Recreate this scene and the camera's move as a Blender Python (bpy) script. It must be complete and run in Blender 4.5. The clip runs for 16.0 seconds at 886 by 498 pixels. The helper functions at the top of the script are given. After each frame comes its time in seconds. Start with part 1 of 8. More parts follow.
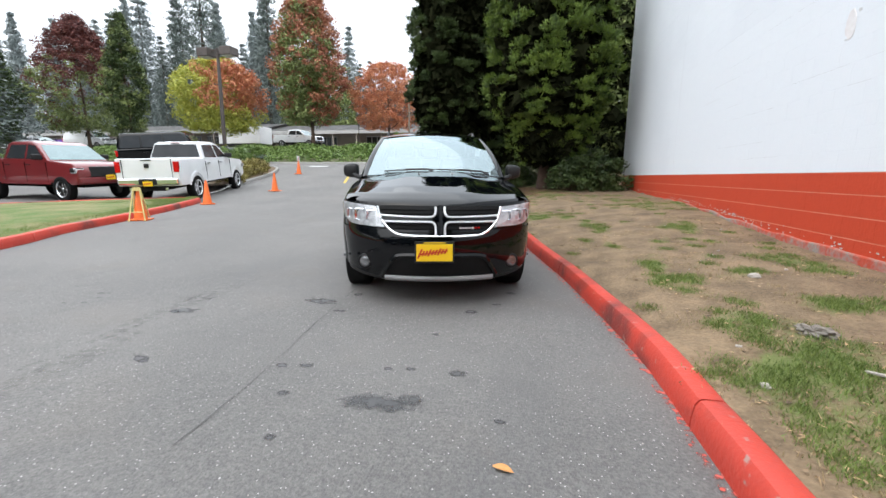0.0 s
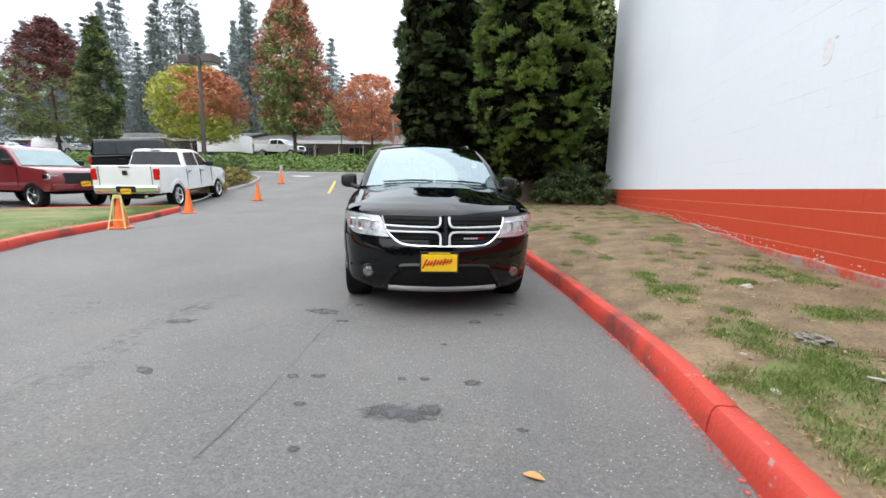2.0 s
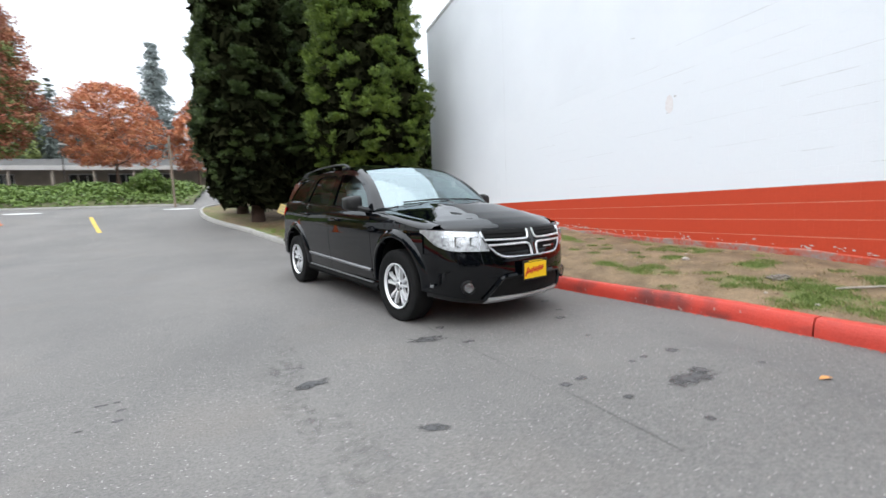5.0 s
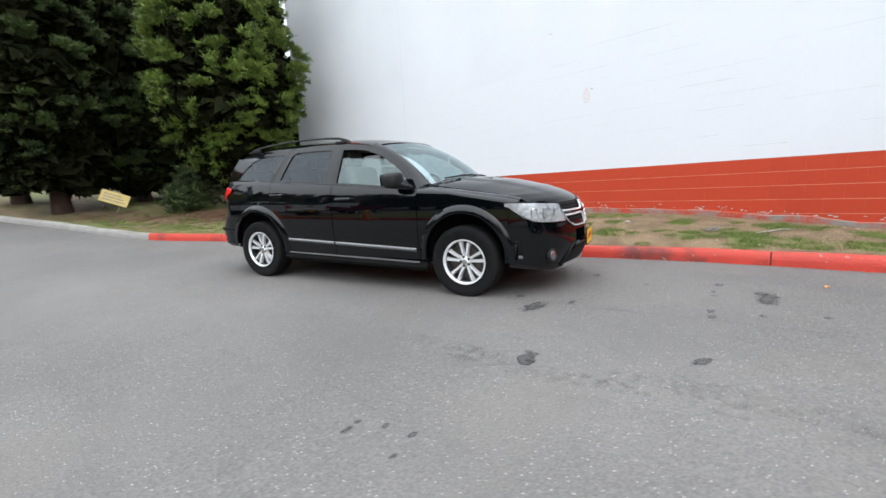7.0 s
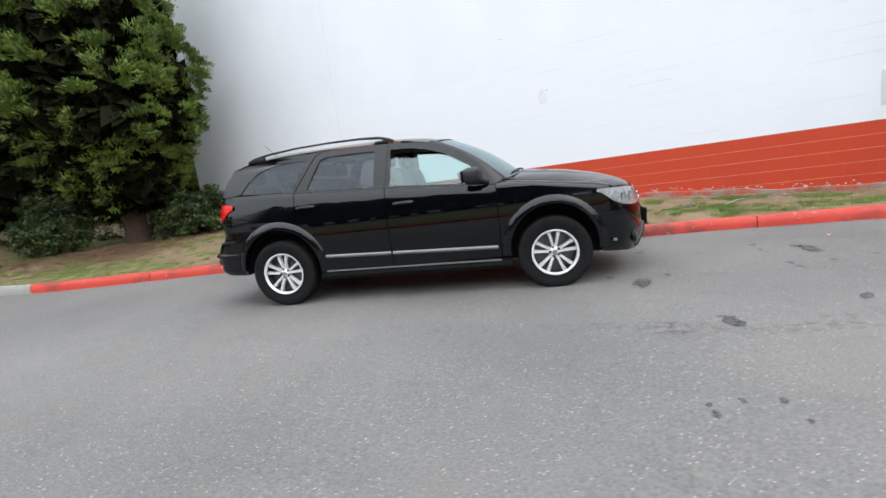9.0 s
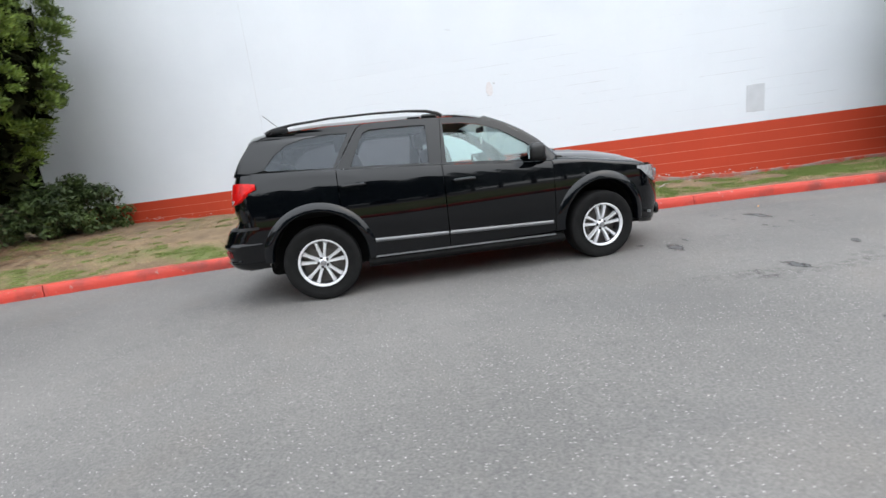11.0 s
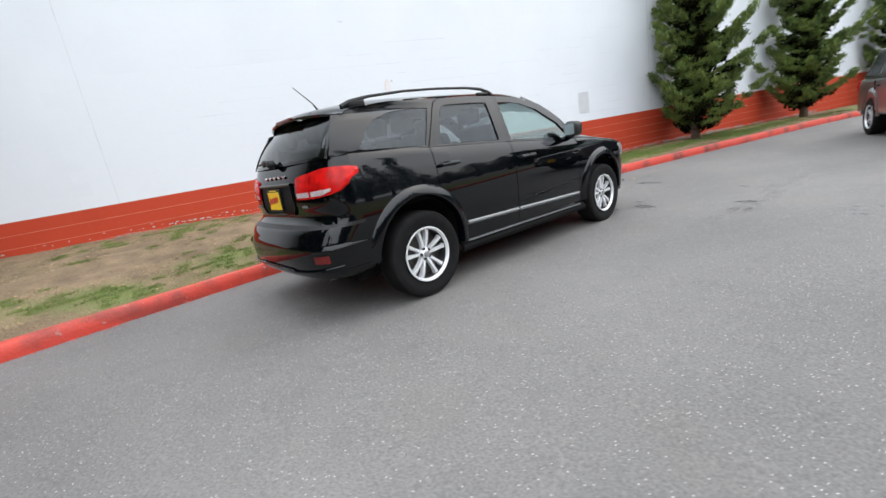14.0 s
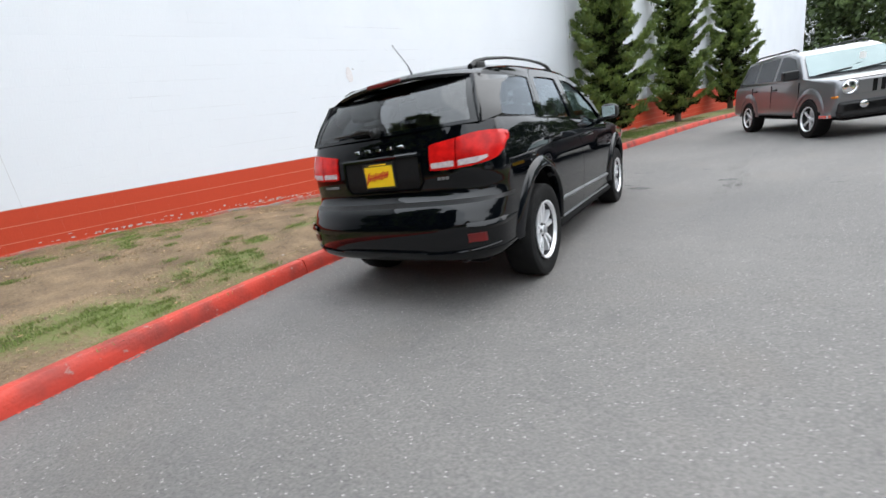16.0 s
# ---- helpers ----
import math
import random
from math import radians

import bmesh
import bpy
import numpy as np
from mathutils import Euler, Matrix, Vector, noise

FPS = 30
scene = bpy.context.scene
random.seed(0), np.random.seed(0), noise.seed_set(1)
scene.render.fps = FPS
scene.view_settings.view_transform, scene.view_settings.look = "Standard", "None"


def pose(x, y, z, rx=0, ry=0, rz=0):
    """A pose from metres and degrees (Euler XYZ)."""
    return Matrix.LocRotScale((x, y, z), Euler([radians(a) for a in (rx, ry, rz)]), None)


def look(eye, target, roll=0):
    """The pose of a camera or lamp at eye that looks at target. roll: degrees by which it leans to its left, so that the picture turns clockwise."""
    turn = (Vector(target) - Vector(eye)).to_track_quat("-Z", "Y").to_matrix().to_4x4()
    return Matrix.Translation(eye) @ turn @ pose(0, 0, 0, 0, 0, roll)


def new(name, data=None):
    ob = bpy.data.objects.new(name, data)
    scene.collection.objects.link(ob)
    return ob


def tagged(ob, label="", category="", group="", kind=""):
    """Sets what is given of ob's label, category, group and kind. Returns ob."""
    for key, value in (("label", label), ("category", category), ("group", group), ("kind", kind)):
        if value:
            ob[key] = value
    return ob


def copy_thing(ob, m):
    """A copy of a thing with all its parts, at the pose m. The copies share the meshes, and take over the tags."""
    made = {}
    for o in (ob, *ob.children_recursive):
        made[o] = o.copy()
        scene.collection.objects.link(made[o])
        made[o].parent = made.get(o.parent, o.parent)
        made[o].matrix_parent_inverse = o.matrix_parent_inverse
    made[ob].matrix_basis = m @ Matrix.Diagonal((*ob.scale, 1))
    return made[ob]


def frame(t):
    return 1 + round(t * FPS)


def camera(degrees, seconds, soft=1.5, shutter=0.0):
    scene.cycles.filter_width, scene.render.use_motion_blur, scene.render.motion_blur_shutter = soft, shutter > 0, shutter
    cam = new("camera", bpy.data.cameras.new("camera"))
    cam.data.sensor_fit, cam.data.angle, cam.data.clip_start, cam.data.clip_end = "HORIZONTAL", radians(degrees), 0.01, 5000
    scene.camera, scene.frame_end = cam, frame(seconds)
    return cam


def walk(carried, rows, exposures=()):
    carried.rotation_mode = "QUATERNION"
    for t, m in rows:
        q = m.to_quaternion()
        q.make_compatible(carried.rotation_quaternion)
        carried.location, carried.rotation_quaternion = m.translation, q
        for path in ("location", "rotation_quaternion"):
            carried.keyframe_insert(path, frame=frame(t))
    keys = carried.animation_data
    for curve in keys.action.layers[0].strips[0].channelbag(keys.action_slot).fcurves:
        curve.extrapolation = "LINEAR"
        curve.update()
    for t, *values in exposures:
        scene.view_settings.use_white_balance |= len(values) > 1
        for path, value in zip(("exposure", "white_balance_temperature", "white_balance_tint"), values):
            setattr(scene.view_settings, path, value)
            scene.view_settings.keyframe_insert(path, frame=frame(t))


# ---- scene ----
cam = camera(93.2, 16.0, shutter=0.4)
PATH = [
    (0, (1.214, -0.938, 1.134), (0.782, 0.984, 0.79), 0.5),
    (0.5, (1.214, -0.934, 1.129), (0.789, 0.99, 0.785), 0.7),
    (1, (1.211, -0.937, 1.132), (0.79, 0.988, 0.789), 0.9),
    (1.5, (1.197, -0.94, 1.133), (0.808, 0.992, 0.792), 1.6),
    (2, (1.019, -1.0, 1.123), (0.677, 0.949, 0.835), 1.3),
    (2.5, (0.684, -1.084, 1.109), (0.503, 0.877, 0.761), 0.8),
    (3, (0.283, -1.051, 1.077), (0.157, 0.925, 0.793), 1.9),
    (3.5, (-0.175, -1.041, 1.079), (-0.184, 0.946, 0.846), 2.2),
    (4, (-0.659, -1.024, 1.087), (-0.444, 0.954, 0.882), -0.0),
    (4.5, (-1.181, -0.938, 1.095), (-0.763, 1.015, 0.984), -1.1),
    (5, (-1.743, -0.861, 1.079), (-1.022, 0.995, 0.894), -2.3),
    (5.2, (-1.956, -0.774, 1.049), (-1.162, 1.051, 0.85), -3.4),
    (7.3, (-3.994, 0.716, 1.142), (-2.5, 2.008, 0.824), -3.3),
    (7.5, (-4.127, 0.886, 1.143), (-2.594, 2.131, 0.828), -3.2),
    (8, (-4.343, 1.337, 1.114), (-2.706, 2.454, 0.845), -2.3),
    (8.5, (-4.609, 1.818, 1.16), (-2.87, 2.758, 0.855), -6.4),
    (9, (-4.787, 2.335, 1.173), (-3.015, 3.208, 0.859), -7.9),
    (9.5, (-5.032, 2.824, 1.165), (-3.174, 3.484, 0.825), -7.7),
    (9.7, (-5.115, 3.015, 1.172), (-3.245, 3.623, 0.811), -7.2),
    (11.8, (-5.235, 5.166, 1.233), (-3.288, 5.044, 0.792), -8.3),
    (12, (-5.227, 5.373, 1.247), (-3.293, 5.157, 0.783), -8.3),
    (12.5, (-5.113, 5.84, 1.248), (-3.2, 5.514, 0.765), -9.7),
    (13, (-5.006, 6.302, 1.249), (-3.123, 5.79, 0.811), -10.3),
    (13.5, (-4.87, 6.697, 1.268), (-3.039, 6.049, 0.791), -10.9),
    (14, (-4.644, 7.105, 1.281), (-2.858, 6.347, 0.795), -9.8),
    (14.5, (-4.423, 7.526, 1.29), (-2.727, 6.581, 0.809), -9.8),
    (15, (-4.118, 7.882, 1.251), (-2.433, 6.909, 0.791), -9.9),
    (15.5, (-3.811, 8.267, 1.268), (-2.241, 7.114, 0.816), -9.7),
    (16, (-3.429, 8.557, 1.289), (-1.94, 7.336, 0.749), -9.5),
]
walk(cam, [(t, look(eye, target, roll)) for t, eye, target, roll in PATH])

# ---- light: an overcast, hazy morning ----
world = bpy.data.worlds.new("overcast_sky")
scene.world = world
world.use_nodes = True
wn = world.node_tree
wn.nodes.clear()
sky = wn.nodes.new("ShaderNodeTexSky")
sky.sky_type = 'NISHITA'
sky.sun_disc = False
sky.sun_elevation, sky.sun_rotation = radians(48), radians(200)
sky.dust_density = 6.0
sky_gain = wn.nodes.new("ShaderNodeVectorMath")
sky_gain.operation = 'SCALE'
sky_gain.inputs["Scale"].default_value = 0.10
# an overcast dome is about three times brighter overhead than at the horizon
way = wn.nodes.new("ShaderNodeTexCoord")
split = wn.nodes.new("ShaderNodeSeparateXYZ")
lift = wn.nodes.new("ShaderNodeMapRange")
lift.inputs[1].default_value, lift.inputs[2].default_value = 0.0, 1.0
lift.inputs[3].default_value, lift.inputs[4].default_value = 0.50, 1.50
wn.links.new(way.outputs["Generated"], split.inputs[0])
wn.links.new(split.outputs["Z"], lift.inputs[0])
cloud = wn.nodes.new("ShaderNodeMix")
cloud.data_type = 'RGBA'
cloud.inputs[0].default_value = 0.88
cloud.inputs[7].default_value = (0.890, 0.965, 1.045, 1)
bg = wn.nodes.new("ShaderNodeBackground")
bg.inputs["Strength"].default_value = 1.0
wout = wn.nodes.new("ShaderNodeOutputWorld")
wn.links.new(sky.outputs[0], sky_gain.inputs[0])
wn.links.new(sky_gain.outputs[0], cloud.inputs[6])
wn.links.new(cloud.outputs[2], bg.inputs[0])
wn.links.new(lift.outputs[0], bg.inputs["Strength"])
wn.links.new(bg.outputs[0], wout.inputs[0])

sun_data = bpy.data.lights.new("sun", 'SUN')
sun_data.energy, sun_data.angle, sun_data.color = 0.7, radians(120), (1.0, 0.985, 0.965)
sun = new("sun", sun_data)
sun.matrix_world = pose(0, 0, 30, 40, 0, -70)
scene.view_settings.exposure = 1.33


# ---- materials ----
def mat(name, a, b=None, rough=0.6, metal=0.0, scale=6.0, fine=90.0, bump=0.0, bump_scale=None, spec=0.5, coat=0.0,
        island=0.0, obj=0.0, contrast=0.5, coord="Object", fine_amount=0.25, rough_var=0.0):
    """A Principled surface: colour a to b by noise at two scales, with relief."""
    m = bpy.data.materials.new(name)
    m.use_nodes = True
    nt = m.node_tree
    p = nt.nodes["Principled BSDF"]
    p.inputs["Roughness"].default_value = rough
    p.inputs["Metallic"].default_value = metal
    p.inputs["Specular IOR Level"].default_value = spec
    p.inputs["Coat Weight"].default_value = coat
    p.inputs["Coat Roughness"].default_value = 0.03
    p.inputs["Coat IOR"].default_value = 1.44
    if b is None:
        b = tuple(c * 0.85 for c in a)
    tc = nt.nodes.new("ShaderNodeTexCoord")
    n1 = nt.nodes.new("ShaderNodeTexNoise")
    n1.inputs["Scale"].default_value, n1.inputs["Detail"].default_value = scale, 6
    n2 = nt.nodes.new("ShaderNodeTexNoise")
    n2.inputs["Scale"].default_value, n2.inputs["Detail"].default_value = fine, 3
    for n in (n1, n2):
        nt.links.new(tc.outputs[coord], n.inputs["Vector"])
    ramp = nt.nodes.new("ShaderNodeMapRange")
    ramp.inputs[1].default_value, ramp.inputs[2].default_value = 0.5 - contrast / 2.5, 0.5 + contrast / 2.5
    nt.links.new(n1.outputs[0], ramp.inputs[0])
    add = nt.nodes.new("ShaderNodeMath")
    add.operation = 'MULTIPLY_ADD'
    add.inputs[1].default_value = fine_amount * 2
    shift = nt.nodes.new("ShaderNodeMath")
    shift.operation = 'SUBTRACT'
    shift.inputs[1].default_value = fine_amount
    nt.links.new(ramp.outputs[0], shift.inputs[0])
    nt.links.new(n2.outputs[0], add.inputs[0])
    nt.links.new(shift.outputs[0], add.inputs[2])
    last = add
    for amount, node, out in ((island, "ShaderNodeNewGeometry", "Random Per Island"), (obj, "ShaderNodeObjectInfo", "Random")):
        if amount:
            g = nt.nodes.new(node)
            ma = nt.nodes.new("ShaderNodeMath")
            ma.operation = 'MULTIPLY_ADD'
            ma.inputs[1].default_value = amount
            nt.links.new(g.outputs[out], ma.inputs[0])
            sb = nt.nodes.new("ShaderNodeMath")
            sb.operation = 'SUBTRACT'
            sb.inputs[1].default_value = amount / 2
            nt.links.new(last.outputs[0], sb.inputs[0])
            nt.links.new(sb.outputs[0], ma.inputs[2])
            last = ma
    mix = nt.nodes.new("ShaderNodeMix")
    mix.data_type = 'RGBA'
    mix.inputs[6].default_value, mix.inputs[7].default_value = (*a, 1), (*b, 1)
    nt.links.new(last.outputs[0], mix.inputs[0])
    nt.links.new(mix.outputs[2], p.inputs["Base Color"])
    if rough_var:
        rr = nt.nodes.new("ShaderNodeMapRange")
        rr.inputs[3].default_value, rr.inputs[4].default_value = rough - rough_var, rough + rough_var
        nt.links.new(n1.outputs[0], rr.inputs[0])
        nt.links.new(rr.outputs[0], p.inputs["Roughness"])
    if bump:
        n3 = nt.nodes.new("ShaderNodeTexNoise")
        n3.inputs["Scale"].default_value, n3.inputs["Detail"].default_value = bump_scale or fine, 4
        nt.links.new(tc.outputs[coord], n3.inputs["Vector"])
        bp = nt.nodes.new("ShaderNodeBump")
        bp.inputs["Strength"].default_value, bp.inputs["Distance"].default_value = bump, 0.01
        nt.links.new(n3.outputs[0], bp.inputs["Height"])
        nt.links.new(bp.outputs[0], p.inputs["Normal"])
    return m


def glass_mat(name, tint, rough=0.0, f0=0.09, sheen=(0.97, 0.98, 0.98)):
    """Thin car glass: tinted transparency under a mirror-like gloss."""
    m = bpy.data.materials.new(name)
    m.use_nodes = True
    nt = m.node_tree
    nt.nodes.clear()
    out = nt.nodes.new("ShaderNodeOutputMaterial")
    tr = nt.nodes.new("ShaderNodeBsdfTransparent")
    tr.inputs[0].default_value = (*tint, 1)
    gl = nt.nodes.new("ShaderNodeBsdfGlossy")
    gl.inputs["Roughness"].default_value = rough
    gl.inputs["Color"].default_value = (*sheen, 1)
    lw = nt.nodes.new("ShaderNodeLayerWeight")
    lw.inputs[0].default_value = 0.5
    pw = nt.nodes.new("ShaderNodeMath")
    pw.operation = 'POWER'
    pw.inputs[1].default_value = 5.0
    nt.links.new(lw.outputs["Facing"], pw.inputs[0])
    fr = nt.nodes.new("ShaderNodeMath")
    fr.operation = 'MULTIPLY_ADD'
    fr.inputs[1].default_value, fr.inputs[2].default_value = 1 - f0, f0
    nt.links.new(pw.outputs[0], fr.inputs[0])
    mx = nt.nodes.new("ShaderNodeMixShader")
    nt.links.new(fr.outputs[0], mx.inputs[0])
    nt.links.new(tr.outputs[0], mx.inputs[1])
    nt.links.new(gl.outputs[0], mx.inputs[2])
    nt.links.new(mx.outputs[0], out.inputs[0])
    return m


def asphalt_mat():
    m = mat("asphalt", (0.093, 0.0895, 0.086), (0.184, 0.175, 0.165), rough=0.82, scale=0.5, fine=75, bump=0.9, bump_scale=110,
            contrast=0.9, fine_amount=1.0, coord="Object", rough_var=0.08)
    nt = m.node_tree
    p = nt.nodes["Principled BSDF"]
    mix = p.inputs["Base Color"].links[0].from_node
    tc = [n for n in nt.nodes if n.type == 'TEX_COORD'][0]
    # pale stones in the binder
    vo = nt.nodes.new("ShaderNodeTexVoronoi")
    vo.inputs["Scale"].default_value = 64
    nt.links.new(tc.outputs["Object"], vo.inputs["Vector"])
    lt = nt.nodes.new("ShaderNodeMath")
    lt.operation = 'LESS_THAN'
    lt.inputs[1].default_value = 0.23
    nt.links.new(vo.outputs["Distance"], lt.inputs[0])
    pick = nt.nodes.new("ShaderNodeSeparateColor")
    nt.links.new(vo.outputs["Color"], pick.inputs[0])
    gt = nt.nodes.new("ShaderNodeMath")
    gt.operation = 'GREATER_THAN'
    gt.inputs[1].default_value = 0.85
    nt.links.new(pick.outputs[0], gt.inputs[0])
    mul = nt.nodes.new("ShaderNodeMath")
    mul.operation = 'MULTIPLY'
    nt.links.new(lt.outputs[0], mul.inputs[0])
    nt.links.new(gt.outputs[0], mul.inputs[1])
    soft = nt.nodes.new("ShaderNodeMath")
    soft.operation = 'MULTIPLY'
    soft.inputs[1].default_value = 0.9
    nt.links.new(mul.outputs[0], soft.inputs[0])
    m2 = nt.nodes.new("ShaderNodeMix")
    m2.data_type = 'RGBA'
    m2.inputs[7].default_value = (0.46, 0.44, 0.42, 1)
    nt.links.new(soft.outputs[0], m2.inputs[0])
    nt.links.new(mix.outputs[2], m2.inputs[6])
    # dark worn bands and oil-darkened streaks
    st = nt.nodes.new("ShaderNodeTexNoise")
    st.inputs["Scale"].default_value, st.inputs["Detail"].default_value = 1.3, 5
    mp = nt.nodes.new("ShaderNodeMapping")
    mp.inputs["Rotation"].default_value = (0, 0, radians(-16))
    mp.inputs["Scale"].default_value = (1.0, 0.22, 1.0)
    nt.links.new(tc.outputs["Object"], mp.inputs[0])
    nt.links.new(mp.outputs[0], st.inputs["Vector"])
    sr = nt.nodes.new("ShaderNodeMapRange")
    sr.inputs[1].default_value, sr.inputs[2].default_value = 0.56, 0.74
    sr.inputs[3].default_value, sr.inputs[4].default_value = 0.0, 0.24
    nt.links.new(st.outputs[0], sr.inputs[0])
    m3 = nt.nodes.new("ShaderNodeMix")
    m3.data_type = 'RGBA'
    m3.inputs[7].default_value = (0.075, 0.075, 0.078, 1)
    nt.links.new(sr.outputs[0], m3.inputs[0])
    nt.links.new(m2.outputs[2], m3.inputs[6])
    # blotches of darker binder and faint brown dirt at arm's length
    last = m3.outputs[2]
    for sc, lo, hi, top, col in ((4.5, 0.52, 0.74, 0.16, (0.062, 0.062, 0.064, 1)), (1.1, 0.55, 0.80, 0.28, (0.165, 0.138, 0.112, 1)), (16.0, 0.56, 0.72, 0.22, (0.070, 0.070, 0.072, 1))):
        bn = nt.nodes.new("ShaderNodeTexNoise")
        bn.inputs["Scale"].default_value, bn.inputs["Detail"].default_value = sc, 8
        nt.links.new(tc.outputs["Object"], bn.inputs["Vector"])
        br_ = nt.nodes.new("ShaderNodeMapRange")
        br_.inputs[1].default_value, br_.inputs[2].default_value = lo, hi
        br_.inputs[4].default_value = top
        nt.links.new(bn.outputs[0], br_.inputs[0])
        bx_ = nt.nodes.new("ShaderNodeMix")
        bx_.data_type = 'RGBA'
        bx_.inputs[7].default_value = col
        nt.links.new(br_.outputs[0], bx_.inputs[0])
        nt.links.new(last, bx_.inputs[6])
        last = bx_.outputs[2]
    nt.links.new(last, p.inputs["Base Color"])
    return m


def lawn_mat():
    m = mat("lawn_soil", (0.240, 0.166, 0.098), (0.094, 0.064, 0.036), rough=0.95, scale=3.4, fine=42, bump=1.0, bump_scale=55, contrast=0.6, fine_amount=0.75)
    nt = m.node_tree
    p = nt.nodes["Principled BSDF"]
    mix = p.inputs["Base Color"].links[0].from_node
    at = nt.nodes.new("ShaderNodeAttribute")
    at.attribute_name = "grass"
    tc = [n for n in nt.nodes if n.type == 'TEX_COORD'][0]
    gn = nt.nodes.new("ShaderNodeTexNoise")
    gn.inputs["Scale"].default_value, gn.inputs["Detail"].default_value = 22, 4
    nt.links.new(tc.outputs["Object"], gn.inputs["Vector"])
    ad = nt.nodes.new("ShaderNodeMath")
    ad.operation = 'ADD'
    nt.links.new(at.outputs["Fac"], ad.inputs[0])
    nt.links.new(gn.outputs[0], ad.inputs[1])
    mr = nt.nodes.new("ShaderNodeMapRange")
    mr.inputs[1].default_value, mr.inputs[2].default_value = 0.72, 1.16
    nt.links.new(ad.outputs[0], mr.inputs[0])
    m2 = nt.nodes.new("ShaderNodeMix")
    m2.data_type = 'RGBA'
    m2.inputs[7].default_value = (0.118, 0.138, 0.040, 1)
    nt.links.new(mr.outputs[0], m2.inputs[0])
    nt.links.new(mix.outputs[2], m2.inputs[6])
    nt.links.new(m2.outputs[2], p.inputs["Base Color"])
    return m


ASPHALT = asphalt_mat()
LAWN = lawn_mat()
KERB_RED = mat("kerb_red_paint", (0.56, 0.050, 0.028), (0.42, 0.042, 0.027), rough=0.55, scale=3, fine=35, bump=0.5, bump_scale=45, contrast=0.8, fine_amount=0.35)
# scuffs of tyre rubber and chips of bare concrete on the painted kerb
kb = KERB_RED.node_tree
kb_p = kb.nodes["Principled BSDF"]
kb_last = kb_p.inputs["Base Color"].links[0].from_socket
for kb_scale, kb_lo, kb_hi, kb_col in ((1.9, 0.50, 0.66, (0.075, 0.026, 0.024, 1)), (14.0, 0.66, 0.71, (0.34, 0.24, 0.21, 1))):
    kb_n = kb.nodes.new("ShaderNodeTexNoise")
    kb_n.inputs["Scale"].default_value, kb_n.inputs["Detail"].default_value = kb_scale, 7
    kb_c = kb.nodes.new("ShaderNodeTexCoord")
    kb.links.new(kb_c.outputs["Object"], kb_n.inputs["Vector"])
    kb_r = kb.nodes.new("ShaderNodeMapRange")
    kb_r.inputs[1].default_value, kb_r.inputs[2].default_value = kb_lo, kb_hi
    kb_r.inputs[4].default_value = 0.8
    kb.links.new(kb_n.outputs[0], kb_r.inputs[0])
    kb_m = kb.nodes.new("ShaderNodeMix")
    kb_m.data_type = 'RGBA'
    kb_m.inputs[7].default_value = kb_col
    kb.links.new(kb_r.outputs[0], kb_m.inputs[0])
    kb.links.new(kb_last, kb_m.inputs[6])
    kb_last = kb_m.outputs[2]
kb.links.new(kb_last, kb_p.inputs["Base Color"])
CONCRETE = mat("concrete", (0.36, 0.35, 0.33), (0.24, 0.235, 0.22), rough=0.9, scale=2.5, fine=60, bump=0.5, contrast=0.8)
WALL_WHITE = mat("white_block_paint", (0.755, 0.783, 0.823), (0.685, 0.713, 0.757), rough=0.6, scale=0.7, fine=30, bump=0.25, bump_scale=50, contrast=0.8, fine_amount=0.15, obj=0.03, coord="Object")
WALL_RED = mat("red_block_paint", (0.54, 0.060, 0.022), (0.43, 0.048, 0.020), rough=0.7, spec=0.3, scale=0.9, fine=26, bump=0.3, bump_scale=45, contrast=0.9, fine_amount=0.3, coord="Object")
MORTAR_W = mat("white_mortar", (0.755, 0.783, 0.823), (0.67, 0.698, 0.742), rough=0.7, scale=3, bump=0.3)
MORTAR_R = mat("red_mortar", (0.62, 0.25, 0.17), (0.50, 0.13, 0.075), rough=0.8, scale=3, bump=0.4)
FOOTING = mat("peeling_footing", (0.42, 0.060, 0.030), (0.25, 0.225, 0.20), rough=0.95, scale=3.2, fine=24, bump=0.9, contrast=0.30, fine_amount=0.8)
PRINT_GREY = mat("faded_grey_print", (0.30, 0.29, 0.28), (0.16, 0.15, 0.145), rough=0.8, scale=5)
FLAKE = mat("bare_white_flakes", (0.58, 0.54, 0.51), (0.40, 0.37, 0.35), rough=0.9, scale=20)
BARK = mat("bark", (0.11, 0.075, 0.052), (0.055, 0.038, 0.028), rough=0.95, scale=7, fine=40, bump=1.0, bump_scale=25, contrast=0.9)
BARK_RED = mat("red_brown_bark", (0.075, 0.042, 0.029), (0.035, 0.021, 0.016), rough=0.95, scale=7, fine=40, bump=1.0, bump_scale=25, contrast=0.9)


def leaf(name, a, b, rough=0.55, island=0.8):
    return mat(name, a, b, rough=rough, scale=0.6, fine=8, island=island, contrast=0.9, fine_amount=0.2, spec=0.35)


def clump_leaf(name, a, b, scale):
    """Foliage whose tint changes from spray to spray more than from leaf to leaf."""
    return mat(name, a, b, rough=0.55, scale=scale, fine=9, island=0.45, contrast=0.62, fine_amount=0.35, spec=0.3)


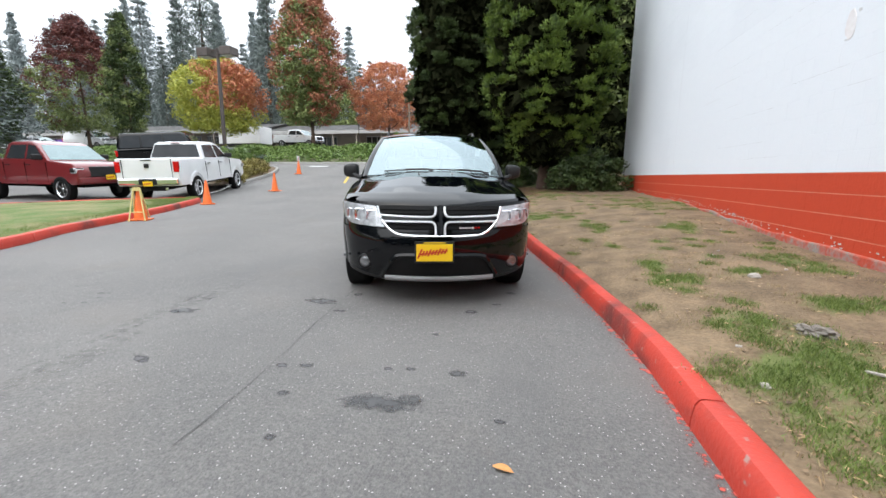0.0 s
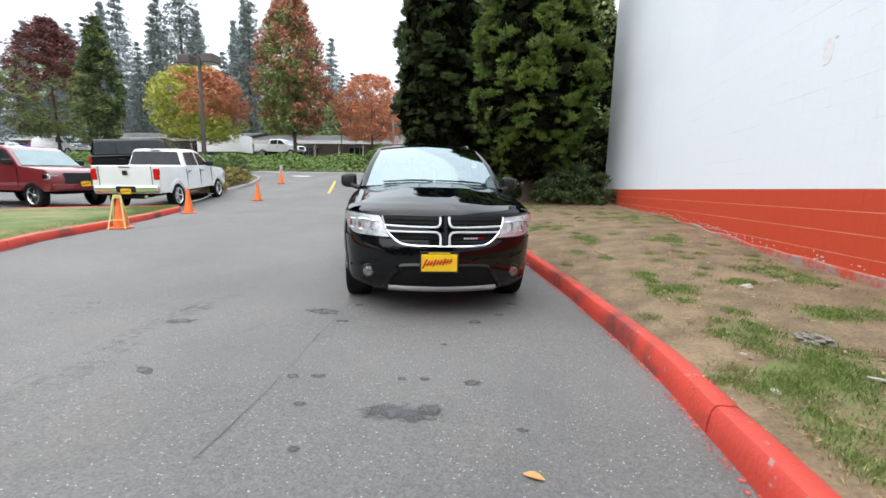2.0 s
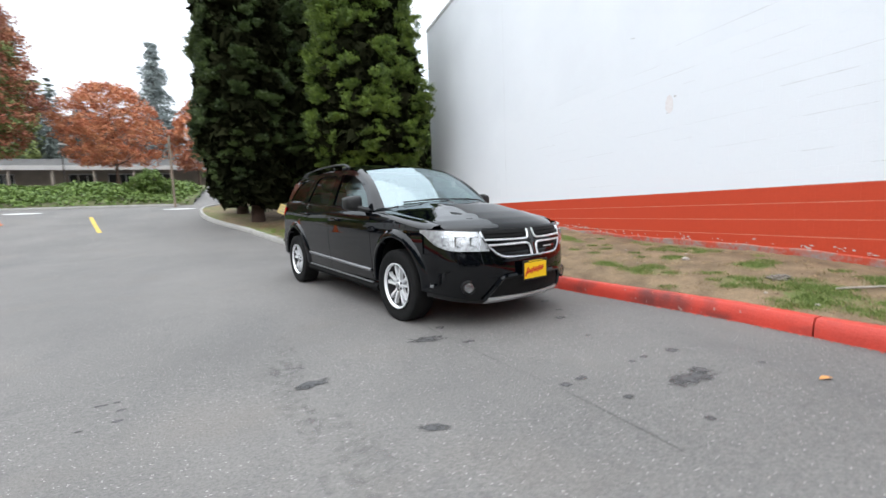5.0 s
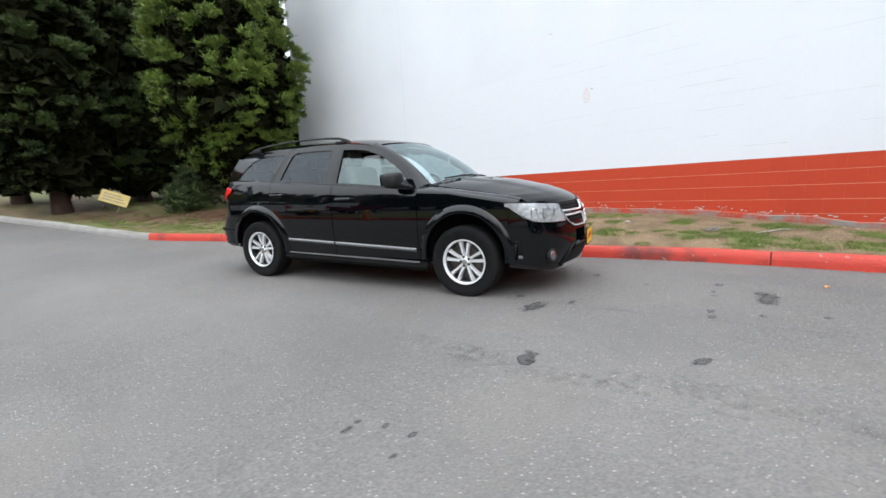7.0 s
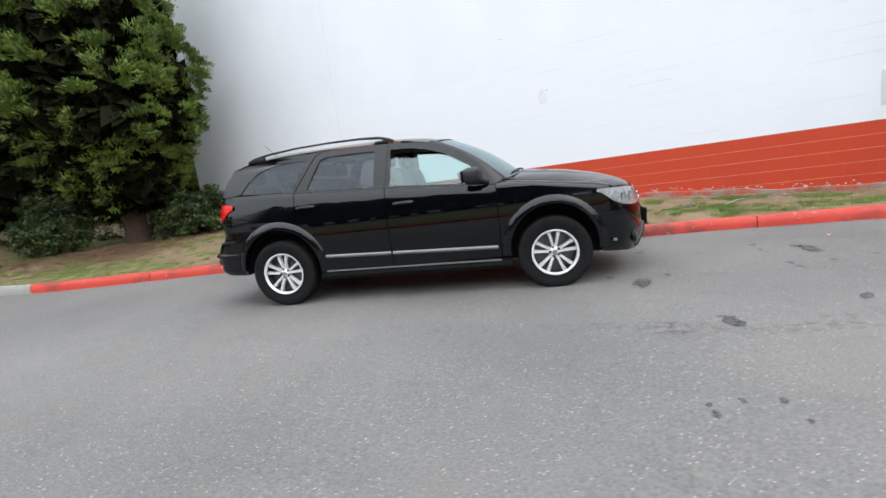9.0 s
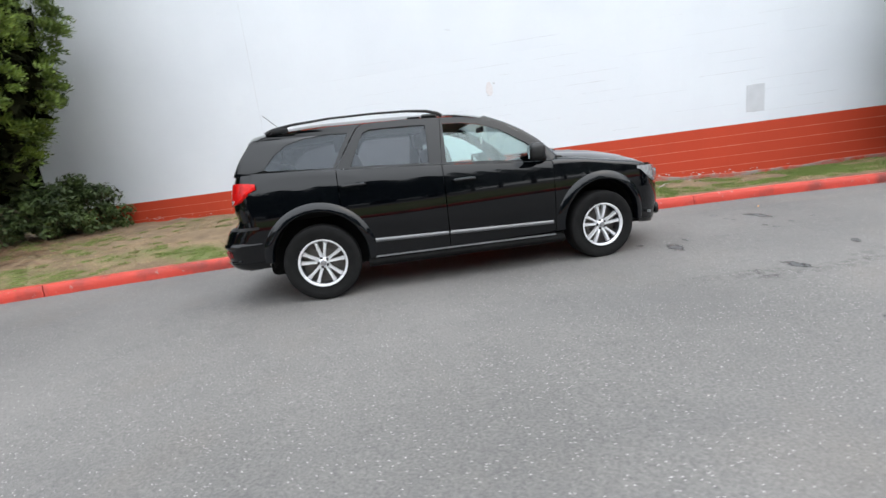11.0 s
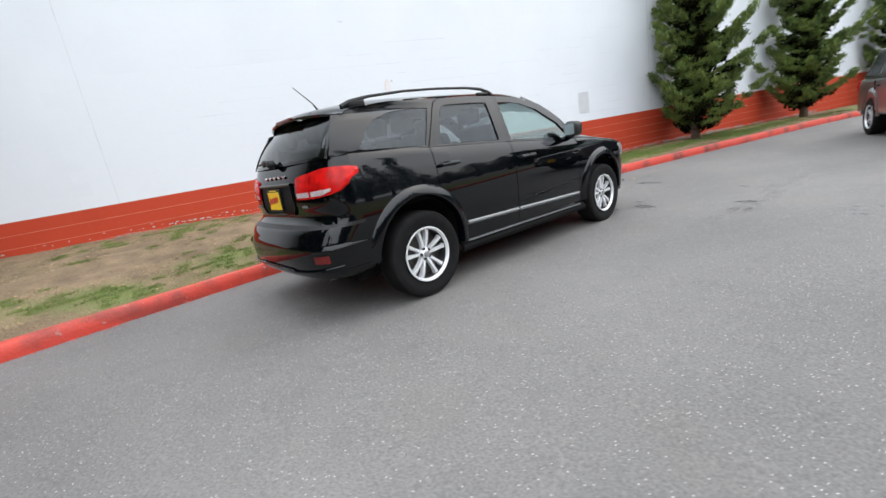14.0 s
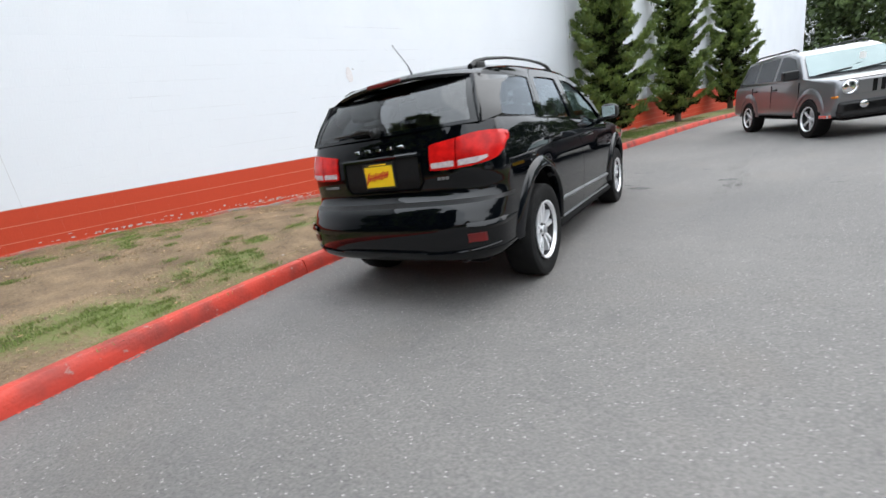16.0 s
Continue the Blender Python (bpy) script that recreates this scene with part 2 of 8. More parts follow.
LEAF_CEDAR = clump_leaf("cedar_sprays", (0.020, 0.042, 0.008), (0.175, 0.250, 0.040), 2.6)
LEAF_DARK = clump_leaf("dark_cedar_sprays", (0.015, 0.028, 0.010), (0.082, 0.120, 0.032), 1.5)
# the shade inside the crowns is put into this near-black colour
LEAF_INNER = mat("shade_dark_inner_foliage", (0.010, 0.012, 0.006), (0.019, 0.021, 0.010), rough=0.95, scale=0.6, fine=8, island=0.8, spec=0.0)
LEAF_JUNIPER = clump_leaf("juniper_sprays", (0.026, 0.052, 0.014), (0.190, 0.255, 0.055), 2.6)
# both paled towards grey: the haze of distance is put into the colour
LEAF_FIR = leaf("haze_paled_fir_needles", (0.115, 0.145, 0.130), (0.155, 0.18, 0.165), island=0.4)
LEAF_FIR_FAR = leaf("haze_paled_far_fir_needles", (0.20, 0.235, 0.23), (0.25, 0.285, 0.28), island=0.4)
LEAF_RED = leaf("red_maple_leaves", (0.31, 0.095, 0.065), (0.44, 0.20, 0.10))
LEAF_ORANGE = leaf("orange_maple_leaves", (0.46, 0.14, 0.075), (0.60, 0.28, 0.13))
LEAF_YELLOW = leaf("yellow_green_leaves", (0.33, 0.37, 0.06), (0.50, 0.48, 0.09))
LEAF_GREEN = leaf("green_leaves", (0.12, 0.16, 0.05), (0.24, 0.28, 0.09))
LEAF_MAROON = leaf("maroon_leaves", (0.085, 0.022, 0.022), (0.17, 0.050, 0.035))
LEAF_IVY = leaf("ivy_leaves", (0.075, 0.130, 0.026), (0.16, 0.235, 0.050))
LEAF_DRY = leaf("dry_shrub_leaves", (0.20, 0.16, 0.045), (0.30, 0.26, 0.075))
GRASS = leaf("grass_blades", (0.085, 0.130, 0.026), (0.190, 0.245, 0.062), island=1.0)
STRAW = leaf("dry_grass_blades", (0.235, 0.178, 0.095), (0.385, 0.300, 0.165), island=1.0)
RUBBER = mat("tyre_rubber", (0.006, 0.006, 0.0062), (0.010, 0.010, 0.010), rough=0.75, spec=0.16, scale=12, bump=0.2)
ALLOY = mat("alloy_silver", (0.80, 0.81, 0.83), (0.72, 0.73, 0.75), rough=0.28, metal=0.35, scale=9)
# inside of the alloy rim: its shade is put into this dark colour
BARREL = mat("dark_rim_barrel", (0.045, 0.045, 0.048), (0.028, 0.028, 0.030), rough=0.5, metal=0.3, scale=12)
CAP_GREY = mat("grey_cap", (0.34, 0.345, 0.355), (0.26, 0.265, 0.275), rough=0.35, metal=0.5, scale=60)
CHROME = mat("chrome", (0.80, 0.81, 0.83), (0.72, 0.73, 0.75), rough=0.08, metal=1.0, scale=9)
BLACK_TRIM = mat("black_plastic_trim", (0.010, 0.010, 0.0105), (0.016, 0.016, 0.0165), spec=0.3, rough=0.45, scale=20, bump=0.15, bump_scale=300)
DARK_CAVITY = mat("dark_underside", (0.006, 0.006, 0.006), (0.010, 0.010, 0.010), rough=0.9, spec=0.1)
GLASS_DARK = glass_mat("privacy_glass", (0.29, 0.295, 0.305), 0.0, 0.045, (0.84, 0.92, 1.0))
GLASS_QUARTER = glass_mat("dark_privacy_glass", (0.20, 0.205, 0.215), 0.0, 0.045, (0.84, 0.92, 1.0))
GLASS_REAR = glass_mat("rear_privacy_glass", (0.16, 0.165, 0.175), 0.0, 0.08)
GLASS_CLEAR = glass_mat("clear_green_glass", (0.66, 0.80, 0.78), 0.0, 0.10, (0.80, 0.95, 0.95))
GLASS_SCREEN = glass_mat("coated_windshield_glass", (0.34, 0.42, 0.42), 0.0, 0.25, (0.80, 0.94, 0.97))
# opaque metal; the sky's sheen on the glass is put into its colour
SCREEN_OPAQUE = mat("sky_lit_windshield", (0.17, 0.215, 0.22), (0.14, 0.18, 0.185), rough=0.06, metal=0.8, scale=2)
LENS = glass_mat("lamp_lens", (0.92, 0.93, 0.94))
RED_LENS = mat("red_lamp_plastic", (0.66, 0.010, 0.008), (0.30, 0.004, 0.004), rough=0.25, coat=0.12, spec=0.2, scale=14)
DIM_RED = mat("unlit_red_plastic", (0.14, 0.005, 0.005), (0.10, 0.004, 0.004), rough=0.35, coat=0.1, scale=14)
AMBER = mat("amber_reflector", (0.65, 0.22, 0.02), (0.5, 0.16, 0.02), rough=0.15, coat=1.0, scale=30)
PLATE_YELLOW = mat("yellow_plate", (0.80, 0.52, 0.01), (0.76, 0.48, 0.01), rough=0.4, scale=20)
PLATE_RED = mat("red_print", (0.48, 0.03, 0.015), (0.42, 0.025, 0.012), rough=0.45, scale=20)
ORANGE = mat("cone_orange", (0.80, 0.16, 0.02), (0.68, 0.12, 0.02), rough=0.5, scale=6)
WHITE_PLASTIC = mat("white_plastic", (0.78, 0.78, 0.76), (0.68, 0.68, 0.66), rough=0.5, scale=8)
YELLOW_PAINT = mat("yellow_road_paint", (0.62, 0.42, 0.05), (0.40, 0.30, 0.08), rough=0.8, scale=5, fine=40, contrast=0.8)
WHITE_PAINT = mat("white_road_paint", (0.70, 0.70, 0.68), (0.45, 0.45, 0.44), rough=0.8, scale=5, fine=40, contrast=0.8)


def faded(m, gain, breakup, scale):
    """Lets a flat mark thin out towards its rim and break up with the surface below."""
    nt = m.node_tree
    p = nt.nodes["Principled BSDF"]
    out = [n for n in nt.nodes if n.type == 'OUTPUT_MATERIAL'][0]
    tc = nt.nodes.new("ShaderNodeTexCoord")
    sub_ = nt.nodes.new("ShaderNodeVectorMath")
    sub_.operation = 'SUBTRACT'
    sub_.inputs[1].default_value = (0.5, 0.5, 0.5)
    nt.links.new(tc.outputs["Generated"], sub_.inputs[0])
    flat_v = nt.nodes.new("ShaderNodeVectorMath")
    flat_v.operation = 'MULTIPLY'
    flat_v.inputs[1].default_value = (2, 2, 0)
    nt.links.new(sub_.outputs[0], flat_v.inputs[0])
    ln = nt.nodes.new("ShaderNodeVectorMath")
    ln.operation = 'LENGTH'
    nt.links.new(flat_v.outputs[0], ln.inputs[0])
    inv = nt.nodes.new("ShaderNodeMath")
    inv.operation = 'MULTIPLY_ADD'
    inv.inputs[1].default_value, inv.inputs[2].default_value = -gain, gain
    nt.links.new(ln.outputs["Value"], inv.inputs[0])
    nz = nt.nodes.new("ShaderNodeTexNoise")
    nz.inputs["Scale"].default_value, nz.inputs["Detail"].default_value = scale, 5
    nt.links.new(tc.outputs["Object"], nz.inputs["Vector"])
    cen = nt.nodes.new("ShaderNodeMath")
    cen.operation = 'MULTIPLY_ADD'
    cen.inputs[1].default_value, cen.inputs[2].default_value = breakup, -breakup / 2
    nt.links.new(nz.outputs[0], cen.inputs[0])
    sm = nt.nodes.new("ShaderNodeMath")
    sm.operation = 'ADD'
    sm.use_clamp = True
    nt.links.new(inv.outputs[0], sm.inputs[0])
    nt.links.new(cen.outputs[0], sm.inputs[1])
    tr = nt.nodes.new("ShaderNodeBsdfTransparent")
    mx = nt.nodes.new("ShaderNodeMixShader")
    nt.links.new(sm.outputs[0], mx.inputs[0])
    nt.links.new(tr.outputs[0], mx.inputs[1])
    nt.links.new(p.outputs[0], mx.inputs[2])
    nt.links.new(mx.outputs[0], out.inputs[0])
    return m


OIL = faded(mat("oil_stain", (0.038, 0.038, 0.040), (0.070, 0.069, 0.069), rough=0.55, scale=18, fine=60, contrast=0.8), 1.25, 2.6, 20)


def paint(name, c, flake=0.0):
    m = mat(name, c, tuple(v * 0.92 for v in c), rough=0.35 if not flake else 0.28, metal=flake, coat=1.0, scale=2, fine=400, fine_amount=0.05, spec=0.5 if flake else (0.5 if max(c) > 0.1 else 0.0))
    if max(c) < 0.02:
        m.node_tree.nodes["Principled BSDF"].inputs["Coat Tint"].default_value = (0.80, 0.91, 1.0, 1)
    return m


# ---- mesh helpers ----
def link_mesh(name, me, material, parent=None, label="", smooth=False, m=None):
    if material is not None:
        me.materials.append(material)
    if smooth:
        me.polygons.foreach_set("use_smooth", [True] * len(me.polygons))
        me.set_sharp_from_angle(angle=radians(38))
    ob = new(name, me)
    if parent is not None:
        ob.parent = parent
    if m is not None:
        ob.matrix_basis = m
    if label:
        tagged(ob, label)
    return ob


def part(name, bm, material, parent=None, label="", smooth=False, m=None):
    me = bpy.data.meshes.new(name)
    bmesh.ops.recalc_face_normals(bm, faces=bm.faces)
    bm.to_mesh(me)
    bm.free()
    ob = link_mesh(name, me, material, parent, label, smooth, m)
    return ob


def thing(name, label, category, group="", kind="", m=None):
    e = new(name)
    e.empty_display_size = 0.2
    if m is not None:
        e.matrix_basis = m
    return tagged(e, label, category, group, kind)


def quads_mesh(name, v):
    """A mesh of loose faces; v is an array (faces, corners, 3)."""
    n, k = v.shape[:2]
    me = bpy.data.meshes.new(name)
    me.vertices.add(n * k)
    me.vertices.foreach_set("co", v.astype(np.float32).ravel())
    me.loops.add(n * k)
    me.loops.foreach_set("vertex_index", np.arange(n * k, dtype=np.int32))
    me.polygons.add(n)
    me.polygons.foreach_set("loop_start", np.arange(0, n * k, k, dtype=np.int32))
    me.update(calc_edges=True)
    me.validate()
    return me


def grid_mesh(name, p):
    """A sheet from an array of points (rows, columns, 3)."""
    r, c = p.shape[:2]
    i = np.arange(r * c).reshape(r, c)
    f = np.stack([i[:-1, :-1], i[:-1, 1:], i[1:, 1:], i[1:, :-1]], -1).reshape(-1, 4)
    me = bpy.data.meshes.new(name)
    me.from_pydata(p.reshape(-1, 3).tolist(), [], f.tolist())
    me.update()
    return me


def add_box(bm, x0, x1, y0, y1, z0, z1, bevel=0.0, seg=2):
    b = bmesh.new()
    bmesh.ops.create_cube(b, size=1)
    for v in b.verts:
        v.co = Vector(((x0 + x1) / 2 + v.co.x * (x1 - x0), (y0 + y1) / 2 + v.co.y * (y1 - y0), (z0 + z1) / 2 + v.co.z * (z1 - z0)))
    if bevel:
        bmesh.ops.bevel(b, geom=b.edges[:], offset=bevel, segments=seg, affect='EDGES', profile=0.5)
    join_into(bm, b)
    return bm


def join_into(bm, b):
    me = bpy.data.meshes.new("tmp")
    b.to_mesh(me)
    b.free()
    bm.from_mesh(me)
    bpy.data.meshes.remove(me)


def tube(bm, pts, radius, sides=8, caps=True):
    """A round bar along pts; radius is one number or one for each point."""
    pts = [Vector(p) for p in pts]
    rad = radius if isinstance(radius, (list, tuple)) else [radius] * len(pts)
    rings = []
    side = None
    for i, p in enumerate(pts):
        d = (pts[min(i + 1, len(pts) - 1)] - pts[max(i - 1, 0)]).normalized()
        if side is None:
            side = d.orthogonal().normalized()
        side = (side - d * side.dot(d)).normalized()
        up = d.cross(side)
        rings.append([bm.verts.new(p + (side * math.cos(a) + up * math.sin(a)) * rad[i]) for a in (2 * math.pi * k / sides for k in range(sides))])
    for a, b in zip(rings, rings[1:]):
        for k in range(sides):
            bm.faces.new((a[k], a[(k + 1) % sides], b[(k + 1) % sides], b[k]))
    if caps:
        bm.faces.new(rings[0][::-1])
        bm.faces.new(rings[-1])
    return bm


def lathe(bm, prof, n=32, axis="y"):
    """Turns a profile of (radius, along) about an axis."""
    rings = []
    for r, h in prof:
        ring = []
        for k in range(n):
            a = 2 * math.pi * k / n
            c, s_ = r * math.cos(a), r * math.sin(a)
            ring.append(bm.verts.new((c, h, s_) if axis == "y" else (c, s_, h)))
        rings.append(ring)
    for a, b in zip(rings, rings[1:]):
        for k in range(n):
            bm.faces.new((a[k], a[(k + 1) % n], b[(k + 1) % n], b[k]))
    return bm


def smooth_line(xs, ys):
    """A smooth function through the points (xs, ys)."""
    xs, ys = np.array(xs, float), np.array(ys, float)
    d = np.diff(ys) / np.diff(xs)
    m = np.concatenate([[d[0]], np.where(d[:-1] * d[1:] > 0, (d[:-1] + d[1:]) / 2, 0), [d[-1]]])

    def fn(x):
        x = np.clip(x, xs[0], xs[-1])
        i = np.clip(np.searchsorted(xs, x) - 1, 0, len(xs) - 2)
        h = xs[i + 1] - xs[i]
        t = (x - xs[i]) / h
        return (2 * t**3 - 3 * t**2 + 1) * ys[i] + (t**3 - 2 * t**2 + t) * h * m[i] + (-2 * t**3 + 3 * t**2) * ys[i + 1] + (t**3 - t**2) * h * m[i + 1]
    return fn


# ---- the ground ----
ground_z = smooth_line([-160, -80, -40, -20, -8, 0, 3.2, 6, 9.5, 13, 17, 21, 24.5, 30, 36, 46, 80, 300],
                       [-2.6, -1.6, -0.75, -0.3, -0.02, 0.022, 0.0, 0.065, 0.17, 0.33, 0.72, 1.24, 1.82, 3.0, 3.7, 4.1, 4.8, 7.0])
kerb_x = smooth_line([-60, -30, -9.3, -5, -1.5, 0.8, 1.6, 2.4, 3.6, 5.6, 6.7, 8.2, 9.1, 11.8, 14, 15.9, 17.3, 20.5, 22.5],
                     [2.6, 2.3, 2.12, 2.0, 1.99, 1.945, 1.895, 1.79, 1.575, 1.075, 0.83, 0.24, -0.17, -1.55, -2.25, -2.93, -3.6, -4.9, -5.3])
wall_foot = smooth_line([-60, -36, -28.6, -8, -3.5, -0.8, 0.9, 2.3, 4.4, 7, 8.2, 12.5, 16, 20, 26],
                        [-0.6, -0.25, -0.15, 0.14, 0.2, 0.16, 0.27, 0.37, 0.42, 0.58, 0.64, 0.73, 1.0, 1.4, 2.1])

gx = np.unique(np.concatenate([np.linspace(-300, -40, 12), np.linspace(-40, 12, 27), np.linspace(12, 250, 10)]))
gy = np.unique(np.concatenate([np.linspace(-250, -40, 10), np.linspace(-40, 50, 91), np.linspace(50, 320, 12)]))
gp = np.zeros((len(gy), len(gx), 3))
gp[..., 0], gp[..., 1] = gx[None, :], gy[:, None]
gp[..., 2] = ground_z(gy)[:, None]
ground = link_mesh("ground", grid_mesh("ground", gp), ASPHALT, smooth=True)
tagged(ground, "worn grey asphalt drive with pale stones and oil spots", "ground", kind="structure")


def patchy(x, y):
    """How much grass grows at a place, about 0 to 1."""
    return 0.42 + 0.55 * noise.noise((x * 0.8 + 3.1, y * 0.34, 1.7)) + 0.42 * noise.noise((x * 1.9, y * 1.0, 5.2)) + 0.22 * noise.noise((x * 5, y * 4, 2.2)) + (0.30 if y < 2.2 and x > 2.3 else 0.0) * min(1, (2.2 - y) if y < 2.2 else 0)


# where the turf has survived on the trodden soil: x, y, half sizes, turn
TURF = ((2.40, 3.55, 0.12, 0.22, 0), (2.42, 2.90, 0.17, 0.42, 6), (2.05, 6.15, 0.16, 0.65, 12), (1.75, 7.2, 0.14, 0.4, 0), (2.56, 1.85, 0.24, 0.30, 0), (2.50, 1.28, 0.26, 0.34, 0), (2.44, 0.80, 0.24, 0.36, 0), (2.42, 0.2, 0.20, 0.5, 0), (2.5, -0.6, 0.22, 0.5, 0),
        (3.53, 3.44, 0.16, 0.42, 0), (2.99, 3.14, 0.16, 0.16, 0), (3.23, 2.22, 0.24, 0.18, 0), (2.76, 1.50, 0.22, 0.18, 0), (3.4, 1.0, 0.3, 0.3, 0), (3.2, 5.6, 0.2, 0.5, 0), (2.7, 4.7, 0.08, 0.10, 0), (2.15, 4.7, 0.08, 0.3, 10), (3.1, 0.0, 0.3, 0.3, 0))


def turf(x, y):
    best = 0.0
    for cx, cy, ra, rb_, turn in TURF:
        c_, s_ = math.cos(radians(turn)), math.sin(radians(turn))
        u_, v_ = ((x - cx) * c_ + (y - cy) * s_) / ra, (-(x - cx) * s_ + (y - cy) * c_) / rb_
        best = max(best, 1.12 - 0.8 * math.hypot(u_, v_))
    return min(0.62, best) + 0.42 * noise.noise((x * 3.4, y * 2.8, 5.2)) + 0.40 * noise.noise((x * 9, y * 8, 2.2))


# lawn strip between the kerb and the wall, running on under the cedars
ly = np.concatenate([np.linspace(-60, -12, 60), np.arange(-11.9, 15, 0.12), np.linspace(15.2, 26, 50)])
lw = np.linspace(0, 1, 30)
lp = np.zeros((len(ly), len(lw), 3))
lg = np.zeros((len(ly), len(lw)))
for i, y in enumerate(ly):
    xk = float(kerb_x(min(y, 22.5))) + 0.13 + max(0.0, y - 22.5) ** 2 * 0.5
    xw = 4.02 if y < 14.0 else 4.02 + min(1.0, (y - 14.0) / 1.0) * 9
    z0, z1 = float(ground_z(y)) + 0.13, max(float(wall_foot(y)), float(ground_z(y)) + 0.13)
    for j, w in enumerate(lw):
        x = xk + (xw - xk) * w
        mound = 0.05 * math.sin(min(w, 1.0) * math.pi)
        z = z0 + (z1 - z0) * w ** 0.85 + mound * (0 if w in (0, 1) else 1) + (0.022 * noise.noise((x * 2.3, y * 2.3, 0)) + 0.012 * noise.noise((x * 7, y * 7, 3))) * min(1, w * 8)
        lp[i, j] = (x, y, z)
        near_kerb = (0.16 if y < 4 else 0.26) * (1 - min(1, abs(w - (0.35 if y < 4 else 0.2)) / 0.4))
        lg[i, j] = (turf(x, y) - 0.08) if -1.0 < y < 7.2 else patchy(x, y) - 0.20 - (0.4 * max(0, 1 - w / 0.26) if y < 3 else 0) + near_kerb - (0.35 if y < -2.2 and w > 0.45 else 0) - (0.25 if 8.5 < y < 20 else 0) * (1 if w > 0.25 else 0)
lawn_me = grid_mesh("lawn", lp)
att = lawn_me.attributes.new("grass", 'FLOAT', 'POINT')
att.data.foreach_set("value", lg.astype(np.float32).ravel())
lawn = tagged(link_mesh("lawn", lawn_me, LAWN, smooth=True), "dry trodden soil with patches of green grass along the wall", "lawn", kind="structure")


def blades(n, spots, lo, hi, rng, spread=0.015):
    """Thin grass blades, three corners each, standing at the given spots."""
    i = rng.integers(0, len(spots), n)
    base = spots[i] + np.c_[rng.normal(0, 0.05, (n, 2)), np.zeros(n)]
    a = rng.uniform(0, 2 * np.pi, n)
    h = rng.uniform(lo, hi, n)
    w = rng.uniform(0.0017, 0.0037, n)
    side = np.c_[np.cos(a), np.sin(a), np.zeros(n)] * w[:, None]
    lean = np.c_[rng.normal(0, 0.45, (n, 2)) * h[:, None], h]
    return np.stack([base - side, base + side, base + lean], 1)


rng = np.random.default_rng(4)
flat, fg = lp.reshape(-1, 3), lg.ravel()
near = (flat[:, 1] > -11) & (flat[:, 1] < 15)
spots_g = flat[near & (fg + 0.24 * np.random.default_rng(2).normal(size=fg.shape) > 0.52)]
spots_d = flat[near & (fg > 0.05) & (fg < 0.55)]
tagged(link_mesh("lawn_grass", quads_mesh("lawn_grass", blades(230000, spots_g, 0.010, 0.036, rng)), GRASS), "short green grass in tufts on the soil", "grass", kind="stuff")
tagged(link_mesh("dry_grass", quads_mesh("dry_grass", blades(90000, spots_d, 0.006, 0.024, rng)), STRAW), "short straw-coloured dead grass on the soil", "grass", kind="stuff")


litter = []
for k in range(14000):
    i = int(rng.integers(0, len(spots_d)))
    c = spots_d[i] + np.array((rng.normal(0, 0.06), rng.normal(0, 0.06), 0.006))
    a, L, w = rng.uniform(0, 6.3), rng.uniform(0.006, 0.028), rng.uniform(0.003, 0.011)
    u_, v_ = np.array((math.cos(a), math.sin(a), rng.normal(0, 0.25))) * L, np.array((-math.sin(a), math.cos(a), rng.normal(0, 0.25))) * w
    litter.append([c - u_, c - v_, c + u_, c + v_])
LITTER = leaf("leaf_litter", (0.085, 0.050, 0.030), (0.42, 0.28, 0.15), island=1.4)
tagged(link_mesh("leaf_litter", quads_mesh("leaf_litter", np.array(litter)), LITTER), "scattered brown leaf bits and twigs on the soil", "litter", kind="stuff")


def kerb_run(name, label, line, width, height, material, step):
    """A kerb of cast lengths along a line of (x, y); each length is one piece."""
    root = thing(name, label, "kerb", kind="structure")
    pts = [Vector((x, y)) for x, y in line]
    run, pieces = [pts[0]], []
    length = 0
    for a, b in zip(pts, pts[1:]):
        length += (b - a).length
        run.append(b)
        if length >= step:
            pieces.append(run)
            run, length = [b], 0
    if len(run) > 1:
        pieces.append(run)
    prof = [(0, -0.05), (0, height * 0.35), (0.012, height * 0.8), (0.03, height * 0.97), (0.05, height), (width - 0.03, height), (width - 0.008, height - 0.012), (width, height - 0.05), (width, -0.05)]
    for run in pieces:
        bm = bmesh.new()
        rows = []
        for i, p in enumerate(run):
            d = (run[min(i + 1, len(run) - 1)] - run[max(i - 1, 0)]).normalized()
            nrm = Vector((d.y, -d.x))
            q = p + d * (0.006 if i == 0 else -0.006 if i == len(run) - 1 else 0)
            gz = float(ground_z(q.y))
            wob = 0.008 * noise.noise((q.x * 1.5, q.y * 1.5, 9))
            rows.append([bm.verts.new((q.x + nrm.x * (u + wob), q.y + nrm.y * (u + wob), gz + h + (wob if h > 0.05 else 0))) for u, h in prof])
        for a, b in zip(rows, rows[1:]):
            for k in range(len(prof) - 1):
                bm.faces.new((a[k], a[k + 1], b[k + 1], b[k]))
        bm.faces.new(rows[0])
        bm.faces.new(rows[-1][::-1])
        part("kerb_length", bm, material, root, smooth=True)
    return root


ys = np.arange(-44, 11.81, 0.3)
kerb_run("kerb_red", "red painted concrete kerb with chipped edges along the lawn", [(float(kerb_x(y)), float(y)) for y in ys], 0.15, 0.15, KERB_RED, 3.0)
ys = np.arange(11.8, 22.5, 0.3)
grey = [(float(kerb_x(y)), float(y)) for y in ys] + [(-5.25, 23.1), (-5.0, 23.7), (-4.5, 24.1), (-3.8, 24.35), (-2.5, 24.5), (0, 24.6), (3, 24.6)]
kerb_run("kerb_grey", "bare grey concrete kerb curving round the cedars", grey, 0.15, 0.15, CONCRETE, 3.0)


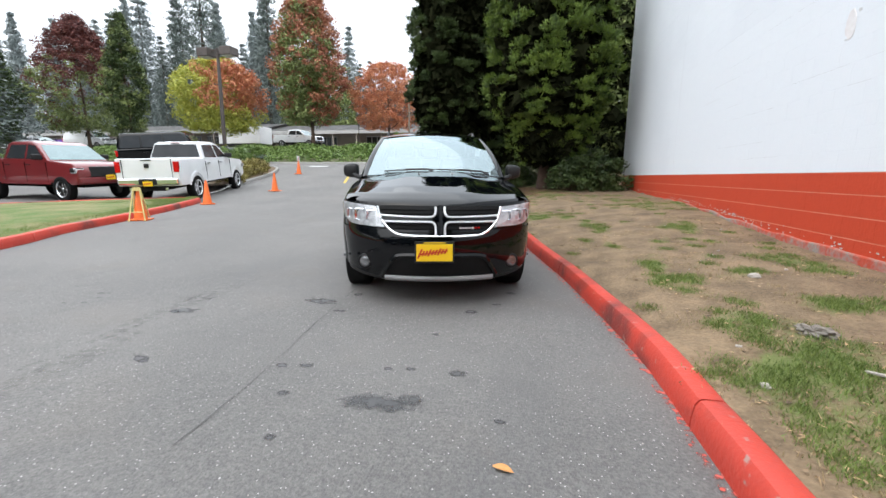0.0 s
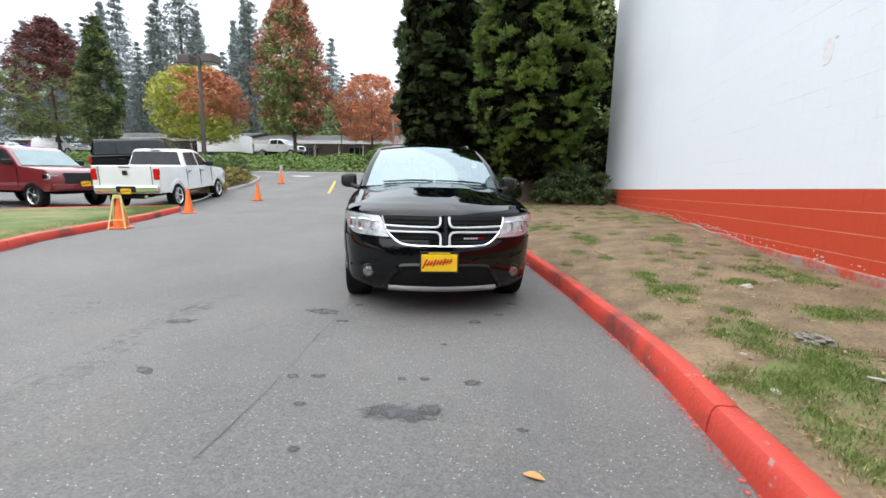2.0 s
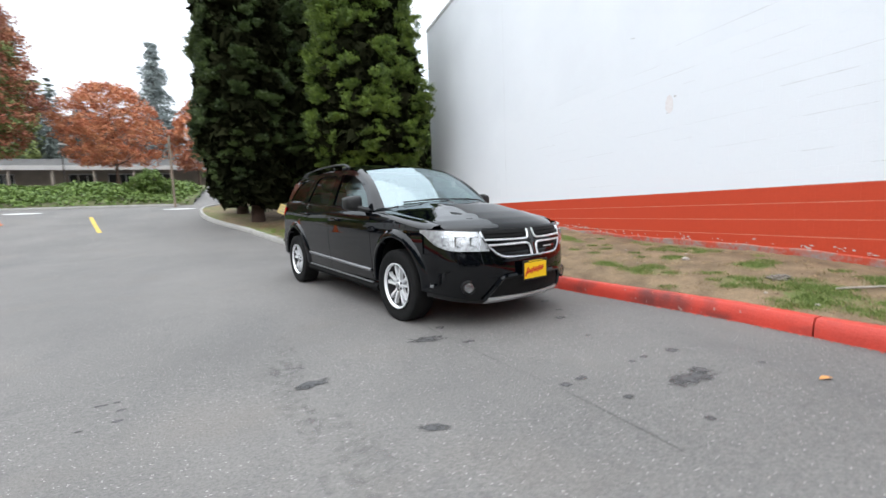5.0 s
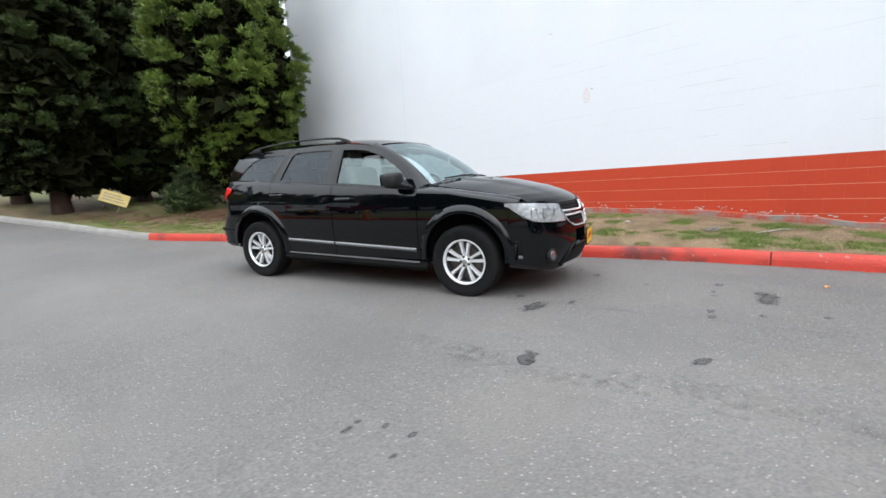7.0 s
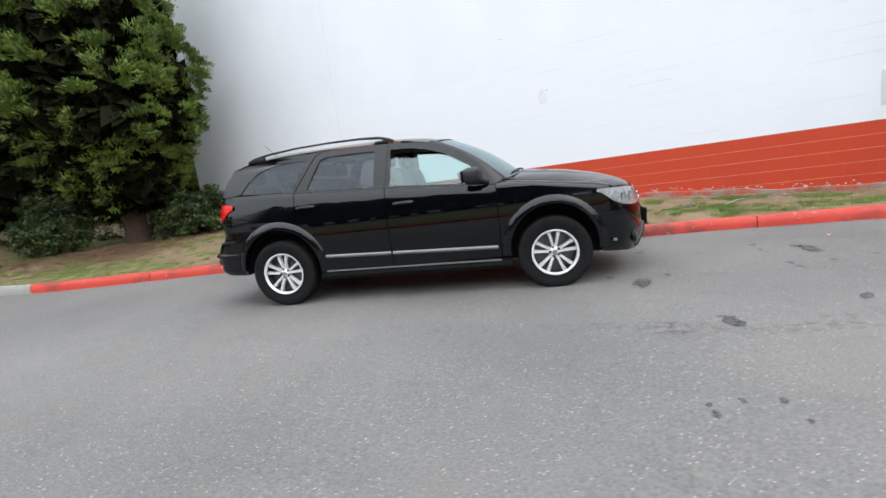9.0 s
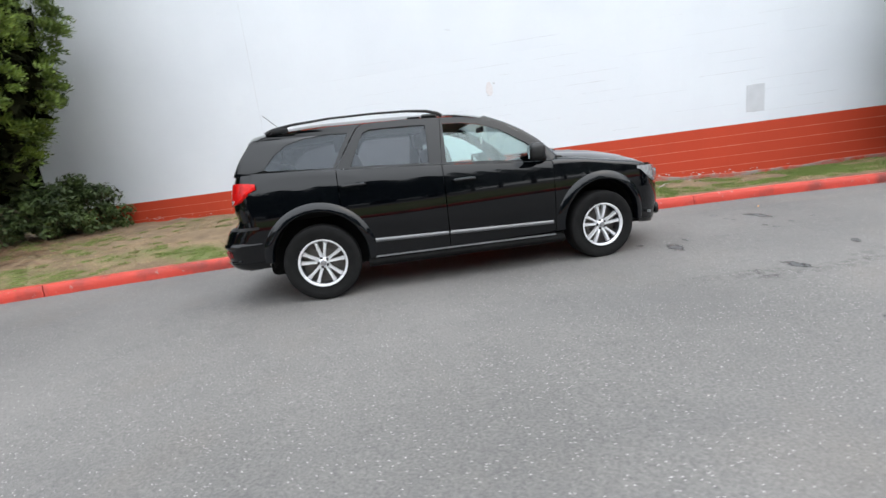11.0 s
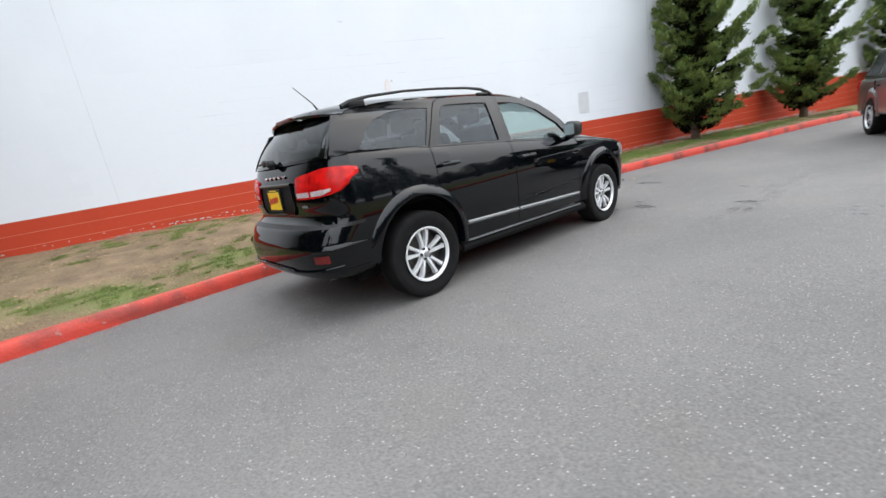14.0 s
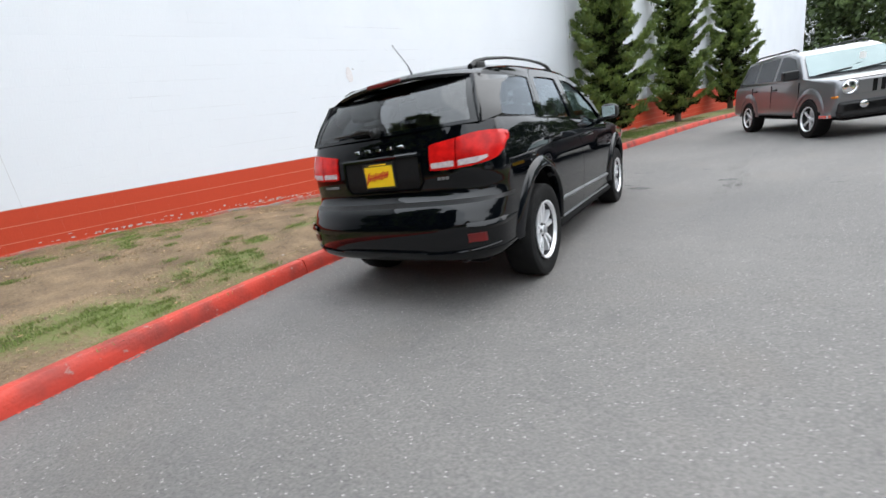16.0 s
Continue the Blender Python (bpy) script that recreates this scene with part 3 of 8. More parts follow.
# ---- the painted block wall ----
WALL_Y0, WALL_Y1, WALL_TOP, BAND = -37.0, 14.75, 7.8, 1.2


def block_mesh(name, ly_, lz_):
    """The face of one block, its front flush with x = 0, edges eased."""
    e, h, dpt = 0.0025, 0.0005, 0.0005
    o = [(0.02, 0, 0), (0.02, ly_, 0), (0.02, ly_, lz_), (0.02, 0, lz_)]
    a = [(dpt, 0.0002, 0.001), (dpt, ly_ - 0.0002, 0.001), (dpt, ly_ - 0.0002, lz_ - 0.001), (dpt, 0.0002, lz_ - 0.001)]
    f = [(0, h, e), (0, ly_ - h, e), (0, ly_ - h, lz_ - e), (0, h, lz_ - e)]
    v = o + a + f
    faces = [(8, 11, 10, 9)]
    for s_ in (0, 4):
        for k in range(4):
            n = (k + 1) % 4
            faces.append((s_ + k, s_ + 4 + k, s_ + 4 + n, s_ + n))
    me = bpy.data.meshes.new(name)
    me.from_pydata(v, [], faces)
    me.update()
    return me


wall = thing("wall_east", "tall block wall painted white over a brick-red band", "wall", kind="structure", m=pose(4.0, 0, 0))
bm = bmesh.new()
add_box(bm, 0.0012, 0.3, WALL_Y0, WALL_Y1, BAND, WALL_TOP)
part("core_white", bm, MORTAR_W, wall)
bm = bmesh.new()
add_box(bm, 0.0025, 0.3, WALL_Y0 + 8.4, WALL_Y1, -1.2, BAND)
part("core_red", bm, MORTAR_R, wall)
bm = bmesh.new()
add_box(bm, 0.0025, 0.3, WALL_Y0, WALL_Y0 + 8.4, -1.2, BAND)
part("core_white_low", bm, MORTAR_W, wall)
bm = bmesh.new()
add_box(bm, -0.02, 0.33, WALL_Y0 - 0.02, WALL_Y1 + 0.02, WALL_TOP, WALL_TOP + 0.12, 0.01)
part("coping", bm, mat("coping_metal", (0.55, 0.56, 0.57), (0.45, 0.46, 0.47), rough=0.5, scale=3), wall, "grey metal coping")
bm = bmesh.new()
add_box(bm, 0.012, 14, WALL_Y1 - 0.3, WALL_Y1 + 0.004, -0.5, WALL_TOP - 0.004)
part("return_wall", bm, WALL_WHITE, wall)
bm = bmesh.new()
add_box(bm, 0.3, 14, WALL_Y0, WALL_Y0 + 0.3, -1.2, WALL_TOP)
part("return_wall", bm, WALL_WHITE, wall)
BL, BH = 0.405, 0.2
pieces_near = []
far_w, far_r = [], []
tmpl = block_mesh("block_face", BL - 0.0004, BH - 0.0012)
tv = np.array([v.co[:] for v in tmpl.vertices])
tf = np.array([p.vertices[:] for p in tmpl.polygons])
tmpl_red = block_mesh("red_block_face", BL - 0.0004, BH - 0.0085)
for k in range(-6, int((WALL_TOP - BAND) / BH)):
    z = BAND + k * BH
    off = (k % 2) * BL / 2
    for i in range(int((WALL_Y1 - WALL_Y0) / BL)):
        y = WALL_Y0 + off + i * BL
        if z + BH < float(wall_foot(y)) - 0.1 or y + BL > WALL_Y1:
            continue
        if 0.9 < y < 9.2 and z < 3.1 and len(pieces_near) < 300:
            pieces_near.append((y, z, k < 0))
        elif k < 0 and y > WALL_Y0 + 8.4:
            far_r.append((y, z))
        else:
            far_w.append((y, z))


def joined_blocks(places, src=tmpl):
    tv = np.array([v.co[:] for v in src.vertices])
    off = np.array([(0, y + 0.0003, z + 0.0015) for y, z in places])
    v = (tv[None] + off[:, None]).reshape(-1, 3)
    f = (tf[None] + (np.arange(len(places)) * len(tv))[:, None, None]).reshape(-1, 4)
    me = bpy.data.meshes.new("blocks")
    me.from_pydata(v.tolist(), [], f.tolist())
    me.update()
    return me


tagged(link_mesh("white_blocks", joined_blocks(far_w), WALL_WHITE, wall), "white painted concrete blocks", kind="stuff")
tagged(link_mesh("red_blocks", joined_blocks(far_r, tmpl_red), WALL_RED, wall), "brick-red painted concrete blocks", kind="stuff")

# bare footing at the foot of the red band, with flaked paint
bm = bmesh.new()
rows = []
for y in np.arange(-12, 13.5, 0.15):
    top = float(wall_foot(y)) + float(np.interp(y, [-2, 4, 7, 10], [0.085, 0.08, 0.03, 0.0])) + 0.04 * noise.noise((0, y * 1.7, 2)) + 0.015 * noise.noise((0, y * 9, 2))
    rows.append([bm.verts.new((-0.03, y, top - 0.4)), bm.verts.new((-0.025, y, top - 0.012)), bm.verts.new((-0.018, y, top)), bm.verts.new((0.01, y, top + 0.004))])
for a, b in zip(rows, rows[1:]):
    for k in range(3):
        bm.faces.new((a[k], a[k + 1], b[k + 1], b[k]))
part("footing", bm, FOOTING, wall, "bare crumbling concrete footing")
rng = np.random.default_rng(8)
flakes = []
for y in np.concatenate([rng.normal(c, s_, n) for c, s_, n in ((1.4, 0.5, 26), (6.2, 0.7, 60), (8.4, 0.5, 22), (10, 1.2, 16), (-0.5, 0.6, 20), (3.5, 1.0, 26), (12, 0.4, 12))]):
    z = float(wall_foot(y)) + float(np.interp(y, [-2, 4, 7, 10], [0.10, 0.095, 0.055, 0.04])) + abs(rng.normal(0, 0.03))
    s1, s2 = rng.uniform(0.006, 0.036), rng.uniform(0.004, 0.016)
    flakes.append([(-0.004 - 0.002 * rng.random(), y + s1 * math.cos(a) * rng.uniform(0.5, 1.2), z + s2 * math.sin(a) * rng.uniform(0.5, 1.2)) for a in np.linspace(0, 2 * math.pi, 7)[:-1]])
tagged(link_mesh("paint_flakes", quads_mesh("paint_flakes", np.array(flakes)), FLAKE, wall), "bare white specks where the red paint has flaked", kind="stuff")


def wall_patch(name, label, y, z, ry, rz, material, n=18, rough=0.15, thick=0.006, square=False):
    """A repair on the wall: a low plate of filler with an uneven rim."""
    bm = bmesh.new()
    r = random.Random(y * 7 + z)
    rim = []
    for k in range(n):
        a = 2 * math.pi * k / n
        c, s_ = math.cos(a), math.sin(a)
        if square:
            q = max(abs(c), abs(s_))
            c, s_ = c / q, s_ / q
        f = 1 + r.uniform(-rough, rough)
        rim.append((y + ry * c * f, z + rz * s_ * f))
    lo = [bm.verts.new((-0.001, a, b)) for a, b in rim]
    hi = [bm.verts.new((-thick, y + (a - y) * 0.93, z + (b - z) * 0.93)) for a, b in rim]
    for k in range(n):
        bm.faces.new((lo[k], lo[(k + 1) % n], hi[(k + 1) % n], hi[k]))
    bm.faces.new(hi)
    return part(name, bm, material, wall, label)


PATCH_PINK = mat("pinkish_filler", (0.66, 0.62, 0.62), (0.76, 0.74, 0.75), rough=0.8, scale=14)
PATCH_GREY = mat("grey_touch_up", (0.60, 0.615, 0.64), (0.54, 0.555, 0.58), rough=0.7, scale=5)
CRACK = mat("crack_shadow", (0.46, 0.46, 0.47), (0.58, 0.58, 0.59), rough=0.9, scale=30)
wall_patch("round_repair", "round filled hole with a chipped rim", 4.03, 2.57, 0.075, 0.13, PATCH_PINK)
wall_patch("repair_chip", "dark chip", 3.93, 2.66, 0.018, 0.02, CRACK, 7, 0.4, 0.003)
wall_patch("repair_chip", "dark chip", 4.07, 2.44, 0.03, 0.008, CRACK, 7, 0.4, 0.003)
wall_patch("grey_repair", "square of greyer paint", -1.12, 1.66, 0.17, 0.26, PATCH_GREY, 24, 0.02, 0.005, True)


def crack(y0, z0, y1, z1, w, name="crack"):
    bm = bmesh.new()
    n = max(4, int(math.hypot(y1 - y0, z1 - z0) / 0.05))
    a, b = [], []
    for k in range(n + 1):
        t = k / n
        y, z = y0 + (y1 - y0) * t, z0 + (z1 - z0) * t
        j = 0.35 * w * noise.noise((y * 9, z * 9, 4))
        ww = w * (0.35 + 0.65 * abs(noise.noise((y * 5, z * 5, 8))) * 2) / 2
        dy, dz = (0, 1) if abs(y1 - y0) > abs(z1 - z0) else (1, 0)
        a.append(bm.verts.new((-0.0012, y + dy * (j - ww), z + dz * (j - ww))))
        b.append(bm.verts.new((-0.0012, y + dy * (j + ww), z + dz * (j + ww))))
    for k in range(n):
        bm.faces.new((a[k], a[k + 1], b[k + 1], b[k]))
    part(name, bm, CRACK, wall)


crack(9.07, 1.2, 9.03, 6.5, 0.007, "control_joint")
crack(-3.55, 1.2, -3.55, 7.9, 0.02, "control_joint")
for y0, z0, y1, z1, w in ((3.55, 3.0, 4.35, 3.0, 0.010), (4.2, 3.2, 4.75, 3.2, 0.007), (3.6, 2.8, 3.8, 2.8, 0.010), (3.95, 2.2, 4.9, 2.2, 0.008), (5.2, 2.0, 5.9, 2.0, 0.006), (2.2, 3.0, 3.1, 3.0, 0.007), (1.4, 2.6, 2.4, 2.6, 0.007), (1.2, 2.2, 2.2, 2.2, 0.005), (6.0, 3.4, 6.6, 3.4, 0.005), (0.2, 2.0, 1.2, 2.0, 0.006), (4.7, 3.8, 4.8, 3.83, 0.02), (6.9, 2.4, 7.6, 2.4, 0.005)):
    crack(y0, z0, y1, z1, w * 0.62)

crack_rng = random.Random(21)
for k in range(11):
    z = BAND + 0.2 * (k + 1)
    y = -2.6 + crack_rng.uniform(0, 1.5)
    while y < 6.5:
        L = crack_rng.uniform(0.25, 1.5)
        crack(y, z, y + L, z, crack_rng.uniform(0.002, 0.005) * (1.3 if y < 3 else 0.7))
        y += L + crack_rng.uniform(0.8, 4.0)

# orange board screen where the band ends
screen = thing("board_screen", "weathered orange-stained board screen against the wall", "fence", m=pose(3.98, -28.5, float(ground_z(-28.5)) + 0.05))
ORANGE_WOOD = mat("orange_stained_wood", (0.48, 0.15, 0.06), (0.34, 0.10, 0.045), rough=0.8, scale=4, obj=0.5)
for k in range(14):
    bm = bmesh.new()
    add_box(bm, -0.09, -0.06, k * 0.3, k * 0.3 + 0.29, -0.1, 1.72, 0.004)
    part("board", bm, ORANGE_WOOD, screen)
bm = bmesh.new()
add_box(bm, -0.06, -0.02, 0, 4.2, 1.3, 1.4)
part("rail", bm, ORANGE_WOOD, screen)


# ---- plants ----
def leaf_cloud(centres, radii, n, size, rng, flat_=0.75, droop=0.0, aspect=0.5, lift=0.0, shell=0.25):
    """Small four-cornered leaves in clumps: an array (leaves, 4, 3)."""
    c = np.repeat(np.asarray(centres, float), n, 0)
    r = np.repeat(np.asarray(radii, float), n)
    d = rng.normal(size=(len(c), 3))
    d[:, 2] += lift
    d /= np.linalg.norm(d, axis=1)[:, None]
    rad = r * rng.uniform(shell, 1.0, len(c)) ** 0.5
    p = c + d * rad[:, None] * np.array([1, 1, flat_])
    nrm = d + rng.normal(0, 0.55, d.shape) + np.array([0, 0, 0.35])
    nrm /= np.linalg.norm(nrm, axis=1)[:, None]
    t = rng.normal(size=nrm.shape) + np.array([0, 0, -droop])
    t -= nrm * (t * nrm).sum(1)[:, None]
    t /= np.linalg.norm(t, axis=1)[:, None]
    b = np.cross(nrm, t)
    s_ = size * rng.uniform(0.6, 1.4, len(c))[:, None]
    t, b = t * s_, b * s_ * aspect
    bend = nrm * s_ * 0.25
    return np.stack([p - t, p - b * 0.9 + bend, p + t - bend * 0.4, p + b * 0.9 + bend], 1)


def column_crown(h0, h1, rad_fn, count, clump, rng, depth=0.5, lumpy=0.22):
    """Clump centres on and inside a crown whose radius follows rad_fn(0..1)."""
    cs, rs = [], []
    while len(cs) < count:
        u = rng.random()
        R = rad_fn(u)
        if rng.random() > R / 1.0 and rng.random() > 0.6:
            continue
        a = rng.uniform(0, 2 * math.pi)
        lump = 1 + lumpy * noise.noise((math.cos(a) * 1.6, math.sin(a) * 1.6, u * 9 + R * 3)) + 0.10 * noise.noise((math.cos(a) * 5, math.sin(a) * 5, u * 26))
        q = R * lump * (1 - depth * rng.random() ** 2.2)
        cs.append((q * math.cos(a), q * math.sin(a), h0 + (h1 - h0) * u))
        rs.append(clump * rng.uniform(0.6, 1.35))
    return cs, rs


def lobed_crown(h0, h1, rad_fn, lobes, size, per, rng, lumpy=0.2):
    """Rounded boughs over a crown: small clumps on the upper, outer side of each bough, with dark gaps between."""
    cs, ways = [], []
    while len(cs) < lobes * per:
        u = rng.random() ** 0.92
        a = rng.uniform(0, 2 * math.pi)
        R = rad_fn(u) * (1 + lumpy * noise.noise((math.cos(a) * 1.6, math.sin(a) * 1.6, u * 7 + h1)))
        L = size * rng.uniform(0.65, 1.45)
        q = max(0.05, R - L * rng.uniform(0.35, 1.1))
        c = np.array((q * math.cos(a), q * math.sin(a), h0 + (h1 - h0) * u))
        for _ in range(per):
            d = rng.normal(size=3) + np.array((math.cos(a) * 0.9, math.sin(a) * 0.9, 0.85))
            d /= np.linalg.norm(d)
            cs.append(c + d * L * rng.uniform(0.55, 0.95) * np.array((1, 1, 0.85)))
            ways.append(d + np.array((0, 0, 0.35)))
    return cs, ways


def feathers(points, ways, n, spread, length, width, rng):
    """Slender needles' sprays that all sweep along the way of their twig: an array (sprays, 4, 3)."""
    p = np.repeat(np.asarray(points, float), n, 0)
    d = np.repeat(np.asarray(ways, float), n, 0)
    m_ = len(p)
    p = p + rng.normal(size=(m_, 3)) * spread * np.array((1, 1, 0.55))
    d = d + rng.normal(size=(m_, 3)) * 0.42
    d /= np.linalg.norm(d, axis=1)[:, None]
    side = np.cross(d, rng.normal(size=(m_, 3)))
    side /= np.linalg.norm(side, axis=1)[:, None]
    L = length * rng.uniform(0.5, 1.4, m_)[:, None]
    w = width * rng.uniform(0.7, 1.3, m_)[:, None]
    return np.stack([p - d * L * 0.4, p + side * w + d * L * 0.1, p + d * L * 0.6, p - side * w + d * L * 0.1], 1)


def trunk_bm(h, r0, r1, limbs, rng, spread, lo=0.25):
    bm = bmesh.new()
    pts, rad = [], []
    for k in range(9):
        t = k / 8
        pts.append((0.06 * h * 0.15 * math.sin(3 * t + r0 * 9), 0.06 * h * 0.15 * math.cos(2.3 * t), h * t - 0.15))
        rad.append((r0 * (1.35 if k == 0 else 1)) * (1 - t) + r1 * t)
    tube(bm, pts, rad, 10)
    for k in range(limbs):
        t = lo + (0.95 - lo) * k / max(1, limbs - 1)
        a = k * 2.4 + rng.uniform(-0.4, 0.4)
        b = Vector((0, 0, h * t))
        L = spread(t) * rng.uniform(0.65, 0.95)
        e = b + Vector((math.cos(a) * L, math.sin(a) * L, L * rng.uniform(0.25, 0.7)))
        m_ = (b + e) / 2 + Vector((0, 0, -0.06 * L))
        r = max(0.012, (r0 * (1 - t) + r1 * t) * 0.45)
        tube(bm, [b, m_, e], [r, r * 0.6, r * 0.2], 6)
    return bm


def tree(name, label, place, h, h0, rad_fn, count, clump, leaves, size, leaf_material, seed, trunk_r=0.16, bark=BARK, limbs=10, droop=0.0, depth=0.5, group="", flat_=0.75, second=None, aspect=0.5, core=0, lift=0.0, shell=0.25, lump=0.22, lobes=None):
    rng = np.random.default_rng(seed)
    root = thing(name, label, "tree", group, m=pose(*place))
    part("trunk", trunk_bm(h * 0.93, trunk_r, trunk_r * 0.12, limbs, rng, lambda t: max(0.3, rad_fn(max(0, (t * h - h0) / (h - h0))) * 0.9), lo=max(0.12, h0 / h)), bark, root, "bark-covered trunk with limbs", smooth=True)
    # inner leaves take a near-black colour in place of the crown's own shade
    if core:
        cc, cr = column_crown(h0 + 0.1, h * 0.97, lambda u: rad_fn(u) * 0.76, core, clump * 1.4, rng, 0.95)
        link_mesh("inner_foliage", quads_mesh("inner_foliage", leaf_cloud(cc, cr, 40, size * 2.6, rng, 1.0, droop, 0.6)), LEAF_INNER, root, "inner foliage coloured near-black for the crown's shade")
    if lobes:
        cs, ways = lobed_crown(h0, h, rad_fn, *lobes, rng, lump)
        link_mesh("crown", quads_mesh("crown", feathers(cs, ways, leaves, lobes[1] * 0.17, size, size * 0.125, rng)), leaf_material, root)
        return root
    cs, rs = column_crown(h0, h, rad_fn, count, clump, rng, depth, lump)
    if second:
        pick = np.array([second[1](c, rng) for c in cs])
        cs, rs = np.array(cs), np.array(rs)
        for sel, m_, lab in ((~pick, leaf_material, ""), (pick, second[0], "differently coloured leaves")):
            if sel.any():
                link_mesh("crown", quads_mesh("crown", leaf_cloud(cs[sel], rs[sel], leaves, size, rng, flat_, droop, aspect)), m_, root, lab)
    else:
        link_mesh("crown", quads_mesh("crown", leaf_cloud(cs, rs, leaves, size, rng, flat_, droop, aspect, lift, shell)), leaf_material, root)
    return root


def gz(y, up=0.0):
    return float(ground_z(y)) + up


column = lambda R: (lambda u: R * min(1, 0.62 + 1.6 * u) * (1 - 0.55 * max(0, u - 0.25) ** 1.2))
tree("cedar_tree", "broad dense green cedar beside the wall corner", (1.36, 13.70, 0.72), 8.6, 0.95, (lambda u: 2.10 * min(1, 0.40 + 2.3 * u) * (1 - 0.55 * max(0, u - 0.25) ** 1.2)), 0, 0.19, 42, 0.105, LEAF_CEDAR, 1, 0.24, BARK_RED, 18, core=900, lump=0.20, lobes=(430, 0.36, 11))
for x, y, h, h0, R, seed, lobes, label in ((-2.55, 17.3, 10.5, 0.8, 1.72, 2, 270, "tall narrow dark cedar in the lawn end"), (-3.3, 20.2, 11.0, 0.7, 1.5, 3, 240, "tall narrow dark cedar behind another"), (-0.2, 18.6, 9.0, 0.6, 2.0, 4, 250, "dark cedar in the shade between its neighbours")):
    tree("cedar_tree", label, (x, y, gz(y, 0.2)), h, h0, column(R), 0, 0.22, 46, 0.130, LEAF_DARK, seed, 0.21, BARK_RED, 13, core=900, lump=0.25, lobes=(lobes, 0.36, 9))
for k, (x, y, h, R) in enumerate(((4.25, 20.2, 8.5, 1.05), (7.2, 22.5, 5.5, 1.9), (2.6, 21.5, 6.0, 1.6), (9.4, 19.5, 7.0, 2.0))):
    tree("bay_tree", "leafy green tree behind the wall corner", (x, y, gz(y, 0.2)), h, 0.25, (lambda R_: lambda u: R_ * math.sqrt(max(0.03, 1 - (1.35 * u - 0.35) ** 2)))(R), 210, 0.42, 62, 0.10, LEAF_IVY if k % 2 else LEAF_GREEN, 150 + k, 0.12, BARK, 10, 0.2, 0.45, group="trees behind the wall corner", core=90)


def shrub(name, label, place, rx, ry, h, count, leaves, size, material, seed, category="shrub", clump=0.16, group=""):
    rng = np.random.default_rng(seed)
    root = thing(name, label, category, group, m=pose(*place))
    bm = bmesh.new()
    for k in range(7):
        a = k * 0.9 + rng.uniform(-0.2, 0.2)
        e = Vector((rx * 0.7 * math.cos(a), ry * 0.7 * math.sin(a), h * rng.uniform(0.5, 0.85)))
        tube(bm, [(0.03 * math.cos(a), 0.03 * math.sin(a), -0.05), e * 0.5 + Vector((0, 0, 0.05)), e], [0.018, 0.012, 0.004], 5)
    part("stem", bm, BARK, root)
    cs, rs = [], []
    for k in range(count):
        u = rng.random()
        a = rng.uniform(0, 2 * math.pi)
        q = math.sqrt(rng.random()) * math.sqrt(max(0.05, 1 - (u * 0.92) ** 2))
        cs.append((rx * q * math.cos(a), ry * q * math.sin(a), 0.06 + h * u * (0.8 + 0.3 * rng.random())))
        rs.append(clump * rng.uniform(0.7, 1.3))
    link_mesh("leaves", quads_mesh("leaves", leaf_cloud(cs, rs, leaves, size, rng)), material, root)
    return root


for k, (x, y, rx, ry, h) in enumerate(((2.2, 12.9, 0.8, 0.7, 0.95), (3.2, 12.9, 0.75, 0.8, 1.05), (0.3, 15.2, 0.8, 0.8, 0.8), (0.9, 16.6, 1.0, 0.8, 1.2), (2.7, 15.5, 1.2, 1.0, 1.3))):
    shrub("shrub", "dark green evergreen shrub under the cedar", (x, y, 0.72 if y < 14 else gz(y, 0.25)), rx, ry, h, 110, 55, 0.04, LEAF_DARK, 20 + k, group="shrubs under the cedar")

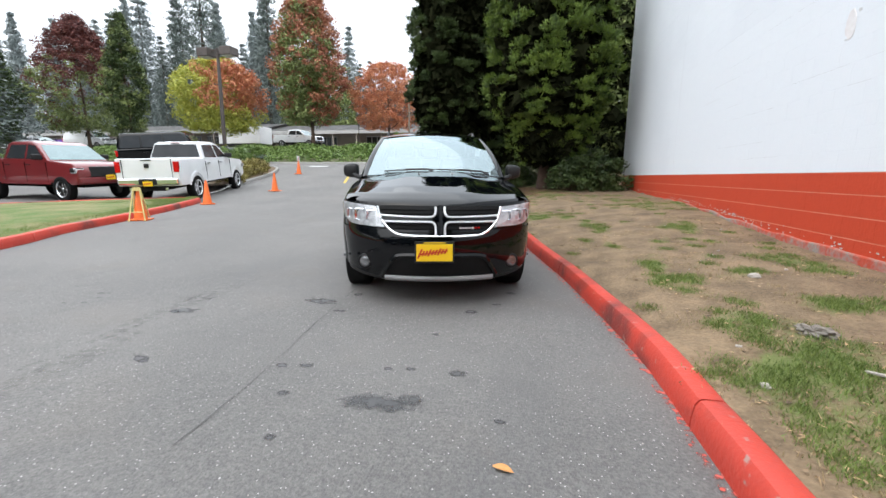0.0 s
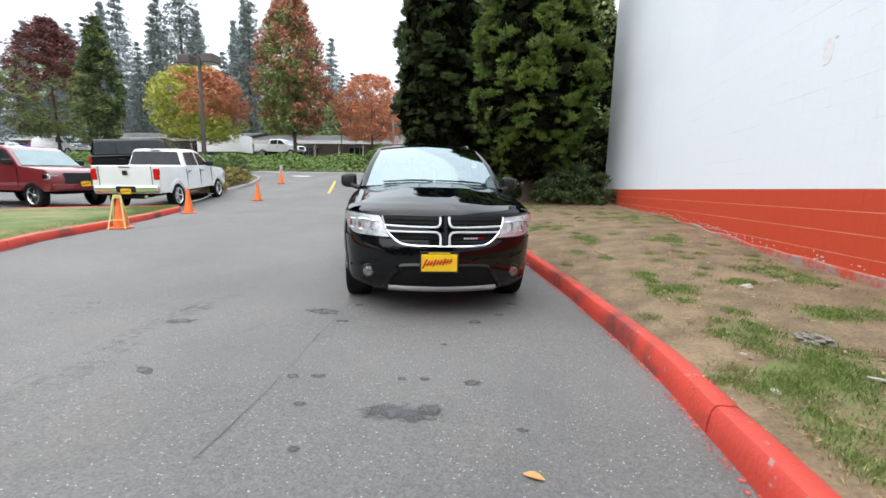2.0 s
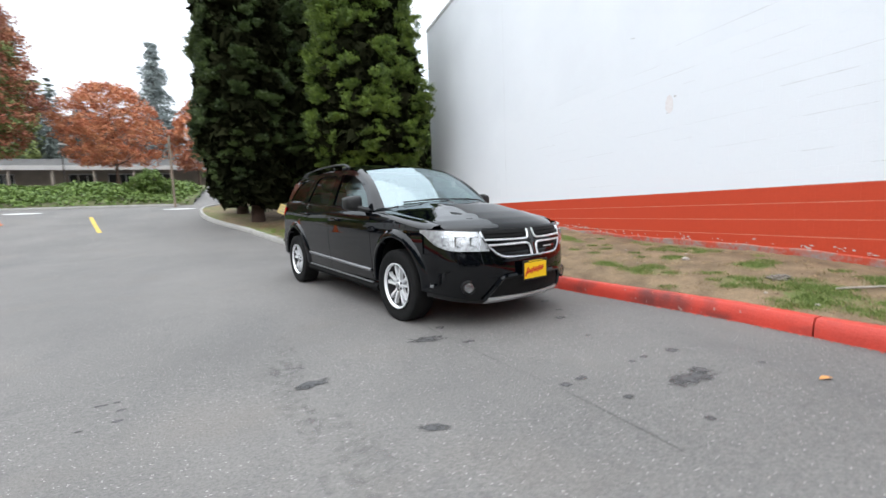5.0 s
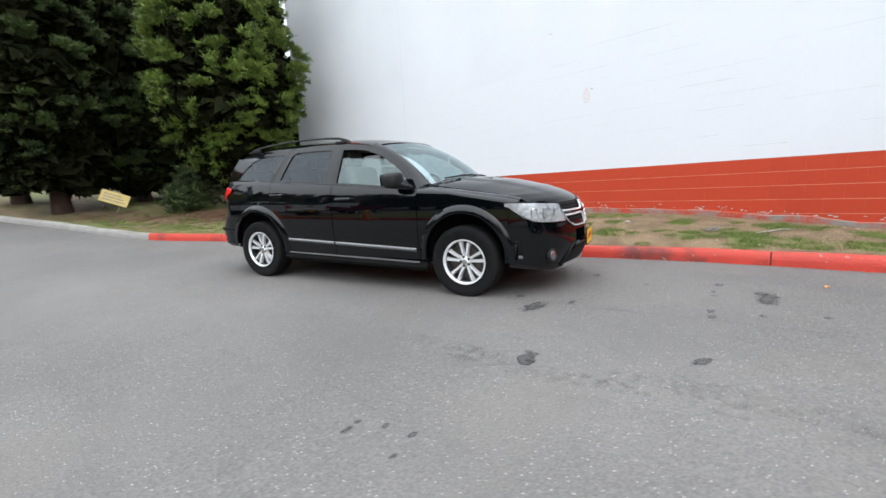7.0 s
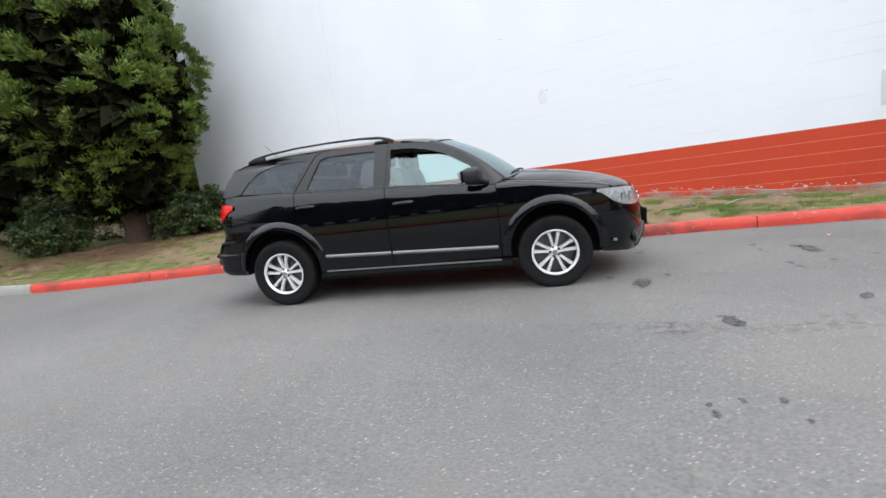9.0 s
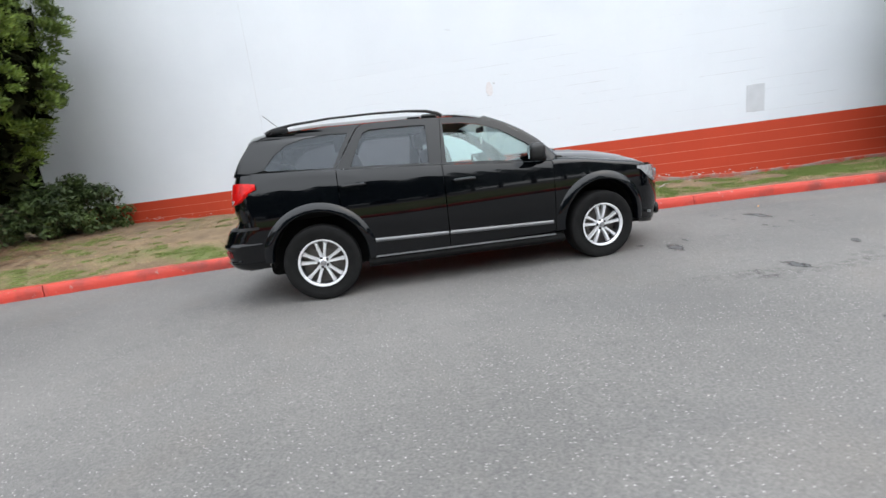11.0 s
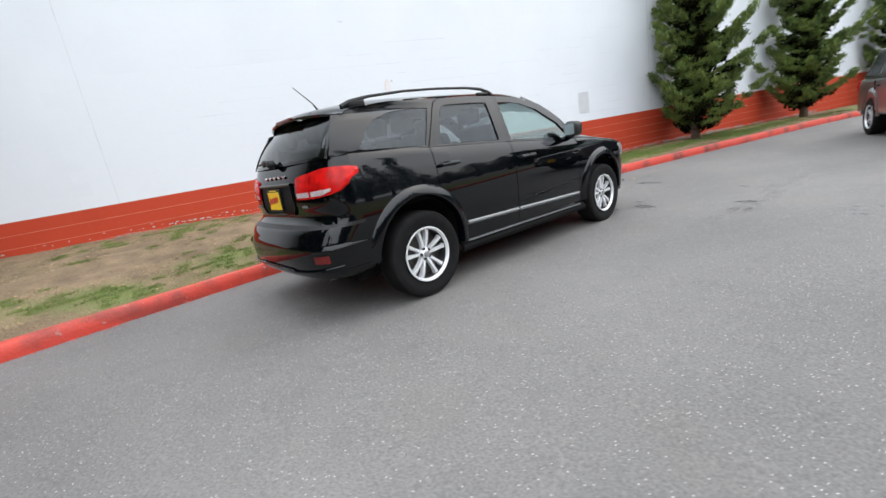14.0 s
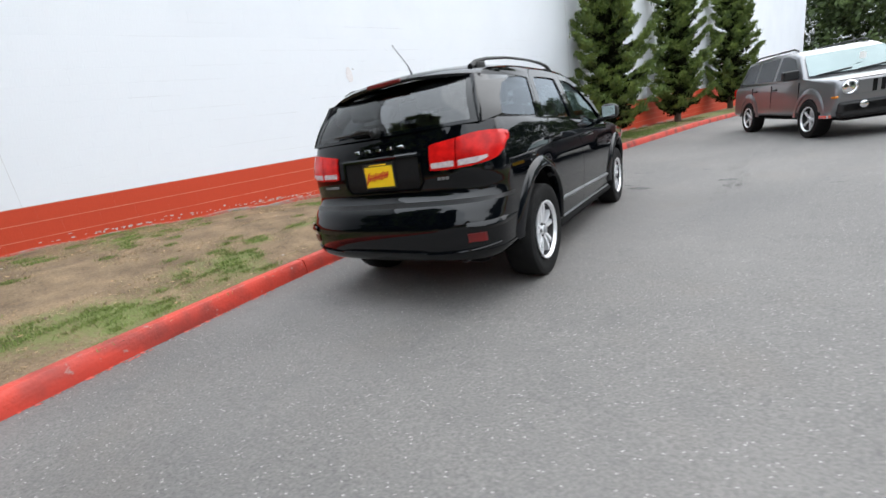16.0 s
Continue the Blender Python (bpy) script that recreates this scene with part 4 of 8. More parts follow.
# upswept junipers against the wall
def juniper(place, h, R, seed):
    """Ragged arms that reach outwards and turn up, in uneven tiers with gaps between."""
    rng = np.random.default_rng(seed)
    root = thing("juniper_tree", "upswept dark green juniper standing against the wall", "tree", "junipers along the wall", m=pose(*place))
    bm = bmesh.new()
    tube(bm, [(0.05 * math.sin(3 * t), 0.05 * math.cos(4 * t), h * 0.92 * t - 0.1) for t in np.linspace(0, 1, 9)], list(np.linspace(0.12, 0.02, 9)), 9)
    pts, ways, dark, dr = [], [], [], []
    n = 72
    for k in range(n):
        u = (k + rng.random()) / n
        z0 = 0.30 + (h - 0.75) * u
        reach = R * (0.86 + 0.7 * u if u < 0.2 else 1.0 - 0.62 * (u - 0.2) ** 1.5) * (rng.uniform(0.95, 1.30) if rng.random() < 0.22 else rng.uniform(0.55, 0.95))
        a = k * 2.39996 + rng.uniform(-0.5, 0.5)
        d = Vector((math.cos(a), math.sin(a), 0))
        if d.x > 0.1:
            reach = min(reach, 0.80 / d.x)
        side = Vector((-d.y, d.x, 0))
        p = []
        for j in range(8):
            t = j / 7
            q = d * reach * t + side * 0.07 * math.sin(5 * t + k) + Vector((0, 0, z0 + reach * (-0.04 * t + 0.42 * t ** 2.4)))
            p.append(q)
            way = (d * (1.0 - 0.45 * t) + Vector((0, 0, 0.15 + 0.95 * t))).normalized()
            if t > 0.25:
                fan = 0.15 * (1 - 0.3 * t)
                for _ in range(3):
                    o = rng.normal() * fan
                    pts.append(q + side * o + Vector((0, 0, rng.normal() * 0.03)))
                    ways.append((way + side * o * 1.6).normalized())
            if t < 0.62:
                dark.append(q + Vector((0, 0, -0.03)))
                dr.append(0.20)
        for f in np.linspace(0.15, 1.0, 5):
            o = side * rng.normal() * 0.03
            pts.append(p[-1] + o + (d * 0.12 + Vector((0, 0, 0.17))) * f * rng.uniform(0.7, 1.2))
            ways.append((d * 0.35 + Vector((0, 0, 1))).normalized())
        tube(bm, p[:6], [0.026, 0.022, 0.018, 0.014, 0.010, 0.006], 5)
    for f in np.linspace(0, 1, 12):
        pts.append(Vector((0.05 * math.sin(9 * f), 0.04, h - 0.75 + 0.75 * f)))
        ways.append(Vector((0.1 * math.sin(20 * f), 0.1, 1)))
    part("trunk", bm, BARK, root, smooth=True)
    link_mesh("inner_foliage", quads_mesh("inner_foliage", leaf_cloud(dark, dr, 34, 0.06, rng, 0.7, 0, 0.5)), LEAF_INNER, root, "inner foliage coloured near-black for the crown's shade")
    link_mesh("crown", quads_mesh("crown", feathers(pts, ways, 46, 0.052, 0.100, 0.013, rng)), LEAF_JUNIPER, root)
    return root


for k, (x, y, h, R) in enumerate(((3.05, -4.1, 5.4, 1.16), (3.02, -9.2, 5.6, 1.06), (3.05, -15.6, 5.6, 1.16))):
    juniper((x, y, 0.20), h, R, 40 + k)


def fir(place, h, r, seed, material, n_tier=24, name="fir_tree", label="tall fir, its needles coloured grey-green for the morning haze", leaves=26, size=0.45):
    rng = np.random.default_rng(seed)
    root = thing(name, label, "tree", "firs behind the buildings", m=pose(*place))
    part("trunk", trunk_bm(h * 0.97, h * 0.012, 0.02, 4, rng, lambda t: r * 0.3), BARK, root)
    cs, rs = [], []
    for k in range(n_tier):
        u = (k + 0.5) / n_tier
        z = h * (0.12 + 0.87 * u)
        R = r * (1 - u) ** 0.8 * rng.uniform(0.7, 1.1) + 0.15
        m_ = max(3, int(9 * (1 - u) + 3))
        for j in range(m_):
            a = 2 * math.pi * (j + rng.random()) / m_
            for f in (0.35, 0.7, 0.98):
                q = R * f * rng.uniform(0.75, 1.1)
                cs.append((q * math.cos(a), q * math.sin(a), z - 0.35 * q + rng.normal(0, 0.15)))
                rs.append(0.45 + 0.24 * R)
    link_mesh("crown", quads_mesh("crown", leaf_cloud(cs, rs, 26, size * 0.52, rng, 0.5, 0.6, 0.4)), material, root)
    return root


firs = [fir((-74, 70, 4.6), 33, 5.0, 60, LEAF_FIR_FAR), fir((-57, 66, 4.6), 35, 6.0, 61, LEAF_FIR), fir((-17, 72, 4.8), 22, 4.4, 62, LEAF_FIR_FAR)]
rng = random.Random(5)
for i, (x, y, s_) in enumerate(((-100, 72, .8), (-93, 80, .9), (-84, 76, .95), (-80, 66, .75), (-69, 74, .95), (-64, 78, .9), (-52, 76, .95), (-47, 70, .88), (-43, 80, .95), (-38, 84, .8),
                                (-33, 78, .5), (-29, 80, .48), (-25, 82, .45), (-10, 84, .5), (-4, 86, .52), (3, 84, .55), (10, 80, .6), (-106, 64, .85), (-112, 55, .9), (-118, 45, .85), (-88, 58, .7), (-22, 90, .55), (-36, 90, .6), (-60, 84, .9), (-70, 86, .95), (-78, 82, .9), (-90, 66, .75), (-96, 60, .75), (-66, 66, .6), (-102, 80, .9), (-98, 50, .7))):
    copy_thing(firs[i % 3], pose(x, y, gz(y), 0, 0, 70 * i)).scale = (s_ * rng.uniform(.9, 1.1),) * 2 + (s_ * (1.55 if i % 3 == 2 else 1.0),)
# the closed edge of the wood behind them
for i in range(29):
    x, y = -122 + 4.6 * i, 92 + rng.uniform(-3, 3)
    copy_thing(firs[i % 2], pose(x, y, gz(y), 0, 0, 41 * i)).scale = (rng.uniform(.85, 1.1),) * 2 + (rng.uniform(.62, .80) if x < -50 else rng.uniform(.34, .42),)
# woods added, mostly unseen, to close the far side of the drive and beyond the wall's end
for i in range(34):
    a = radians(168 + i * 4.6)
    d = rng.uniform(42, 58)
    x, y = -8 + d * math.cos(a) * 1.1, -4 + d * math.sin(a)
    if x > 2.5 and y > -50:
        continue
    # the tall ones at 206 to 236 degrees shape the SUV's reflections
    copy_thing(firs[1 if i % 2 else 0], pose(x, y, gz(y), 0, 0, 50 * i)).scale = (rng.uniform(.8, 1.0),) * 2 + (rng.uniform(.95, 1.15) if radians(206) < a < radians(236) else rng.uniform(.20, .32),)

# unseen fir row added west of the drive to shape reflections in the SUV
for i in range(17):
    y = 15.5 - 1.7 * i
    copy_thing(firs[1], pose(-32 - 3.5 * (i % 3), y, gz(y), 0, 0, 64 * i)).scale = (1.0, 1.0, rng.uniform(.40, .46))

ball = lambda R: (lambda u: R * math.sqrt(max(0.02, 1 - (1.75 * u - 0.75) ** 2 * (0.95 if u > 0.43 else 1.0))))
egg = lambda R: (lambda u: R * (0.6 + 1.5 * u if u < 0.27 else 1.0 - 0.95 * ((u - 0.27) / 0.73) ** 1.8))
spire = lambda R: (lambda u: R * (0.55 + 1.2 * u if u < 0.37 else 1.0 - 0.95 * ((u - 0.37) / 0.63) ** 1.4))
tree("maple_tree", "tall egg-shaped maple turning red over green", (-18.2, 33, gz(33)), 14.0, 2.2, egg(2.85), 900, 0.50, 52, 0.105, LEAF_RED, 70, 0.16, BARK, 14, 0.2, 0.7, second=(LEAF_GREEN, lambda c, r: abs(c[0]) < 1.6 + r.normal(0, 0.9) and c[2] < 9.5 + r.normal(0, 1.8)))
tree("maple_tree", "round maple in bright orange leaf", (-12.6, 37, gz(37)), 7.2, 1.6, ball(3.1), 520, 0.40, 46, 0.085, LEAF_ORANGE, 71, 0.13, BARK, 12, 0.2, 0.75)
tree("maple_tree", "small maple in scarlet leaf", (-7.6, 39, gz(39)), 6.6, 1.4, egg(2.0), 190, 0.5, 30, 0.13, LEAF_RED, 72, 0.1, BARK, 10, 0.2, 0.75, second=(LEAF_ORANGE, lambda c, r: r.random() < 0.5))
tree("maple_tree", "maple half yellow-green and half orange", (-25.4, 31, gz(31)), 7.2, 1.6, ball(3.4), 620, 0.48, 50, 0.095, LEAF_YELLOW, 73, 0.13, BARK, 12, 0.2, 0.75, second=(LEAF_ORANGE, lambda c, r: c[0] > 0.3 + r.normal(0, 0.7) and c[2] > 3.2))
tree("hornbeam_tree", "narrow columnar dark green tree", (-37.3, 33, gz(33)), 12.2, 1.3, spire(1.75), 460, 0.42, 52, 0.10, LEAF_DARK, 74, 0.14, BARK, 12, -0.6, 0.6, second=(LEAF_GREEN, lambda c, r: r.random() < 0.3))
tree("maple_tree", "maroon and green maple behind the hedge", (-46.5, 36, gz(36)), 13.2, 1.8, egg(4.6), 620, 0.65, 54, 0.115, LEAF_GREEN, 75, 0.16, BARK, 12, 0.2, 0.7, second=(LEAF_MAROON, lambda c, r: c[2] > 6.5 + r.normal(0, 1.6)))
tree("hornbeam_tree", "narrow columnar dark green tree", (-46, 27.5, gz(27.5)), 11.0, 1.2, spire(2.4), 460, 0.45, 52, 0.10, LEAF_DARK, 76, 0.14, BARK, 12, -0.6, 0.6)
tree("alder_tree", "rounded pale green tree beyond the roofs", (-33, 62, gz(62)), 13, 2, ball(6.0), 330, 0.9, 30, 0.24, LEAF_GREEN, 77, 0.2, BARK, 12, 0.2, 0.7)
tree("alder_tree", "rounded pale green tree beyond the roofs", (-23, 66, gz(66)), 10, 2, ball(5.0), 280, 0.9, 30, 0.24, LEAF_FIR, 78, 0.2, BARK, 12, 0.2, 0.7)

# dark evergreens beyond the wall's far end
rng = np.random.default_rng(55)
cs, rs = [], []
for cx, cy, hh, R in ((1.5, -47, 13, 3.2), (-3.5, -50, 15, 3.6), (-9, -52, 14, 3.6), (5, -50, 14, 3.4), (-15, -52, 13, 3.8), (-21, -50, 12, 3.6)):
    a, b = column_crown(0.3, hh, column(R), 260, 0.8, rng, 0.5)
    cs += [(x + cx, y + cy, z + gz(cy)) for x, y, z in a]
    rs += b
tagged(link_mesh("far_evergreens", quads_mesh("far_evergreens", leaf_cloud(cs, rs, 22, 0.26, rng, 0.8, 0.3, 0.6)), LEAF_DARK), "dark evergreen trees beyond the wall's end", "trees", kind="stuff")

# ivy bank across the drive's end
rng = np.random.default_rng(31)
n = 15000
bx = rng.uniform(-62, -6.0, n)
by = 25.0 + 5.2 * rng.random(n) ** 0.9
rise = np.clip((by - 25.0) / 1.0, 0, 1)
end = np.clip((-5.6 - bx) / 1.2, 0, 1)
bz = ground_z(by) + 0.55 * rise ** 0.5 * end * (0.75 + 0.25 * np.sin(bx * 1.3 + by)) * rng.uniform(0.2, 1.0, n) ** 0.5
bank_me = quads_mesh("ivy_bank", leaf_cloud(np.c_[bx, by, bz], rng.uniform(0.12, 0.32, n), 5, 0.080, rng, 0.6, 0.2, 0.7))
tagged(link_mesh("ivy_bank", bank_me, LEAF_IVY), "low green ivy covering the bank beyond the drive", "hedge", kind="stuff")
by_, bx_ = np.linspace(24.75, 31, 16), np.linspace(-64, -5.9, 60)
bp = np.zeros((16, 60, 3))
bp[..., 0], bp[..., 1] = bx_[None], by_[:, None]
bp[..., 2] = ground_z(by_)[:, None] + 0.22 * np.clip((by_ - 24.75) / 1.0, 0, 1)[:, None] ** 0.5 - 0.02
tagged(link_mesh("bank_soil", grid_mesh("bank_soil", bp), mat("dark_bank_soil", (0.06, 0.055, 0.03), (0.09, 0.10, 0.035), rough=0.95, scale=2), smooth=True), "dark soil under the ivy bank", "bank", kind="structure")
shrub("clipped_shrub", "rounded clipped green shrub on the bank", (-8.2, 27.0, gz(27.0, 0.4)), 1.3, 1.0, 1.1, 120, 50, 0.06, LEAF_IVY, 33)
kerb_run("kerb_far", "pale concrete kerb along the ivy bank", [(float(x), 24.6) for x in np.arange(-62, -5.8, 1.5)][::-1], 0.15, 0.12, CONCRETE, 3.0)


# ---- island lawn and planter beside the far lot ----
def bed(name, label, outline, up, material, category="lawn"):
    """A raised bed inside a closed outline of (x, y)."""
    cx, cy = sum(p[0] for p in outline) / len(outline), sum(p[1] for p in outline) / len(outline)
    bm = bmesh.new()
    rings = []
    for f, h in ((1.0, 0.0), (0.97, 0.02), (0.75, 0.05), (0.5, 0.07), (0.25, 0.07)):
        rings.append([bm.verts.new((cx + (x - cx) * f, cy + (y - cy) * f, float(ground_z(cy + (y - cy) * f)) + up + h)) for x, y in outline])
    for a, b in zip(rings, rings[1:]):
        for k in range(len(outline)):
            bm.faces.new((a[k], a[(k + 1) % len(outline)], b[(k + 1) % len(outline)], b[k]))
    c = bm.verts.new((cx, cy, float(ground_z(cy)) + up + 0.07))
    for k in range(len(outline)):
        bm.faces.new((rings[-1][k], rings[-1][(k + 1) % len(outline)], c))
    ob = part(name, bm, material, None, smooth=True)
    return tagged(ob, label, category, kind="structure")


front = [(-9.55, 10.75), (-9.3, 10.35), (-9.0, 9.7), (-8.46, 8.45), (-8.0, 7.3), (-7.6, 6.2), (-7.24, 5.0), (-6.8, 4.2), (-6.4, 3.4), (-6.15, 2.2), (-6.05, 0.8), (-6.0, -1.0), (-6.0, -5.0), (-6.0, -12)]
back = [(-9.95, 10.9), (-10.4, 10.8), (-11.2, 10.35), (-12.3, 9.5), (-13.6, 8.2), (-15.0, 6.6), (-16, 5), (-16.5, 2), (-16.5, -12)]
ISLAND_GRASS = mat("island_grass", (0.060, 0.115, 0.020), (0.210, 0.175, 0.085), rough=0.95, scale=1.5, fine=30, bump=0.8, bump_scale=60, contrast=0.55, fine_amount=0.6)
bed("island_lawn", "mown green lawn island with dry patches", [(x - 0.08, y - 0.05) for x, y in front] + [(x + 0.08, y - 0.08) for x, y in back[::-1]], 0.12, ISLAND_GRASS)
kerb_run("kerb_island", "red painted concrete kerb round the lawn island", front[::1], 0.15, 0.15, KERB_RED, 2.6)
kerb_run("kerb_island_back", "red painted kerb at the back of the island", back[::-1] + [front[0]], 0.15, 0.15, KERB_RED, 2.6)
rng = np.random.default_rng(12)
u, w = rng.random(60000), rng.random(60000)
fx = np.interp(u * 14 - 3.2, [p[1] for p in front][::-1], [p[0] for p in front][::-1]) - 0.2
yy = u * 14 - 3.2
xx = fx - w * np.clip((10.6 - yy) * 1.15, 0.2, 8)
spots = np.c_[xx, yy, ground_z(yy) + 0.15]
tagged(link_mesh("island_grass", quads_mesh("island_grass", blades(130000, spots, 0.02, 0.050, rng)), GRASS), "short green grass on the island", "grass", kind="stuff")

plant_edge = [(-12.2, 15.2), (-12.3, 16.3), (-12.7, 18), (-13.1, 19.7), (-13.7, 21.2), (-14.3, 22.2), (-15.0, 22.8), (-16, 23.0), (-17.2, 23.0)]
plant_back = [(-17.2, 19.2), (-16.5, 17.4), (-14.6, 15.6), (-13, 14.9)]
bed("planter_bed", "mulched bed with low shrubs by the lot", plant_edge + plant_back, 0.1, mat("bark_mulch", (0.10, 0.065, 0.04), (0.17, 0.12, 0.07), rough=0.95, scale=5, fine=60, bump=0.8), "bed")
kerb_run("kerb_planter", "pale concrete kerb round the planter bed", plant_edge[::-1], 0.15, 0.15, CONCRETE, 2.6)
rng = random.Random(9)
for k, (x, y) in enumerate(((-13.0, 16.4), (-13.4, 17.6), (-13.7, 18.9), (-14.3, 20.2), (-15.2, 21.4), (-14.6, 17.2), (-15.2, 18.6), (-16.0, 19.8), (-16.4, 21.5), (-15.9, 18.0), (-15.6, 20.6), (-14.9, 19.4))):
    shrub("planter_shrub", "low yellowing shrub in the planter bed" if k < 4 else "green shrub in the planter bed", (x, y, gz(y, 0.14)), rng.uniform(.6, .9), rng.uniform(.6, .9), rng.uniform(0.55, 0.75) if k < 4 else rng.uniform(0.9, 1.3), 60, 40, 0.055, LEAF_DRY if k < 4 else LEAF_IVY, 80 + k, group="planter shrubs")


# ---- cones ----
def cone(place, h, label, seed):
    root = thing("traffic_cone", label, "traffic cone", "cones along the drive", m=pose(*place, 0, 0, seed * 25))
    bm = bmesh.new()
    add_box(bm, -0.19, 0.19, -0.19, 0.19, 0.0, 0.035, 0.012)
    part("base", bm, ORANGE, root)
    bm = bmesh.new()
    lathe(bm, [(0.135, 0.03), (0.13, 0.05), (0.030, h - 0.015), (0.024, h), (0.012, h), (0.012, h - 0.05)], 24, "z")
    part("body", bm, ORANGE, root, smooth=True)
    return root


cone((-7.55, 6.8, gz(6.8)), 0.74, "orange traffic cone beside a folding floor sign", 1)
cone((-8.85, 10.25, gz(10.25)), 0.74, "orange traffic cone at the island's tip", 2)
cone((-9.36, 14.5, gz(14.5)), 0.74, "orange traffic cone in the drive", 3)
c4 = cone((-11.9, 20.5, gz(20.5)), 0.74, "orange traffic cone holding a small white sign", 4)
bm = bmesh.new()
add_box(bm, -0.17, 0.17, -0.012, 0.012, 0.70, 0.98, 0.006)
part("sign_board", bm, WHITE_PLASTIC, c4, "small white paper sign")
for k in range(3):
    bm = bmesh.new()
    add_box(bm, -0.11, 0.11, -0.0155, -0.0125, 0.76 + k * 0.07, 0.79 + k * 0.07)
    part("print_bar", bm, PLATE_RED, c4)
# folding sign by the first cone, splayed open
fs = thing("folding_floor_sign", "pale yellow folding floor sign, splayed open on the kerb side", "sign", m=pose(-7.52, 6.74, gz(6.74), 0, 0, 35))
SIGN_CREAM = mat("cream_plastic", (0.62, 0.52, 0.20), (0.52, 0.44, 0.18), rough=0.5, scale=6)
for sgn in (-1, 1):
    bm = bmesh.new()
    for s2 in (-1, 1):
        tube(bm, [(s2 * 0.15, sgn * 0.22, 0.0), (s2 * 0.06, sgn * 0.01, 0.72)], 0.016, 6)
    add_box(bm, -0.06, 0.06, -0.012 + sgn * 0.02, 0.012 + sgn * 0.02, 0.66, 0.74, 0.004)
    tube(bm, [(-0.12, sgn * 0.16, 0.2), (0.12, sgn * 0.16, 0.2)], 0.012, 6)
    part("leaf", bm, SIGN_CREAM, fs)
tape = thing("barrier_tape", "thin pale line strung from a cone to the planter kerb", "tape", m=pose(0, 0, 0))
line_ends = Vector((-8.85, 10.25, gz(10.25) + 0.34)), Vector((-12.15, 15.6, gz(15.6) + 0.2))
part("strip", tube(bmesh.new(), [line_ends[0].lerp(line_ends[1], t) - Vector((0, 0, 0.35 * t * (1 - t))) for t in np.linspace(0, 1, 9)], 0.009, 5), WHITE_PLASTIC, tape)


# ---- road marks, stains, litter ----
def ground_blob(name, label, x, y, rx, ry, turn, material, seed, category, kind="", lift=0.004, jag=0.3, n=22):
    r = random.Random(seed)
    bm = bmesh.new()
    c_, s_ = math.cos(radians(turn)), math.sin(radians(turn))
    ph = r.uniform(0, 9)
    rim = []
    for k in range(n):
        a = 2 * math.pi * k / n
        f = 1 + jag * noise.noise((math.cos(a) * 1.8 + ph, math.sin(a) * 1.8, ph)) * 1.6
        u_, v_ = rx * f * math.cos(a), ry * f * math.sin(a)
        px, py = x + u_ * c_ - v_ * s_, y + u_ * s_ + v_ * c_
        rim.append(bm.verts.new((px, py, float(ground_z(py)) + lift)))
    bm.faces.new(rim)
    ob = part(name, bm, material)
    return tagged(ob, label, category, kind=kind)


stains = ((0.48, 0.87, .20, .075, 8), (0.63, 0.93, .08, .045, 10), (0.81, 1.27, .055, .04, 0), (-0.42, 2.68, .05, .04, 0), (-0.22, 1.13, .035, .03, 0), (-0.09, 1.16, .05, .032, 0), (-0.03, 0.84, .04, .025, 10), (-0.37, 2.17, .06, .03, 0), (0.71, 2.42, .06, .04, 0),
          (1.0, 3.09, .05, .03, 0), (0.9, 2.68, .04, .025, 0), (0.14, 0.49, .03, .025, 60), (-0.66, 2.40, .16, .07, -10), (-1.6, 1.86, .11, .05, 20), (0.54, 1.84, .03, .02, 0), (0.53, 1.26, .035, .02, 0), (0.40, 1.23, .03, .018, 0), (1.09, 0.84, .03, .015, 0),
          (-2.72, 2.12, .035, .02, 0), (-2.66, 1.98, .04, .02, 30), (-2.80, 2.1, .06, .022, 15), (-2.63, 1.82, .035, .02, 0), (-2.78, 1.77, .04, .022, 0), (-1.68, 1.82, .07, .035, 10), (-1.1, 1.0, .10, .03, -30))
for k, (x, y, rx, ry, a) in enumerate(stains):
    ground_blob("oil_stain", "dark oil drip on the asphalt", x, y, rx * (1.08 if x > -2.5 else 0.75), ry * (1.15 if x > -2.5 else 0.85), a, OIL, 100 + k, "stain", "structure")
WORN = faded(mat("worn_binder", (0.100, 0.097, 0.093), (0.165, 0.160, 0.152), rough=0.9, scale=9, fine=60, contrast=0.8, bump=0.8, bump_scale=80), 0.10, 0.62, 16)
for k, (x, y, rx, ry, a) in enumerate(((-1.45, 0.7, .13, .8, 12), (-1.74, 2.1, .13, 1.0, 4), (-1.78, 2.2, .18, .14, 0))):
    ground_blob("worn_patch", "darker worn streak in the asphalt", x, y, rx, ry, a, WORN, 300 + k, "stain", "structure", 0.003, 0.4, 28)
bm = bmesh.new()
rows = []
for y in np.arange(0.35, 2.9, 0.04):
    x = float(np.interp(y, [0.1, 0.86, 1.64, 2.9], [-0.20, -0.25, -0.38, -0.55])) + 0.012 * noise.noise((0.3, y * 5, 1))
    w = max(0.0004, 0.0045 * noise.noise((2.0, y * 3.1, 4)) + 0.002)
    rows.append([bm.verts.new((x - w, y, float(ground_z(y)) + 0.0032)), bm.verts.new((x + w, y, float(ground_z(y)) + 0.0032))])
for a, b in zip(rows, rows[1:]):
    bm.faces.new((a[0], a[1], b[1], b[0]))
tagged(part("paving_seam", bm, mat("dark_seam", (0.055, 0.054, 0.052), (0.10, 0.097, 0.093), rough=0.9, scale=14)), "thin dark seam between two lanes of asphalt", "crack", kind="structure")
